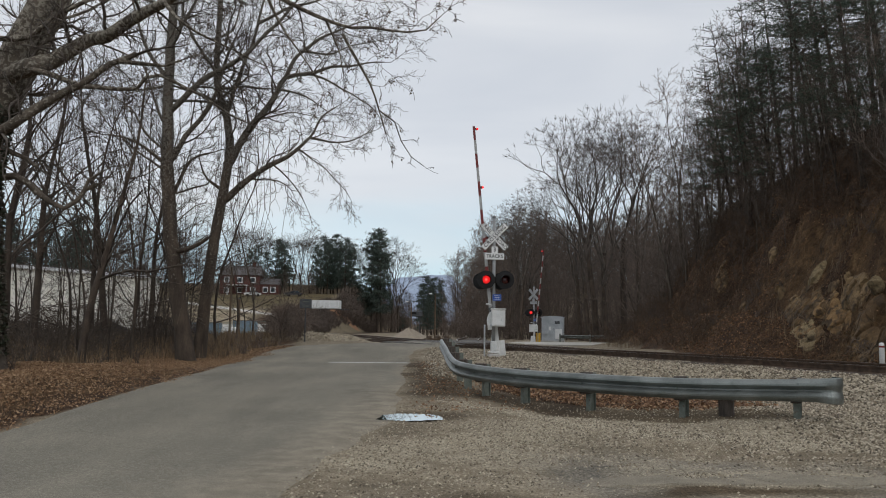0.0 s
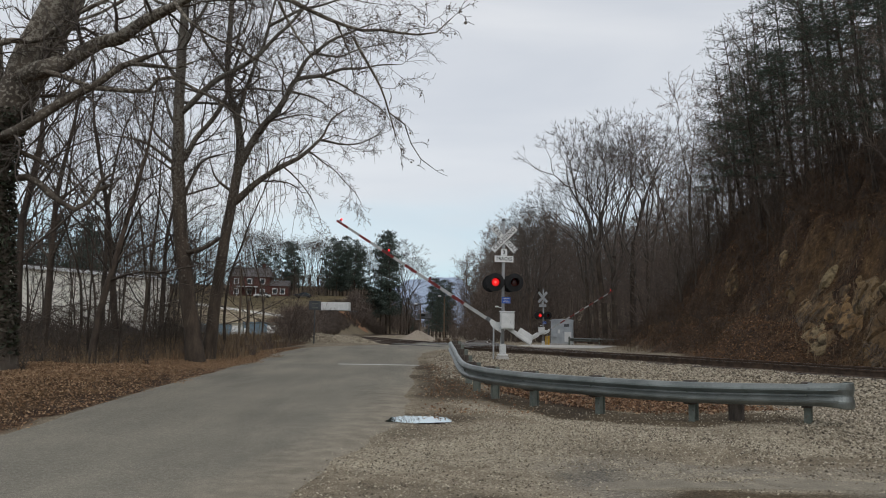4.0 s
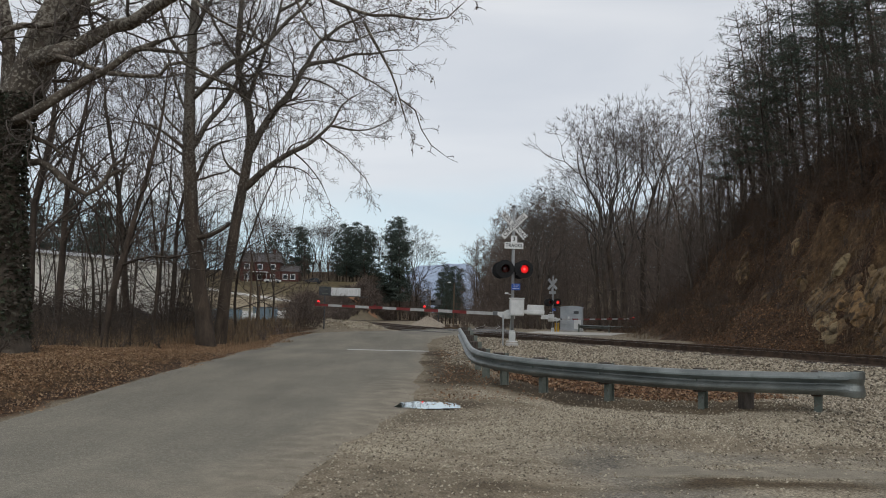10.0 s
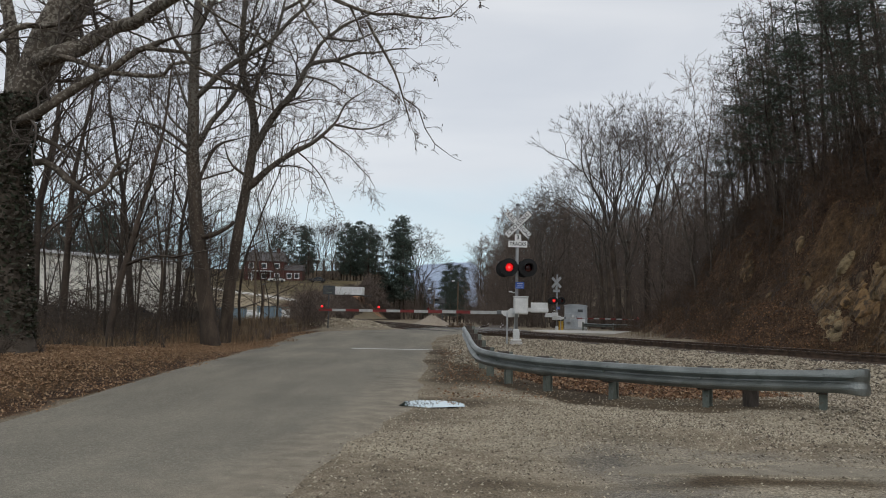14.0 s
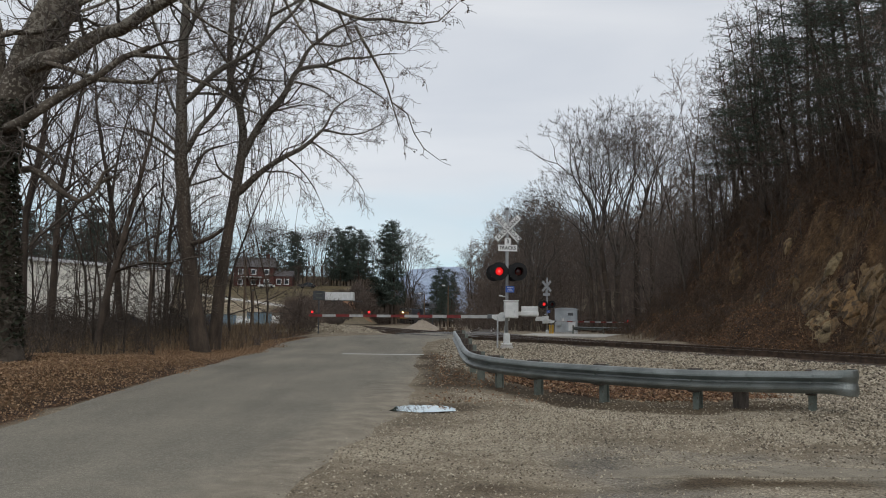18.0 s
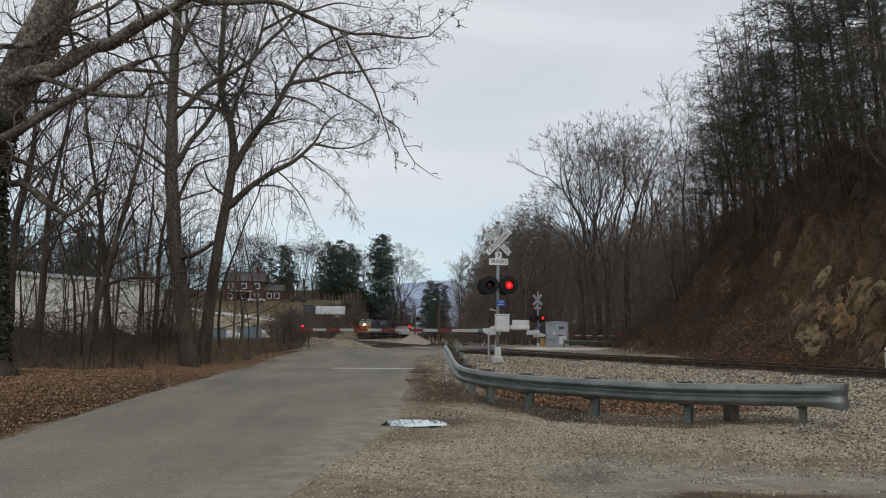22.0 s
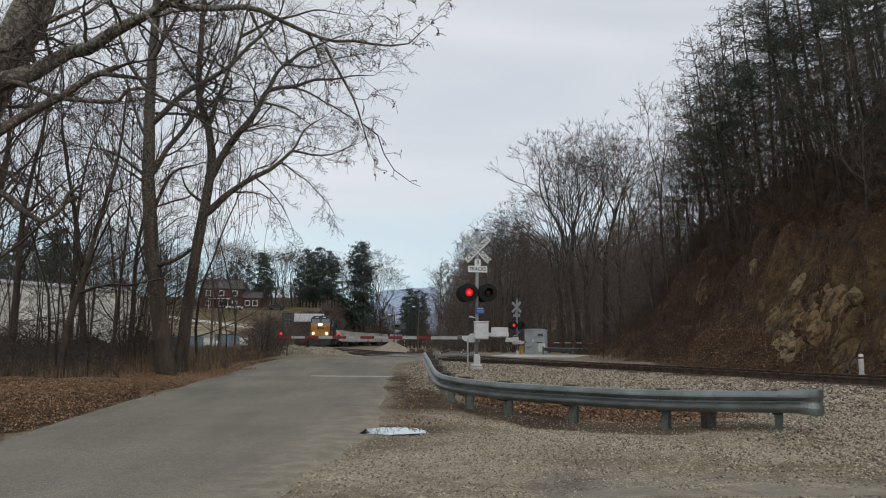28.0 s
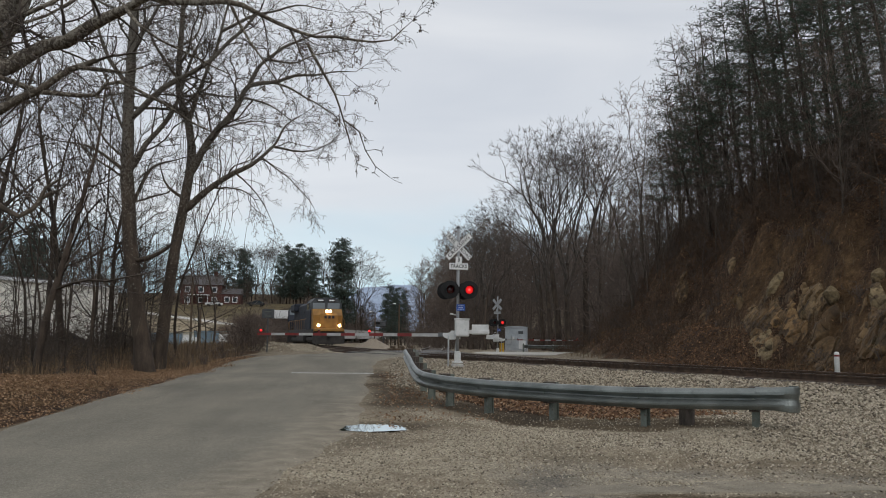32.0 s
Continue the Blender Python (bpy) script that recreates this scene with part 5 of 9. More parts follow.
def bare_tree_meshes(seed, h, r, first=0.35, limbs=9, last=3, kids=4, spread_deg=45, lean=0.04, up=0.12, twigs=TWIG, twig_r=1.0, opening=(32, 74), wig=0.28, bark=BARK, reach=1.0):
    """Trunk mesh and crown mesh of a leafless tree standing at the origin."""
    rng = random.Random(seed)
    trunk, out = [], [[], [], [], []]
    p, d = Vector((0, 0, -0.3)), Vector((rng.gauss(0, lean), rng.gauss(0, lean), 1)).normalized()
    n = 12
    for k in range(n):
        q = p + d * (h * 0.9 / n)
        ra, rb = r * (1 - 0.85 * k / n), r * (1 - 0.85 * (k + 1) / n)
        trunk.append((tuple(p), tuple(q), ra * (1.25 if k == 0 else 1), rb))
        t = (k + 1) / n
        if t > first:
            m = limbs / (n * (1 - first))
            m = int(m) + (rng.random() < m - int(m))
            for _ in range(m):
                a = rng.uniform(0, 2 * math.pi)
                b = math.radians(rng.uniform(*opening))
                nd = Vector((math.cos(a) * math.sin(b), math.sin(a) * math.sin(b), math.cos(b)))
                grow(rng, out, p.lerp(q, rng.random()), nd, reach * h * rng.uniform(0.22, 0.38) * (1.25 - 0.75 * t), ra * rng.uniform(0.35, 0.6), 1, up, wig, kids, 0.015, last, spread_deg)
        p = q
        d = (d + Vector((rng.gauss(0, 0.07), rng.gauss(0, 0.07), 0.06))).normalized()
    for _ in range(3):
        grow(rng, out, p, d + Vector((rng.gauss(0, .35), rng.gauss(0, .35), 0)), h * rng.uniform(0.08, 0.15), r * 0.15, 1, up, wig, kids, 0.02, last, spread_deg)
    thick = line_mesh("trunk", trunk, 8, bark)
    segs = out[1] + out[2] + out[3]
    segs = [(a, b, max(c, 0.008 * twig_r), max(e, 0.006 * twig_r)) for a, b, c, e in segs]
    crown = tube_mesh("crown", segs, 3, twigs)
    return thick, crown


def tree_thing(name, meshes, m, label, group):
    t = thing(name, m, label, "tree", group)
    for nm, me in zip(("trunk", "crown"), meshes):
        part(nm, me, None, t)
    return t


def top_of(meshes):
    co = np.zeros(len(meshes[1].vertices) * 3, np.float32)
    meshes[1].vertices.foreach_get("co", co)
    return float(np.percentile(co[2::3], 99.5))


def place_tree(name, meshes, x, y, size, turn, label, group, z=None, tilt=0.0):
    m = pose(x, y, gz(x, y) - 0.05 if z is None else z, tilt, 0, turn) @ Matrix.Scale(size, 4)
    return tree_thing(name, meshes, m, label, group)


def limb_line(rng, out, pts, r0, r1, twig_len, per_m, level=1, last=3, spread_deg=55, up=0.0, droop=0.0, kids=4.6):
    """A limb along given points, dressed with side branches."""
    line, s = curve_through(pts, 0.35)
    sway = rng.uniform(0, 50)
    ease = np.minimum(1, np.arange(len(line)) / 4.0)
    line = line + np.stack([lump(s + sway, s * 0 + k, 0.8, 70 + k) * ease * (0.05 + 0.04 * (k == 2)) for k in range(3)], -1)
    rs = np.linspace(r0, r1, len(line)) * (1 + 0.12 * lump(s + sway, s * 0, 0.6, 75))
    out[0].append([(tuple(line[i]), tuple(line[i + 1]), rs[i], rs[i + 1]) for i in range(len(line) - 1)])
    for i in range(len(line) - 1):
        a, b = Vector(line[i]), Vector(line[i + 1])
        if i > 0.12 * len(line) and rng.random() < per_m * 0.35:
            d = (b - a).normalized()
            o = d.orthogonal().normalized()
            o.rotate(Matrix.Rotation(rng.uniform(0, 2 * math.pi), 3, d))
            g = math.radians(rng.uniform(0.6, 1.15) * spread_deg)
            grow(rng, out, a, d * math.cos(g) + o * math.sin(g), twig_len * rng.uniform(0.5, 1.25), max(0.008, min(0.06, rs[i] * rng.uniform(0.22, 0.5))), level, up, 0.42, kids, droop, last, 58, True)
    d = (Vector(line[-1]) - Vector(line[-2])).normalized()
    grow(rng, out, line[-1], d, twig_len * 0.8, max(0.006, r1 * 0.8), level, up, 0.32, kids, droop, last, 50, True)


def finish_tree(name, trunk_segs, out, m, label, group, bark, twig, min_r=0.006):
    t = thing(name, m, label, "tree", group)
    part("trunk", line_mesh("trunk", trunk_segs, 16, bark), bark, t)
    for limb in out[0]:
        part("limb", line_mesh("limb", limb, 9, bark), bark, t)
    tw = [(a, b, max(c, min_r), max(e, min_r * 0.8)) for lv in out[1:] for a, b, c, e in lv]
    part("crown", tube_mesh("crown", tw, 3, twig), twig, t, "fine bare twigs")
    return t


def wild_limbs(rng, out, trunk, z0, z1, n, length, r, lean, twig_len=2.0, per_m=3.2):
    """More crooked limbs at random round the upper trunk, drawn towards lean."""
    line = [Vector(s[0]) for s in trunk if z0 < s[0][2] < z1]
    for _ in range(n):
        p = rng.choice(line)
        a = rng.uniform(0, 2 * math.pi)
        d = (Vector((math.cos(a), 0.8 * math.sin(a), rng.uniform(0.05, 0.7))) + Vector(lean)).normalized()
        pts = [tuple(p)]
        step = length * rng.uniform(0.6, 1.2) / 4
        q = p.copy()
        for _ in range(4):
            q = q + d * step
            pts.append(tuple(q))
            d = (d + Vector((rng.gauss(0, .35), rng.gauss(0, .3), rng.gauss(0.03, .3)))).normalized()
        limb_line(rng, out, pts, r * rng.uniform(0.6, 1.1), 0.016, twig_len, per_m)


def trunk_line(pts, r0, r1, flare=1.5):
    line, s = curve_through(pts, 0.4)
    rs = r0 + (r1 - r0) * np.linspace(0, 1, len(line))
    rs[:4] *= np.linspace(flare, 1, 4)
    return [(tuple(line[i]), tuple(line[i + 1]), rs[i], rs[i + 1]) for i in range(len(line) - 1)]


def big_sycamore():
    rng = random.Random(11)
    out = [[], [], [], []]
    tr = trunk_line([(-9.76, 18, -.2), (-9.86, 18, 2.68), (-9.96, 18, 4.5), (-9.80, 18, 5.72), (-9.43, 18, 6.67), (-9.23, 18, 7.46), (-9.06, 18, 7.99), (-8.8, 18, 8.53), (-8.44, 18, 9.47), (-8.01, 18, 11.24)], 0.60, 0.17, 1.5)
    L = lambda pts, a, b, tw=1.7, n=3.2, **k: limb_line(rng, out, pts, a, b, tw, n, **k)
    # stems beside the main one
    L([(-9.75, 18.2, 5.7), (-9.62, 18.3, 6.2), (-9.19, 18.5, 7.09), (-8.93, 18.5, 7.77), (-8.75, 18.5, 8.32), (-8.51, 18.5, 8.73), (-8.26, 18.5, 9.56), (-8.09, 18.5, 11.23)], 0.27, 0.13, 1.8, 2.0)
    L([(-9.85, 18, 6.3), (-9.95, 18, 7.45), (-10.15, 18, 8.24), (-10.3, 18, 9.03), (-10.46, 18, 10.51)], 0.17, 0.09, 1.6, 2.0)
    # the great pale limb and those below it
    L([(-9.5, 18.1, 6.75), (-9.2, 17.8, 6.93), (-8.66, 17.45, 7.04), (-8.05, 17.4, 7.28), (-7.44, 17.4, 7.55), (-6.79, 17.0, 7.69), (-6.25, 16.8, 7.91), (-5.64, 16.4, 8.05), (-4.83, 16.0, 8.22), (-3.91, 15.5, 8.31)], 0.22, 0.05, 1.6, 2.2)
    L([(-9.9, 18.1, 5.45), (-9.5, 17.7, 5.5), (-8.97, 17.25, 5.63), (-8.49, 17.2, 5.92), (-7.9, 17.2, 6.31), (-7.31, 17.2, 6.62), (-7.01, 17.2, 6.9), (-6.6, 17.2, 7.14), (-6.21, 17.2, 7.37)], 0.135, 0.055, 1.4, 2.0)
    L([(-6.66, 17.2, 7.11), (-6.1, 17.2, 7.1), (-5.55, 17.2, 7.06), (-5.12, 17.2, 7.17)], 0.05, 0.02, 1.2, 2.4)
    L([(-8.62, 17.3, 6.95), (-7.93, 17.25, 6.79), (-7.37, 17.2, 6.58), (-6.81, 17.2, 6.51), (-6.26, 17.2, 6.47), (-6.02, 17.2, 6.75), (-5.66, 17.2, 6.88), (-5.45, 17.2, 6.81), (-4.84, 17.2, 6.39), (-4.34, 17.2, 6.08), (-3.72, 17.2, 5.79)], 0.065, 0.018, 1.2, 2.6)
    L([(-9.8, 18.1, 5.6), (-9.34, 18.1, 5.31), (-8.87, 18.1, 5.06), (-8.58, 18.1, 4.82), (-8.46, 18.1, 4.63)], 0.075, 0.035, 0.8, 1.6)
    L([(-9.9, 18.2, 4.65), (-9.16, 18.2, 4.73), (-8.75, 18.2, 4.41), (-8.22, 18.2, 4.07), (-7.9, 18.2, 3.99), (-7.66, 18.2, 4.34), (-7.41, 18.2, 4.59), (-7.01, 18.2, 4.68)], 0.085, 0.04, 0.8, 1.4)
    L([(-7.66, 18.2, 4.35), (-7.55, 18.2, 4.64), (-7.3, 18.2, 4.83), (-7.02, 18.2, 4.88)], 0.045, 0.025, 0.7, 1.4)
    L([(-10.6, 17.6, 6.9), (-9.98, 17.5, 7.33), (-9.62, 17.5, 7.59), (-8.75, 17.5, 7.75), (-8.26, 17.5, 8.08), (-7.65, 17.5, 8.42), (-7.04, 17.5, 8.75)], 0.085, 0.04, 1.4, 2.4)
    # long bough out over the road, with hanging ends
    L([(-4.83, 16.0, 8.22), (-3.86, 15.4, 7.81), (-2.91, 14.5, 7.51), (-2.28, 14.5, 7.34), (-1.86, 14.5, 7.15), (-1.49, 14.5, 6.95), (-1.02, 14.5, 6.98), (-0.39, 14.5, 6.93), (0.02, 14.5, 6.91), (0.35, 14.5, 7.2)], 0.075, 0.010, 1.05, 8.5, droop=0.05, kids=4.8)
    L([(-1.53, 14.5, 6.82), (-1.21, 14.5, 6.26), (-0.94, 14.5, 5.79), (-0.84, 14.5, 5.43), (-0.72, 14.5, 5.01), (-0.6, 14.5, 4.7)], 0.030, 0.010, 0.55, 5.5, droop=0.10, kids=3.5)
    L([(-0.82, 14.5, 5.39), (-0.51, 14.5, 5.17), (-0.35, 14.5, 4.76), (-0.03, 14.5, 4.4), (0.23, 14.5, 4.19)], 0.014, 0.006, 0.35, 4, droop=0.12, kids=2)
    L([(-4.6, 15.8, 8.1), (-3.9, 14.8, 8.6), (-2.8, 14.2, 8.5), (-1.5, 14.2, 8.3), (-0.4, 14.2, 7.9)], 0.05, 0.01, 1.1, 6.0, droop=0.05)
    L([(-2.91, 14.5, 7.45), (-2.6, 14.6, 6.8), (-2.2, 14.6, 6.3), (-1.9, 14.6, 5.8)], 0.03, 0.008, 0.7, 3.5, droop=0.08)
    L([(-1.86, 14.5, 7.1), (-1.6, 14.7, 6.5), (-1.5, 14.8, 5.9)], 0.02, 0.008, 0.6, 3.5, droop=0.08)
    L([(-5.4, 16.2, 8.1), (-4.8, 15.8, 7.4), (-4.0, 15.8, 7.0), (-3.0, 16.0, 6.6)], 0.04, 0.01, 0.9, 3.2, droop=0.05)
    wild_limbs(rng, out, tr, 6.8, 11, 2, 4.5, 0.06, (0.7, -0.1, 0.3), 1.3, 1.6)
    t = finish_tree("sycamore_tree", tr, out, pose(0, 0, 0), "large bare sycamore with mottled pale bark and ivy", "roadside trees", BARK_SYC, TWIG_GREY, 0.0052)
    # seed balls on the twig ends
    ends = [s[1] for s in out[3][::4]]
    rng.shuffle(ends)
    V, F = [], []
    octa = np.array([(1, 0, 0), (-1, 0, 0), (0, 1, 0), (0, -1, 0), (0, 0, 1), (0, 0, -1)], float)
    of = np.array([(0, 2, 4), (2, 1, 4), (1, 3, 4), (3, 0, 4), (2, 0, 5), (1, 2, 5), (3, 1, 5), (0, 3, 5)])
    for k, e in enumerate(ends[:1000]):
        V.append(octa * 0.023 + np.array(e) - (0, 0, 0.05))
        F.append(of + 6 * k)
    tagged(part("seed_head", array_mesh("seed_head", np.concatenate(V), np.concatenate(F), TWIG_RED), TWIG_RED, t, "brown hanging seed balls"), kind="stuff")
    return t


def roadside_tree_a():
    rng = random.Random(5)
    out = [[], [], [], []]
    tr = trunk_line([(-8.52, 30, -.1), (-9.02, 30, 2.83), (-9.45, 30, 5.99), (-9.63, 30, 9.86), (-9.55, 30, 14.5), (-9.4, 30, 18)], 0.31, 0.10, 1.3)
    L = lambda pts, a, b, tw=2.2, n=4.0, **k: limb_line(rng, out, pts, a, b, tw, n, up=0.02, **k)
    L([(-9.58, 30, 7.3), (-8.95, 30.3, 8.61), (-8.27, 30.5, 9.59), (-7.83, 30.5, 10.92), (-7.4, 30.6, 12.5)], 0.12, 0.05)
    L([(-9.6, 30, 9.3), (-8.06, 29.6, 10.73), (-6.82, 29.5, 11.34), (-5.71, 29.5, 12.55), (-4.94, 29.5, 13.48)], 0.12, 0.05)
    L([(-9.5, 30, 7.3), (-10.71, 29.5, 8.2), (-11.87, 29.5, 8.35)], 0.08, 0.03)
    L([(-9.5, 30, 5.8), (-8.94, 30.7, 7.62), (-8.23, 31, 8.01)], 0.10, 0.04)
    L([(-9.2, 30, 4.1), (-8.4, 29.5, 4.2), (-7.67, 29, 4.52)], 0.09, 0.07, 0.5, 0.4)
    L([(-9.6, 30, 10.5), (-10.6, 30, 12), (-11.2, 30, 14)], 0.09, 0.03)
    L([(-9.6, 30, 12), (-8.9, 30, 13.4), (-8.2, 30, 15.2)], 0.09, 0.03)
    L([(-9.5, 30.2, 8.6), (-10.2, 30.5, 9.6), (-10.9, 30.8, 11.4)], 0.07, 0.03)
    wild_limbs(rng, out, tr, 6, 15, 10, 4.2, 0.06, (0.15, -0.1, 0.0))
    return finish_tree("roadside_tree", tr, out, pose(0, 0, 0), "tall bare roadside tree with dark fissured trunk", "roadside trees", BARK_ROAD, TWIG_GREY, 0.0055)


def roadside_tree_b():
    rng = random.Random(9)
    out = [[], [], [], []]
    tr = trunk_line([(-8.42, 31, -.1), (-8.17, 31, 2.9), (-7.96, 31, 4.65), (-7.76, 31, 6.18), (-7.51, 31, 7.96), (-7.68, 31, 9.51), (-8.1, 31, 10.85), (-8.1, 31, 13.1), (-8.0, 31, 16)], 0.25, 0.07, 1.35)
    L = lambda pts, a, b, tw=2.2, n=3.8, **k: limb_line(rng, out, pts, a, b, tw, n, **k)
    L([(-7.6, 31, 7.5), (-6.74, 31, 9.02), (-5.81, 31, 10.27), (-5.46, 31, 11.02), (-4.63, 31, 11.28), (-3.3, 31, 11.56), (-1.6, 31, 11.84)], 0.17, 0.02, 2.2, 5.6, up=0.02, droop=0.02)
    L([(-5.46, 31, 11.02), (-4.91, 31, 12.14), (-3.38, 31, 12.99), (-2.29, 31, 13.46)], 0.09, 0.02, 2.2, 5.6, up=0.02, droop=0.02)
    L([(-7.76, 31, 6.1), (-6.66, 31, 7.07), (-5.36, 31, 7.93), (-4.42, 31, 8.69), (-3.97, 31, 9.68), (-3.25, 31, 10.08)], 0.14, 0.02, 2.2, 5.4, droop=0.02)
    L([(-4.63, 31, 11.28), (-3.4, 31.3, 10.9), (-2.3, 31.3, 10.2), (-1.7, 31.3, 9.4)], 0.05, 0.012, 1.5, 5.5, droop=0.06)
    L([(-4.91, 31, 12.14), (-3.6, 30.7, 12.0), (-2.4, 30.6, 12.4), (-1.2, 30.6, 12.5)], 0.05, 0.012, 1.7, 5.5, droop=0.04)
    L([(-5.6, 31, 10.6), (-4.6, 31.4, 10.4), (-3.7, 31.5, 9.9)], 0.045, 0.012, 1.4, 5.0, droop=0.05)
    L([(-6.6, 31, 13.2), (-5.2, 31, 14.0), (-3.6, 31, 14.4), (-2.2, 31, 14.2)], 0.07, 0.015, 1.9, 5.0, droop=0.03)
    L([(-4.42, 31, 8.69), (-3.34, 31, 8.6), (-1.77, 31, 8.99)], 0.05, 0.012, 1.4)
    L([(-5.8, 31, 7.6), (-5.0, 31.2, 6.9), (-4.5, 31.3, 6.0)], 0.035, 0.012, 1.1, droop=0.08)
    L([(-4.9, 31, 8.3), (-4.0, 31.2, 7.6), (-3.2, 31.3, 6.9), (-2.9, 31.3, 6.4)], 0.03, 0.012, 1.0, droop=0.08)
    L([(-7.7, 31, 6.6), (-8.4, 31, 7.1), (-8.7, 31, 7.9)], 0.07, 0.03, 1.2)
    L([(-7.7, 31, 9.5), (-7.2, 31, 11.3), (-6.6, 31, 13.2), (-6.2, 31, 15)], 0.09, 0.03, 1.8, up=0.05)
    L([(-8.1, 31, 11.2), (-9.0, 31, 12.4), (-9.6, 31, 14)], 0.07, 0.03, 1.6, up=0.05)
    L([(-6.4, 31, 9.4), (-5.2, 31, 9.7), (-4.0, 31, 9.6)], 0.04, 0.012, 1.3)
    wild_limbs(rng, out, tr, 6.5, 14, 7, 4.5, 0.06, (0.35, -0.1, 0.05))
    return finish_tree("roadside_tree", tr, out, pose(0, 0, 0), "leaning bare tree with boughs reaching over the road", "roadside trees", BARK_ROAD, TWIG, 0.0065)


sycamore = big_sycamore()
roadside_tree_a()
roadside_tree_b()


def ivy_on_trunk():
    """Ivy leaves clothing the lower trunk of the sycamore."""
    rng = np.random.RandomState(4)
    n = 6500
    t = 0.12 + 0.88 * rng.rand(n)
    zz = t * 6.2
    a = rng.rand(n) * 2 * np.pi
    xs = np.interp(zz, [0, 2.7, 4.5, 5.7, 6.7], [-9.76, -9.86, -9.96, -9.80, -9.43])
    r = np.interp(zz, [0, .6, 2, 4.5, 6, 7], [.90, .64, .55, .46, .41, .38]) + rng.rand(n) * 0.12
    c = np.stack([xs + r * np.cos(a), 18 + r * np.sin(a), zz], -1)
    return leaf_cloud("ivy", c, 0.045, IVY, rng, 0.5)


def leaf_cloud(name, c, size, material, rng, flat=0.0, vary=0.5, slim=0.7):
    """Small folded leaves (two triangles each) at the given places."""
    n = len(c)
    s = size * (1 - vary + 2 * vary * rng.rand(n))[:, None]
    d = rng.randn(n, 3)
    d[:, 2] *= 1 - flat
    d /= np.linalg.norm(d, axis=1)[:, None]
    e = np.cross(d, rng.randn(n, 3))
    e /= np.linalg.norm(e, axis=1)[:, None]
    nn = np.cross(d, e)
    V = np.stack([c - d * s * 1.3, c + e * s * slim + nn * s * 0.36 * slim, c + d * s * 1.3, c - e * s * slim + nn * s * 0.36 * slim], 1).reshape(-1, 3)
    b = (np.arange(n) * 4)[:, None]
    F = np.concatenate([b + np.array([[0, 1, 2]]), b + np.array([[0, 2, 3]])], 0)
    return array_mesh(name, V, F, material)


part("ivy", ivy_on_trunk(), IVY, sycamore, "dark green ivy on the trunk")



def hanging_vines():
    """Bare vines hanging in the roadside trees."""
    rng = random.Random(31)
    v = thing("hanging_vine", pose(0, 0, 0), "bare brown vines hanging in the roadside trees", "vine")
    for k in range(64):
        x, y = rng.uniform(-13.5, -5.6) if k % 2 else rng.choice((-11.2, -10.6, -7.4, -7.0)) + rng.gauss(0, 0.35), rng.uniform(28.5, 33.5)
        top = rng.uniform(7.5, 12.5)
        n = rng.randint(7, 11)
        drop = rng.uniform(3, 8)
        pts = [Vector((x + 0.25 * math.sin(0.9 * j + k) * j / n, y + rng.gauss(0, 0.05), top - drop * j / n)) for j in range(n + 1)]
        segs = [(tuple(a), tuple(b), 0.011, 0.009) for a, b in zip(pts, pts[1:])]
        part("vine_stem", line_mesh("vine_stem", segs, 5, TWIG), TWIG, v)


hanging_vines()

# ---- woods of shared tree shapes
rng_w = random.Random(77)
WOODS = [bare_tree_meshes(100 + k, 17, 0.20, 0.30, 14, 3, 4.4, 46, 0.03) for k in range(5)]
THIN = [bare_tree_meshes(200 + k, 12, 0.075, 0.15, 13, 3, 3.4, 46, 0.06, 0.06, TWIG, 1.0, (35, 80), 0.34) for k in range(4)]
FAR = [bare_tree_meshes(250 + k, 14, 0.12, 0.15, 20, 2, 11, 52, 0.05, 0.05, TWIG_RED, 1.9, (24, 60), 0.34, BARK_TAN) for k in range(4)]
RUDDY = [bare_tree_meshes(300 + k, 15, 0.10, 0.16, 16, 3, 3.8, 50, 0.05, 0.06, TWIG_RED, 1.5, (28, 66), 0.30, BARK_TAN) for k in range(5)]
DUSKY = [bare_tree_meshes(450 + k, 17, 0.16, 0.18, 18, 3, 5.6, 52, 0.04, 0.02, TWIG, 1.3, (25, 62), 0.36, BARK, 1.15) for k in range(3)]


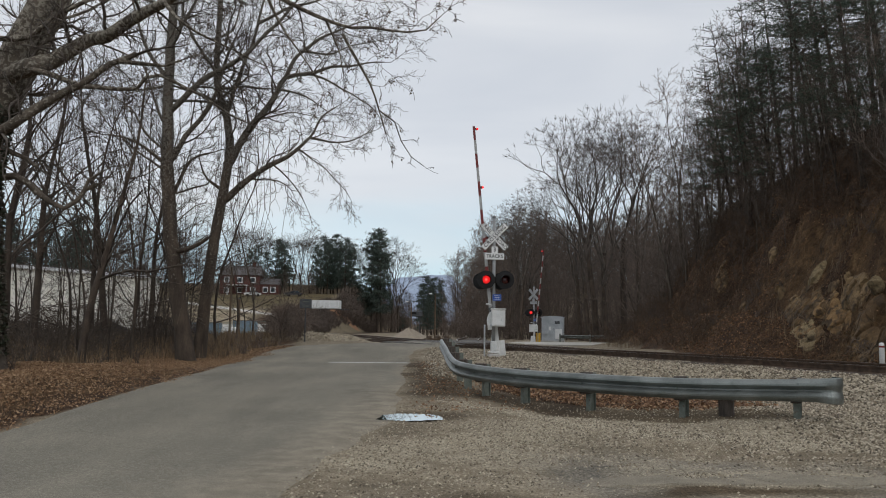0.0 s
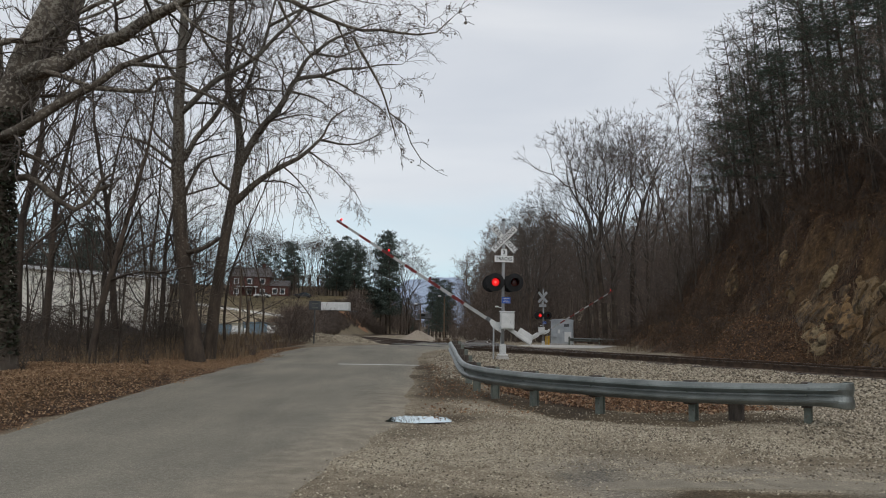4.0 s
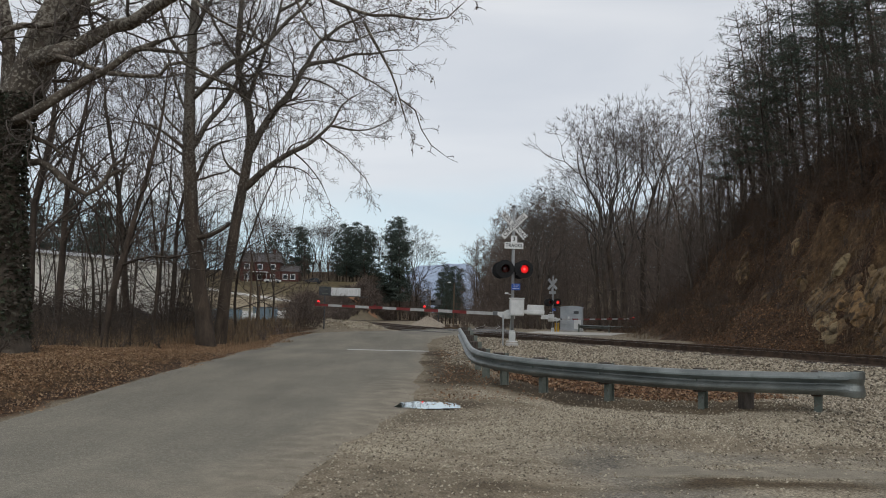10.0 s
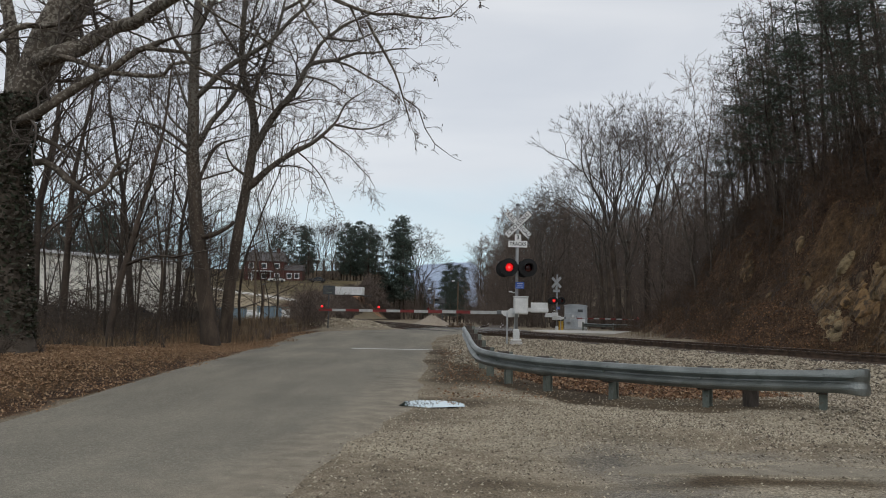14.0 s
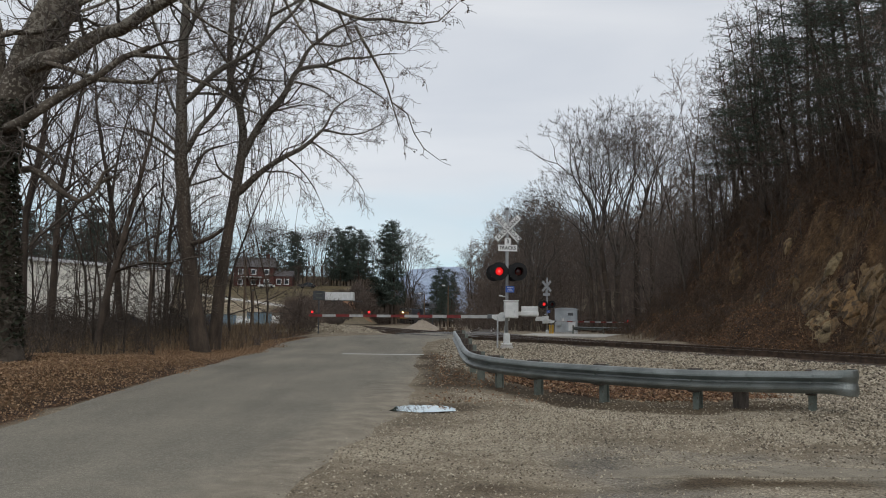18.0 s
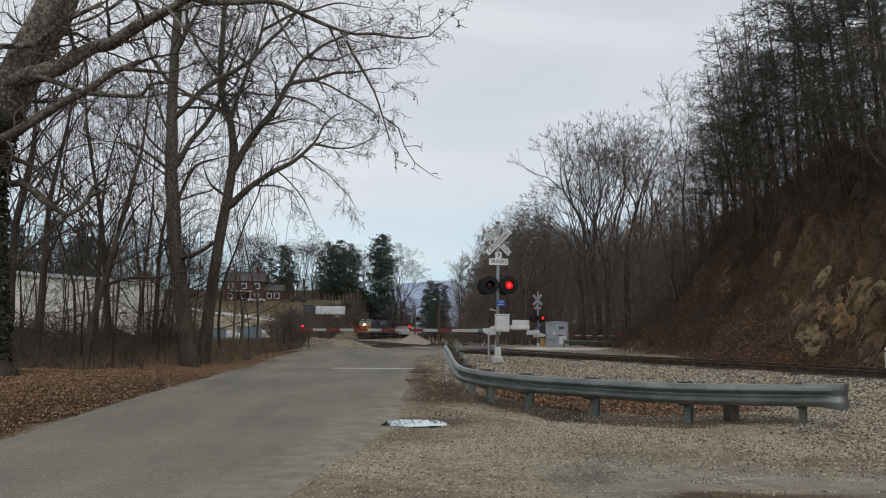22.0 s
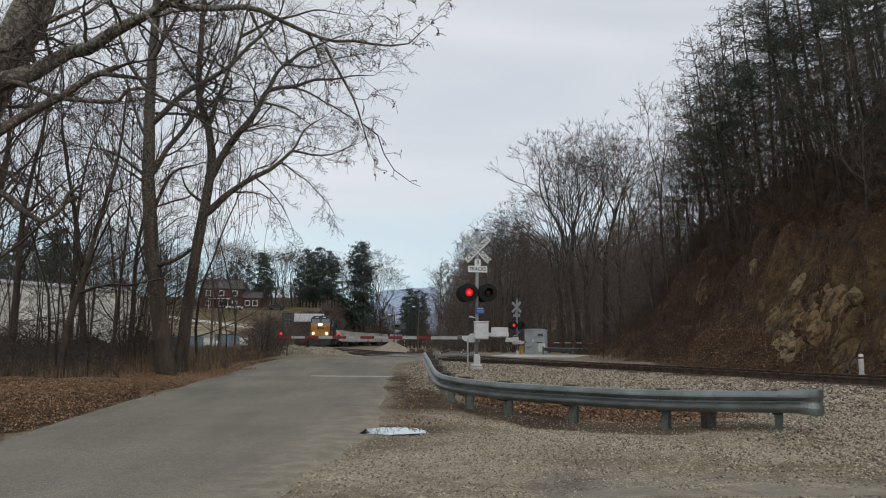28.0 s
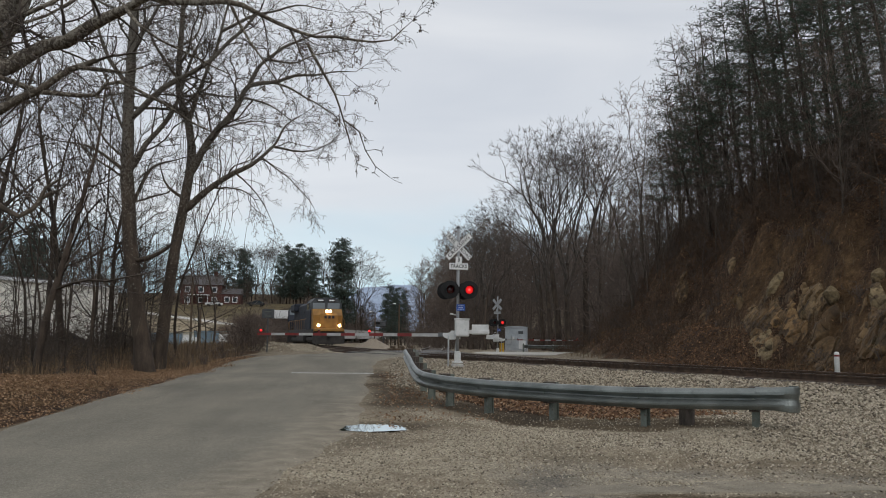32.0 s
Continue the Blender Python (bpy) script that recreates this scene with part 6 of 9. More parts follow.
# height of the tree line by bearing, as seen from the road
def vase_tree_meshes(seed, h, r, fork=0.30, stems=5, twigs=TWIG_GREY, bark=BARK_GREY):
    """A tall bare tree that divides again and again into rising stems, its crown a dome of fine twigs."""
    rng = random.Random(seed)
    trunk, segs = [], []
    ratio = (0.19, 0.145, 0.115, 0.09, 0.065, 0.045)

    def stem(p, d, rad, level):
        ln = h * ratio[level] * rng.uniform(0.8, 1.25)
        m = (4, 3, 3, 2, 2, 2)[level]
        for k in range(m):
            q = p + d * (ln / m)
            nr = rad * (0.93 if level < 3 else 0.85)
            segs.append((tuple(p), tuple(q), rad, nr))
            if level > 0 and rng.random() < (0.18 if level < 3 else 0.34):
                o = d.orthogonal().normalized()
                o.rotate(Matrix.Rotation(rng.uniform(0, 6.28), 3, d))
                e = p
                w = (d * 0.6 + o * 0.8).normalized()
                for _ in range(3):
                    f = e + w * (h * 0.016 * rng.uniform(0.6, 1.4))
                    segs.append((tuple(e), tuple(f), min(0.02, nr * 0.4), 0.010))
                    w = (w + Vector((rng.gauss(0, .3), rng.gauss(0, .3), 0.12 + rng.gauss(0, .2)))).normalized()
                    e = f
            p, rad = q, nr
            d = (d + Vector((rng.gauss(0, .15), rng.gauss(0, .15), 0.06 + rng.gauss(0, .06)))).normalized()
        if level == 5:
            for _ in range(7):
                w = (d + Vector((rng.gauss(0, .5), rng.gauss(0, .45), rng.gauss(0.1, .3)))).normalized()
                segs.append((tuple(p), tuple(p + w * (h * 0.028 * rng.uniform(0.5, 1.3))), 0.011, 0.007))
            return
        turn = rng.uniform(0, 6.28)
        n = 3 if rng.random() < (0.45 if level < 2 else 0.22) else 2
        for k in range(n):
            o = d.orthogonal().normalized()
            o.rotate(Matrix.Rotation(turn + 6.28 * k / n + rng.gauss(0, .3), 3, d))
            b = math.radians(rng.uniform(*((8, 24), (10, 30), (14, 38), (18, 46), (20, 50))[level]))
            stem(p, (d * math.cos(b) + o * math.sin(b)).normalized(), rad * (0.78 if n == 2 else 0.66), level + 1)

    p, d = Vector((0, 0, -0.4)), Vector((rng.gauss(0, .03), rng.gauss(0, .03), 1)).normalized()
    for k in range(7):
        q = p + d * (h * (fork + 0.06) / 7)
        trunk.append((tuple(p), tuple(q), r * (1.3 if k == 0 else 1) * (1 - 0.05 * k), r * (1 - 0.05 * (k + 1))))
        if k in (2, 4):
            a = rng.uniform(0, 6.28)
            stem(q, Vector((math.cos(a) * 0.75, math.sin(a) * 0.75, 0.66)), r * 0.25, 2)
        p = q
        d = (d + Vector((rng.gauss(0, .03), rng.gauss(0, .03), 0))).normalized()
    turn = rng.uniform(0, 6.28)
    for k in range(stems):
        a = turn + 6.28 * k / stems + rng.gauss(0, .25)
        b = math.radians(rng.uniform(5, 26))
        stem(p - d * rng.uniform(0, h * 0.16), Vector((math.cos(a) * math.sin(b), math.sin(a) * math.sin(b), math.cos(b))), r * rng.uniform(0.52, 0.70), 0)
    segs = [(a, b, max(0.8 * c, 0.009), max(0.8 * e, 0.007)) for a, b, c, e in segs]
    return line_mesh("trunk", trunk, 8, bark), tube_mesh("crown", segs, 4, twigs)


VASE_DARK = [vase_tree_meshes(720 + k, 22, 0.26, 0.24, 4, TWIG, BARK) for k in range(2)]
VASE = [vase_tree_meshes(700 + k, 22, 0.35, 0.38 + 0.04 * (k % 3), 3 + k % 2, TWIG_GREY, BARK) for k in range(5)]

TREE_BEARING = [-0.017, 0.011, 0.024, 0.066, 0.087, 0.116, 0.137, 0.155, 0.188, 0.224, 0.26, 0.283, 0.298, 0.313, 0.351, 0.374, 0.398, 0.429, 0.476, 0.667]
TREE_RISE = [0.086, 0.097, 0.115, 0.126, 0.164, 0.192, 0.228, 0.238, 0.269, 0.267, 0.249, 0.254, 0.297, 0.325, 0.341, 0.383, 0.411, 0.445, 0.493, 0.582]

# the same for the lower growth below the tall crowns
LOW_RISE = [0.070, 0.086, 0.095, 0.112, 0.150, 0.175, 0.160, 0.140, 0.132, 0.135, 0.150, 0.175, 0.205, 0.24, 0.29, 0.34, 0.37, 0.40, 0.45, 0.53]


def wood_row(meshes, name, label, group, spots, capped=None):
    for x, y, size in spots:
        me = rng_w.choice(meshes)
        if capped:
            room = 1.5 + y * float(np.interp(x / y, TREE_BEARING, capped)) - gz(x, y)
            size = min(size, rng_w.uniform(0.84, 1.0) * room / top_of(me))
            if size < 0.12:
                continue
        place_tree(name, me, x, y, size, rng_w.uniform(0, 360), label, group, None, rng_w.uniform(-2, 2))


def scatter(n, x0, x1, y0, y1, lo, hi, seed, keep=lambda x, y: True, gap=1.2):
    r = random.Random(seed)
    out = []
    tries = 0
    while len(out) < n and tries < n * 40:
        tries += 1
        x, y = r.uniform(x0, x1), r.uniform(y0, y1)
        if keep(x, y) and all((x - a) ** 2 + (y - b) ** 2 > gap * gap for a, b, _ in out):
            out.append((x, y, r.uniform(lo, hi)))
    return out


# roadside wood beyond the leaf bank
wood_row(WOODS, "woodland_tree", "bare grey woodland tree beyond the leaf bank", "roadside wood", [(-12.6, 33, .80), (-11.3, 27.5, .70), (-14.8, 29, .85), (-17, 36, .95), (-20, 30, .8), (-13.6, 41, .75), (-23, 40, 1.0), (-11.0, 37.5, .6), (-27, 34, .95), (-18.5, 46, .9), (-25.5, 50, 1), (-31, 44, 1)])
wood_row(THIN, "sapling", "thin bare sapling in the roadside wood", "roadside wood", scatter(46, -28, -9.4, 24, 54, .45, 1.0, 3, lambda x, y: x > -0.55 * y - 4) + scatter(12, -17, -10, 32, 50, .35, .8, 4, lambda x, y: -0.35 * y < x < -0.285 * y, 0.7))
# tall domed trees across the crossing: place, shape, height and lean of each
for k, (b, y, rise, top, turn) in enumerate([(0.196, 92, 0.190, 0.176, 20), (0.205, 88, 0.236, 0.192, 140), (0.216, 91, 0.266, 0.209, 250), (0.226, 89, 0.274, 0.224, 75), (0.249, 92, 0.266, 0.256, 310), (0.268, 88, 0.255, 0.274, 190)]):
    me = VASE[k % 5]
    x = b * y
    tall = 1.5 + y * rise - gz(x, y)
    lean = math.degrees(math.atan2((top - b) * y, tall))
    tree_thing("crossing_tree", me, pose(x, y, gz(x, y) - 0.1, 0, 0.8 * lean) @ pose(0, 0, 0, 0, 0, turn) @ Matrix.Scale(tall / top_of(me), 4), "tall bare tree with a domed crown beyond the crossing", "trees beyond the crossing")
wood_row(RUDDY, "thicket_tree", "bare brown thicket tree beyond the crossing", "trees beyond the crossing", scatter(46, 2, 40, 92, 128, .55, .95, 5, lambda x, y: x > 0.045 * y + 2.0 and (x - road_mid(y) < -6 or y > 96), 1.7), LOW_RISE)
wood_row(VASE, "thicket_tree", "slender bare tree beside the crossing", "trees beyond the crossing", [(10.6, 99, .6), (11.4, 94, .7), (12.6, 103, .75), (14.2, 106, .7)], TREE_RISE)
wood_row(FAR, "thicket_tree", "distant bare brown tree beside the line", "far trees", scatter(100, -2, 75, 116, 200, .8, 1.5, 6, lambda x, y: x > 4.0 + 0.021 * y and x < 0.42 * y, 2.6), LOW_RISE)
wood_row(FAR, "thicket_tree", "distant bare brown tree beside the line", "far trees", scatter(40, 2, 24, 106, 150, .5, 1.2, 66, lambda x, y: 2.6 + 0.022 * y < x < 0.15 * y and (x - road_mid(y) < -6 or y > 100), 1.6), LOW_RISE)
wood_row(FAR, "thicket_tree", "distant bare brown tree in the far wood", "far trees", scatter(150, 10, 75, 135, 215, 1.0, 1.7, 67, lambda x, y: 0.07 * y < x < 0.34 * y, 2.4), LOW_RISE)
wood_row(RUDDY, "hill_tree", "bare brown tree at the foot of the wooded hill", "hill trees", [(17.6, 57, 1.3), (19.2, 59, 1.3), (18.6, 52, 1.2), (21.8, 58, 1.3), (20.8, 64, 1.3), (23.5, 62, 1.3), (19.6, 48, 1.0)], TREE_RISE)
# small dark trees standing on the upper slope
wood_row(DUSKY, "hill_tree", "small dark bare tree on the upper slope", "hill trees", scatter(14, 16, 30, 23, 40, .22, .38, 24, lambda x, y: 3.2 < x - float(hill_foot(y)) < 7, 1.1), TREE_RISE)
wood_row(THIN, "hill_sapling", "thin bare sapling on the upper slope", "hill trees", scatter(40, 16, 30, 23, 50, .3, .6, 25, lambda x, y: 3.2 < x - float(hill_foot(y)) < 10, 0.9), TREE_RISE)
wood_row(DUSKY, "hill_tree", "small dark bare tree on the shoulder of the hill", "hill trees", scatter(6, 15, 27, 38, 60, .28, .5, 26, lambda x, y: 1.5 < x - float(hill_foot(y)) < 6.5, 1.3), TREE_RISE)
wood_row(RUDDY, "hill_sapling", "slim bare brown sapling on the shoulder of the hill", "hill trees", scatter(22, 15, 27, 34, 62, .2, .42, 27, lambda x, y: 1.5 < x - float(hill_foot(y)) < 6.5, 0.9), TREE_RISE)
# saplings and brush trees on the wooded hill
wood_row(RUDDY, "hill_tree", "bare brown tree on the wooded hill", "hill trees", scatter(14, 16, 46, 24, 60, .4, .75, 8, lambda x, y: x - float(hill_foot(y)) > 4.0, 1.8) + scatter(24, 15.5, 32, 50, 78, .8, 1.15, 18, lambda x, y: x - float(hill_foot(y)) > 0.8 and x < 0.50 * y, 1.6) + scatter(14, 15.5, 30, 22, 52, .35, .55, 19, lambda x, y: 2.5 < x - float(hill_foot(y)) < 8, 1.6) + scatter(34, 14, 30, 19, 70, .14, .28, 20, lambda x, y: 1.4 + 1.5 * (18 < y < 36) < x - float(hill_foot(y)) < 6, 0.9), LOW_RISE)
wood_row(THIN, "hill_sapling", "thin bare sapling on the wooded hill", "hill trees", scatter(46, 15, 36, 26, 70, .5, 1.0, 9, lambda x, y: x - float(hill_foot(y)) > 3.5, 1.2), LOW_RISE)
for b, y, h in [(-0.222, 206, 11), (-0.205, 204, 9), (-0.243, 202, 10)]:
    me = VASE_DARK[0]
    place_tree("yard_tree", me, b * y, y, h / top_of(me), 77 * y, "slender bare tree in front of the brick house", "far trees")
# behind the field and house
wood_row(FAR, "far_tree", "distant bare tree on the grassy rise", "far trees", scatter(14, -80, -52, 228, 256, .95, 1.35, 10, lambda x, y: True, 3.0))
for b, rise in [(-0.2206, 0.121), (-0.2072, 0.1247), (-0.1966, 0.1145), (-0.184, 0.107), (-0.159, 0.1117), (-0.1489, 0.1154), (-0.1387, 0.119), (-0.128, 0.104), (-0.0765, 0.1062), (-0.069, 0.098), (-0.037, 0.1069), (-0.0298, 0.093), (-0.109, 0.106)]:
    y = rng_w.uniform(236, 246)
    me = rng_w.choice(VASE_DARK)
    place_tree("far_tree", me, b * y, y, (1.5 + y * rise - gz(b * y, y)) / top_of(me), rng_w.uniform(0, 360), "distant bare tree with a rounded crown on the rise", "far trees")
wood_row(FAR, "far_tree", "low bare scrub tree on the grassy rise", "far trees", scatter(120, -60, -8, 226, 250, .3, .62, 110, lambda x, y: True, 2.0))
wood_row(FAR, "far_tree", "low bare scrub tree beside the line", "far trees", scatter(26, -15, -3, 264, 292, .6, .95, 112, lambda x, y: -0.050 * y < x < -0.016 * y, 1.6) + scatter(50, -10, 12, 130, 240, .14, .3, 111, lambda x, y: abs(x - float(track_x(y))) > 6 and -0.012 < x / y < 0.05, 2.5))
wood_row(DUSKY, "far_tree", "dark bare tree at the end of the cutting", "far trees", [(-12.4, 268, .85), (-10.6, 276, .95), (-9.0, 272, .95), (-7.4, 280, 1.0), (-5.8, 274, .85), (-4.6, 284, .8), (-13.6, 280, .95)])
wood_row(FAR, "far_tree", "distant bare tree behind the white building", "far trees", scatter(80, -110, -40, 118, 200, 1.0, 1.5, 12, lambda x, y: x < -0.30 * y - 6, 3.2))
wood_row(FAR, "far_tree", "distant bare tree at the edge of the cutting", "far trees", [(-14, 252, .7), (-16, 247, .7), (-13, 262, .7), (-18, 243, .8), (-15, 258, .8), (-11, 268, .7), (-9, 275, .7), (-42, 226, .6), (-52, 215, .55), (-57, 222, .7), (-38, 224, .5), (-64, 226, 1.0), (-61, 238, 1.1), (-70, 232, 1.0)])


wood_row(FAR, "far_tree", "distant bare tree closing the valley behind the line", "far trees", scatter(46, -18, 9, 308, 345, .62, .82, 113, lambda x, y: -0.052 * y < x < 0.026 * y, 1.5))
# ---- conifers
def pine_meshes(seed, h, r, first=0.45, dense=1.0, needle=NEEDLE, width=1.0, whorl=0.55, clump=0.16, leaf=0.085, per=16, slim=0.2, skip=0.0, flat=0.4):
    rng = random.Random(seed)
    nr = np.random.RandomState(seed)
    trunk, twigs, centres = [], [], []
    p, d = Vector((0, 0, -0.3)), Vector((rng.gauss(0, .02), rng.gauss(0, .02), 1)).normalized()
    n = int(h / whorl)
    for k in range(n):
        q = p + d * whorl
        trunk.append((tuple(p), tuple(q), r * (1 - 0.93 * k / n), r * (1 - 0.93 * (k + 1) / n)))
        t = k / n
        if 0.15 < t < first and rng.random() < 0.5:
            a = rng.uniform(0, 6.28)
            e = q + Vector((math.cos(a), math.sin(a), rng.uniform(-0.3, 0.2))) * rng.uniform(0.5, 1.8)
            twigs.append((tuple(q), tuple(e), 0.022, 0.008))
        if t > first and rng.random() > skip:
            for _ in range(rng.choice((2, 3, 3, 4))):
                a = rng.uniform(0, 2 * math.pi)
                f = (t - first) / (1 - first)
                ln = width * h * (0.24 * (1 - f) ** 0.8 + 0.03) * rng.uniform(0.55, 1.15)
                b = Vector((math.cos(a), math.sin(a), rng.uniform(-0.05, 0.35) + 0.3 * f)).normalized()
                s = p.copy()
                m = max(3, int(ln / 0.45))
                for j in range(m):
                    e = s + b * (ln / m)
                    twigs.append((tuple(s), tuple(e), 0.035 * (1 - j / m) + 0.012, 0.035 * (1 - (j + 1) / m) + 0.010))
                    if j >= m * 0.35:
                        for _ in range(int(2 * dense + rng.random())):
                            o = Vector((rng.gauss(0, .30), rng.gauss(0, .30), rng.gauss(0.06, .12)))
                            centres.append(tuple(e + o))
                            twigs.append((tuple(s), tuple(e + o), 0.012, 0.006))
                    b = (b + Vector((rng.gauss(0, .12), rng.gauss(0, .12), rng.gauss(0.02, .08)))).normalized()
                    s = e
        p = q
        d = (d + Vector((rng.gauss(0, .012), rng.gauss(0, .012), 0.02))).normalized()
    c = np.repeat(np.array(centres), per, 0)
    c = c + nr.randn(len(c), 3) * np.array([clump, clump, clump * flat])
    bm = bmesh.new()
    bm.from_mesh(tube_mesh("crown", twigs, 3, TWIG))
    split = len(bm.faces)
    bm.from_mesh(leaf_cloud("crown", c, leaf, needle, nr, 0.2, 0.5, slim))
    bm.faces.ensure_lookup_table()
    for f in bm.faces[split:]:
        f.material_index = 1
    crown = bpy.data.meshes.new("crown")
    bm.to_mesh(crown)
    bm.free()
    crown.materials.append(TWIG)
    crown.materials.append(needle)
    return line_mesh("trunk", trunk, 8, BARK), crown


def pine_thing(name, meshes, x, y, size, turn, label, group):
    t = thing(name, pose(x, y, gz(x, y) - 0.1, 0, 0, turn) @ Matrix.Scale(size, 4), label, "tree", group)
    for nm, me in zip(("trunk", "crown"), meshes):
        part(nm, me, None, t)


PINES = [pine_meshes(500 + k, 17, 0.17, 0.26 + 0.06 * (k % 3), 1.5, NEEDLE, 0.95, 0.66, 0.30, 0.11, 10, 0.17, 0.36, 0.3) for k in range(5)]
FIRS = [pine_meshes(600 + k, 16, 0.18, 0.10 + 0.06 * k, 1.0, SPRUCE, 0.58, 0.62, 0.40, 0.16, 28, 0.34) for k in range(4)]
# pines leaning out from the hill's edge: bearing, distance, share of the skyline's height
for b, y, share in [(0.362, 60, .84), (0.380, 62, .92), (0.394, 53, .90), (0.402, 58, 1.0), (0.412, 46, .85), (0.418, 50, .95), (0.430, 56, 1.0), (0.444, 47, .92), (0.457, 52, 1.0), (0.462, 41, .80), (0.472, 44, 1.0), (0.487, 49, 1.08), (0.503, 41, .95), (0.512, 37, .80), (0.518, 46, 1.1), (0.535, 39, 1.05), (0.548, 34.5, .85), (0.555, 43, 1.15), (0.575, 37, 1.1), (0.590, 33, .95), (0.598, 41, 1.2), (0.618, 35, 1.1), (0.628, 31.5, .9), (0.640, 39, 1.2), (0.665, 34, 1.2), (0.69, 31, 1.0), (0.49, 37.5, .72), (0.525, 34, .72), (0.56, 31.5, .75), (0.60, 29.5, .78), (0.635, 28.5, .8), (0.675, 27.5, .85)]:
    me = rng_w.choice(PINES)
    x = b * y
    tall = share * (1.5 + y * float(np.interp(b - 0.02, TREE_BEARING, TREE_RISE))) - gz(x, y)
    t = thing("pine_tree", pose(x, y, gz(x, y) - 0.1, rng_w.uniform(-3, 3), -rng_w.uniform(4, 10)) @ pose(0, 0, 0, 0, 0, rng_w.uniform(0, 360)) @ Matrix.Scale(tall / top_of(me), 4), "tall dark green pine leaning from the wooded hill", "tree", "hill pines")
    for nm, mesh in zip(("trunk", "crown"), me):
        part(nm, mesh, None, t)
# conifers on the rise behind the field: bearing and top as seen from the road
for b, rise in [(-0.2127, 0.0934), (-0.2014, 0.0971), (-0.1792, 0.1044), (-0.172, 0.096), (-0.1689, 0.1011), (-0.1299, 0.0983), (-0.1255, 0.092), (-0.1213, 0.1089), (-0.117, 0.099), (-0.113, 0.1055), (-0.1042, 0.1113), (-0.100, 0.103), (-0.0951, 0.1072), (-0.0905, 0.100), (-0.0866, 0.099), (-0.0621, 0.1134), (-0.0553, 0.1185), (-0.0500, 0.108), (-0.110, 0.095), (-0.104, 0.092), (-0.163, 0.085), (-0.190, 0.088)]:
    y = rng_w.uniform(226, 236)
    me = rng_w.choice(FIRS)
    pine_thing("conifer_tree", me, b * y, y, (1.5 + y * rise - gz(b * y, y)) / top_of(me), rng_w.uniform(0, 360), "distant dark conifer on the grassy rise", "far conifers")
for b, rise in [(0.0064, 0.0612), (0.018, 0.0595), (0.012, 0.050), (0.0235, 0.056), (-0.002, 0.044), (0.001, 0.052)]:
    y = rng_w.uniform(160, 176)
    me = rng_w.choice(FIRS)
    pine_thing("conifer_tree", me, b * y, y, (1.5 + y * rise - gz(b * y, y)) / top_of(me), rng_w.uniform(0, 360), "dark conifer beside the line", "far conifers")
for x, y, s in [(0.9, 132, .42), (1.8, 165, .66), (3.0, 150, .5), (2.6, 172, .6), (-7.6, 278, .85)]:
    pine_thing("conifer_tree", rng_w.choice(FIRS), x, y, s, rng_w.uniform(0, 360), "small dark conifer beside the line", "far conifers")
for x, y, s in scatter(20, -95, -48, 116, 150, .8, 1.25, 15, lambda x, y: x < -0.36 * y - 4, 4.4):
    pine_thing("conifer_tree", rng_w.choice(FIRS), x, y, s, rng_w.uniform(0, 360), "dark conifer behind the roadside wood", "far conifers")


# ------------------------------------------------------------------ mountain and far ridges
def build_mountain():
    # pale blue base colour stands in for the air's haze over distant woods
    m = surface("haze_painted_mountain", (0.25, 0.31, 0.42), (0.30, 0.36, 0.46), 0.004, 1.0, bump=0, fine=0.05)
    for name, y, h, seed, x0, x1 in (("far_mountain", 3000, 186, 3, -1500, 1500), ("far_ridge", 1500, 22, 5, -1500, 1500)):
        xs = np.linspace(x0, x1, 160)
        prof = h * np.maximum.reduce([0.97 * np.exp(-((xs + 45) / 130) ** 4), 1.0 * np.exp(-((xs - 55) / 120) ** 4), 0.86 * np.exp(-((xs + 20) / 300) ** 2), 0.62 * np.exp(-((xs + 300) / 300) ** 2), 0.55 * np.exp(-((xs - 600) / 400) ** 2)]) if seed == 3 else h * (0.7 + 0.3 * lump(xs, xs * 0, 160, 4))
        prof = prof + (6 if seed == 3 else 4) * lump(xs, xs * 0, 45, seed)
        rows = []
        for k in range(9):
            f = k / 8
            rows.append(np.stack([xs, np.full_like(xs, y - (1 - f) * h * 2.2), -12 + (prof + 12) * f ** 0.8 + 4 * lump(xs, xs * 0 + k * 50, 30, 9) * (0 < k < 8)], -1))
        V = np.concatenate(rows)
        n = len(xs)
        j, i = np.meshgrid(np.arange(8), np.arange(n - 1), indexing="ij")
        k = (j * n + i).ravel()
        tagged(new(name, array_mesh(name, V, np.stack([k, k + 1, k + n + 1, k + n], -1), m, True)), "wooded mountain on the horizon, coloured blue for haze", "mountain", kind="structure")


build_mountain()


# ------------------------------------------------------------------ buildings and things across the line
WALLPANEL = surface("white_metal_cladding", (0.74, 0.72, 0.65), (0.84, 0.82, 0.75), 0.6, 0.6, bump=0.05, stretch=(1, 1, 0.2), vary=0.05)
ROOFTRIM = surface("pale_roof_trim", (0.62, 0.63, 0.64), (0.75, 0.76, 0.77), 1.0, 0.6, bump=0.02)
BRICK = surface("red_brick", (0.06, 0.023, 0.018), (0.105, 0.037, 0.028), 3, 0.9, bump=0.2, fine=20)
SHINGLE = surface("grey_shingles", (0.07, 0.065, 0.065), (0.13, 0.12, 0.12), 2, 0.9, bump=0.2)
PANE = glass("dark_window_glass", (0.03, 0.035, 0.04), 0.05)
GREYMETAL = surface("dark_grey_metal", (0.05, 0.055, 0.06), (0.10, 0.105, 0.11), 3, 0.6, 0.3, bump=0.05)
POLE = surface("weathered_pole_wood", (0.075, 0.05, 0.032), (0.14, 0.098, 0.062), 4, 0.9, bump=0.3, stretch=(4, 4, 0.5))
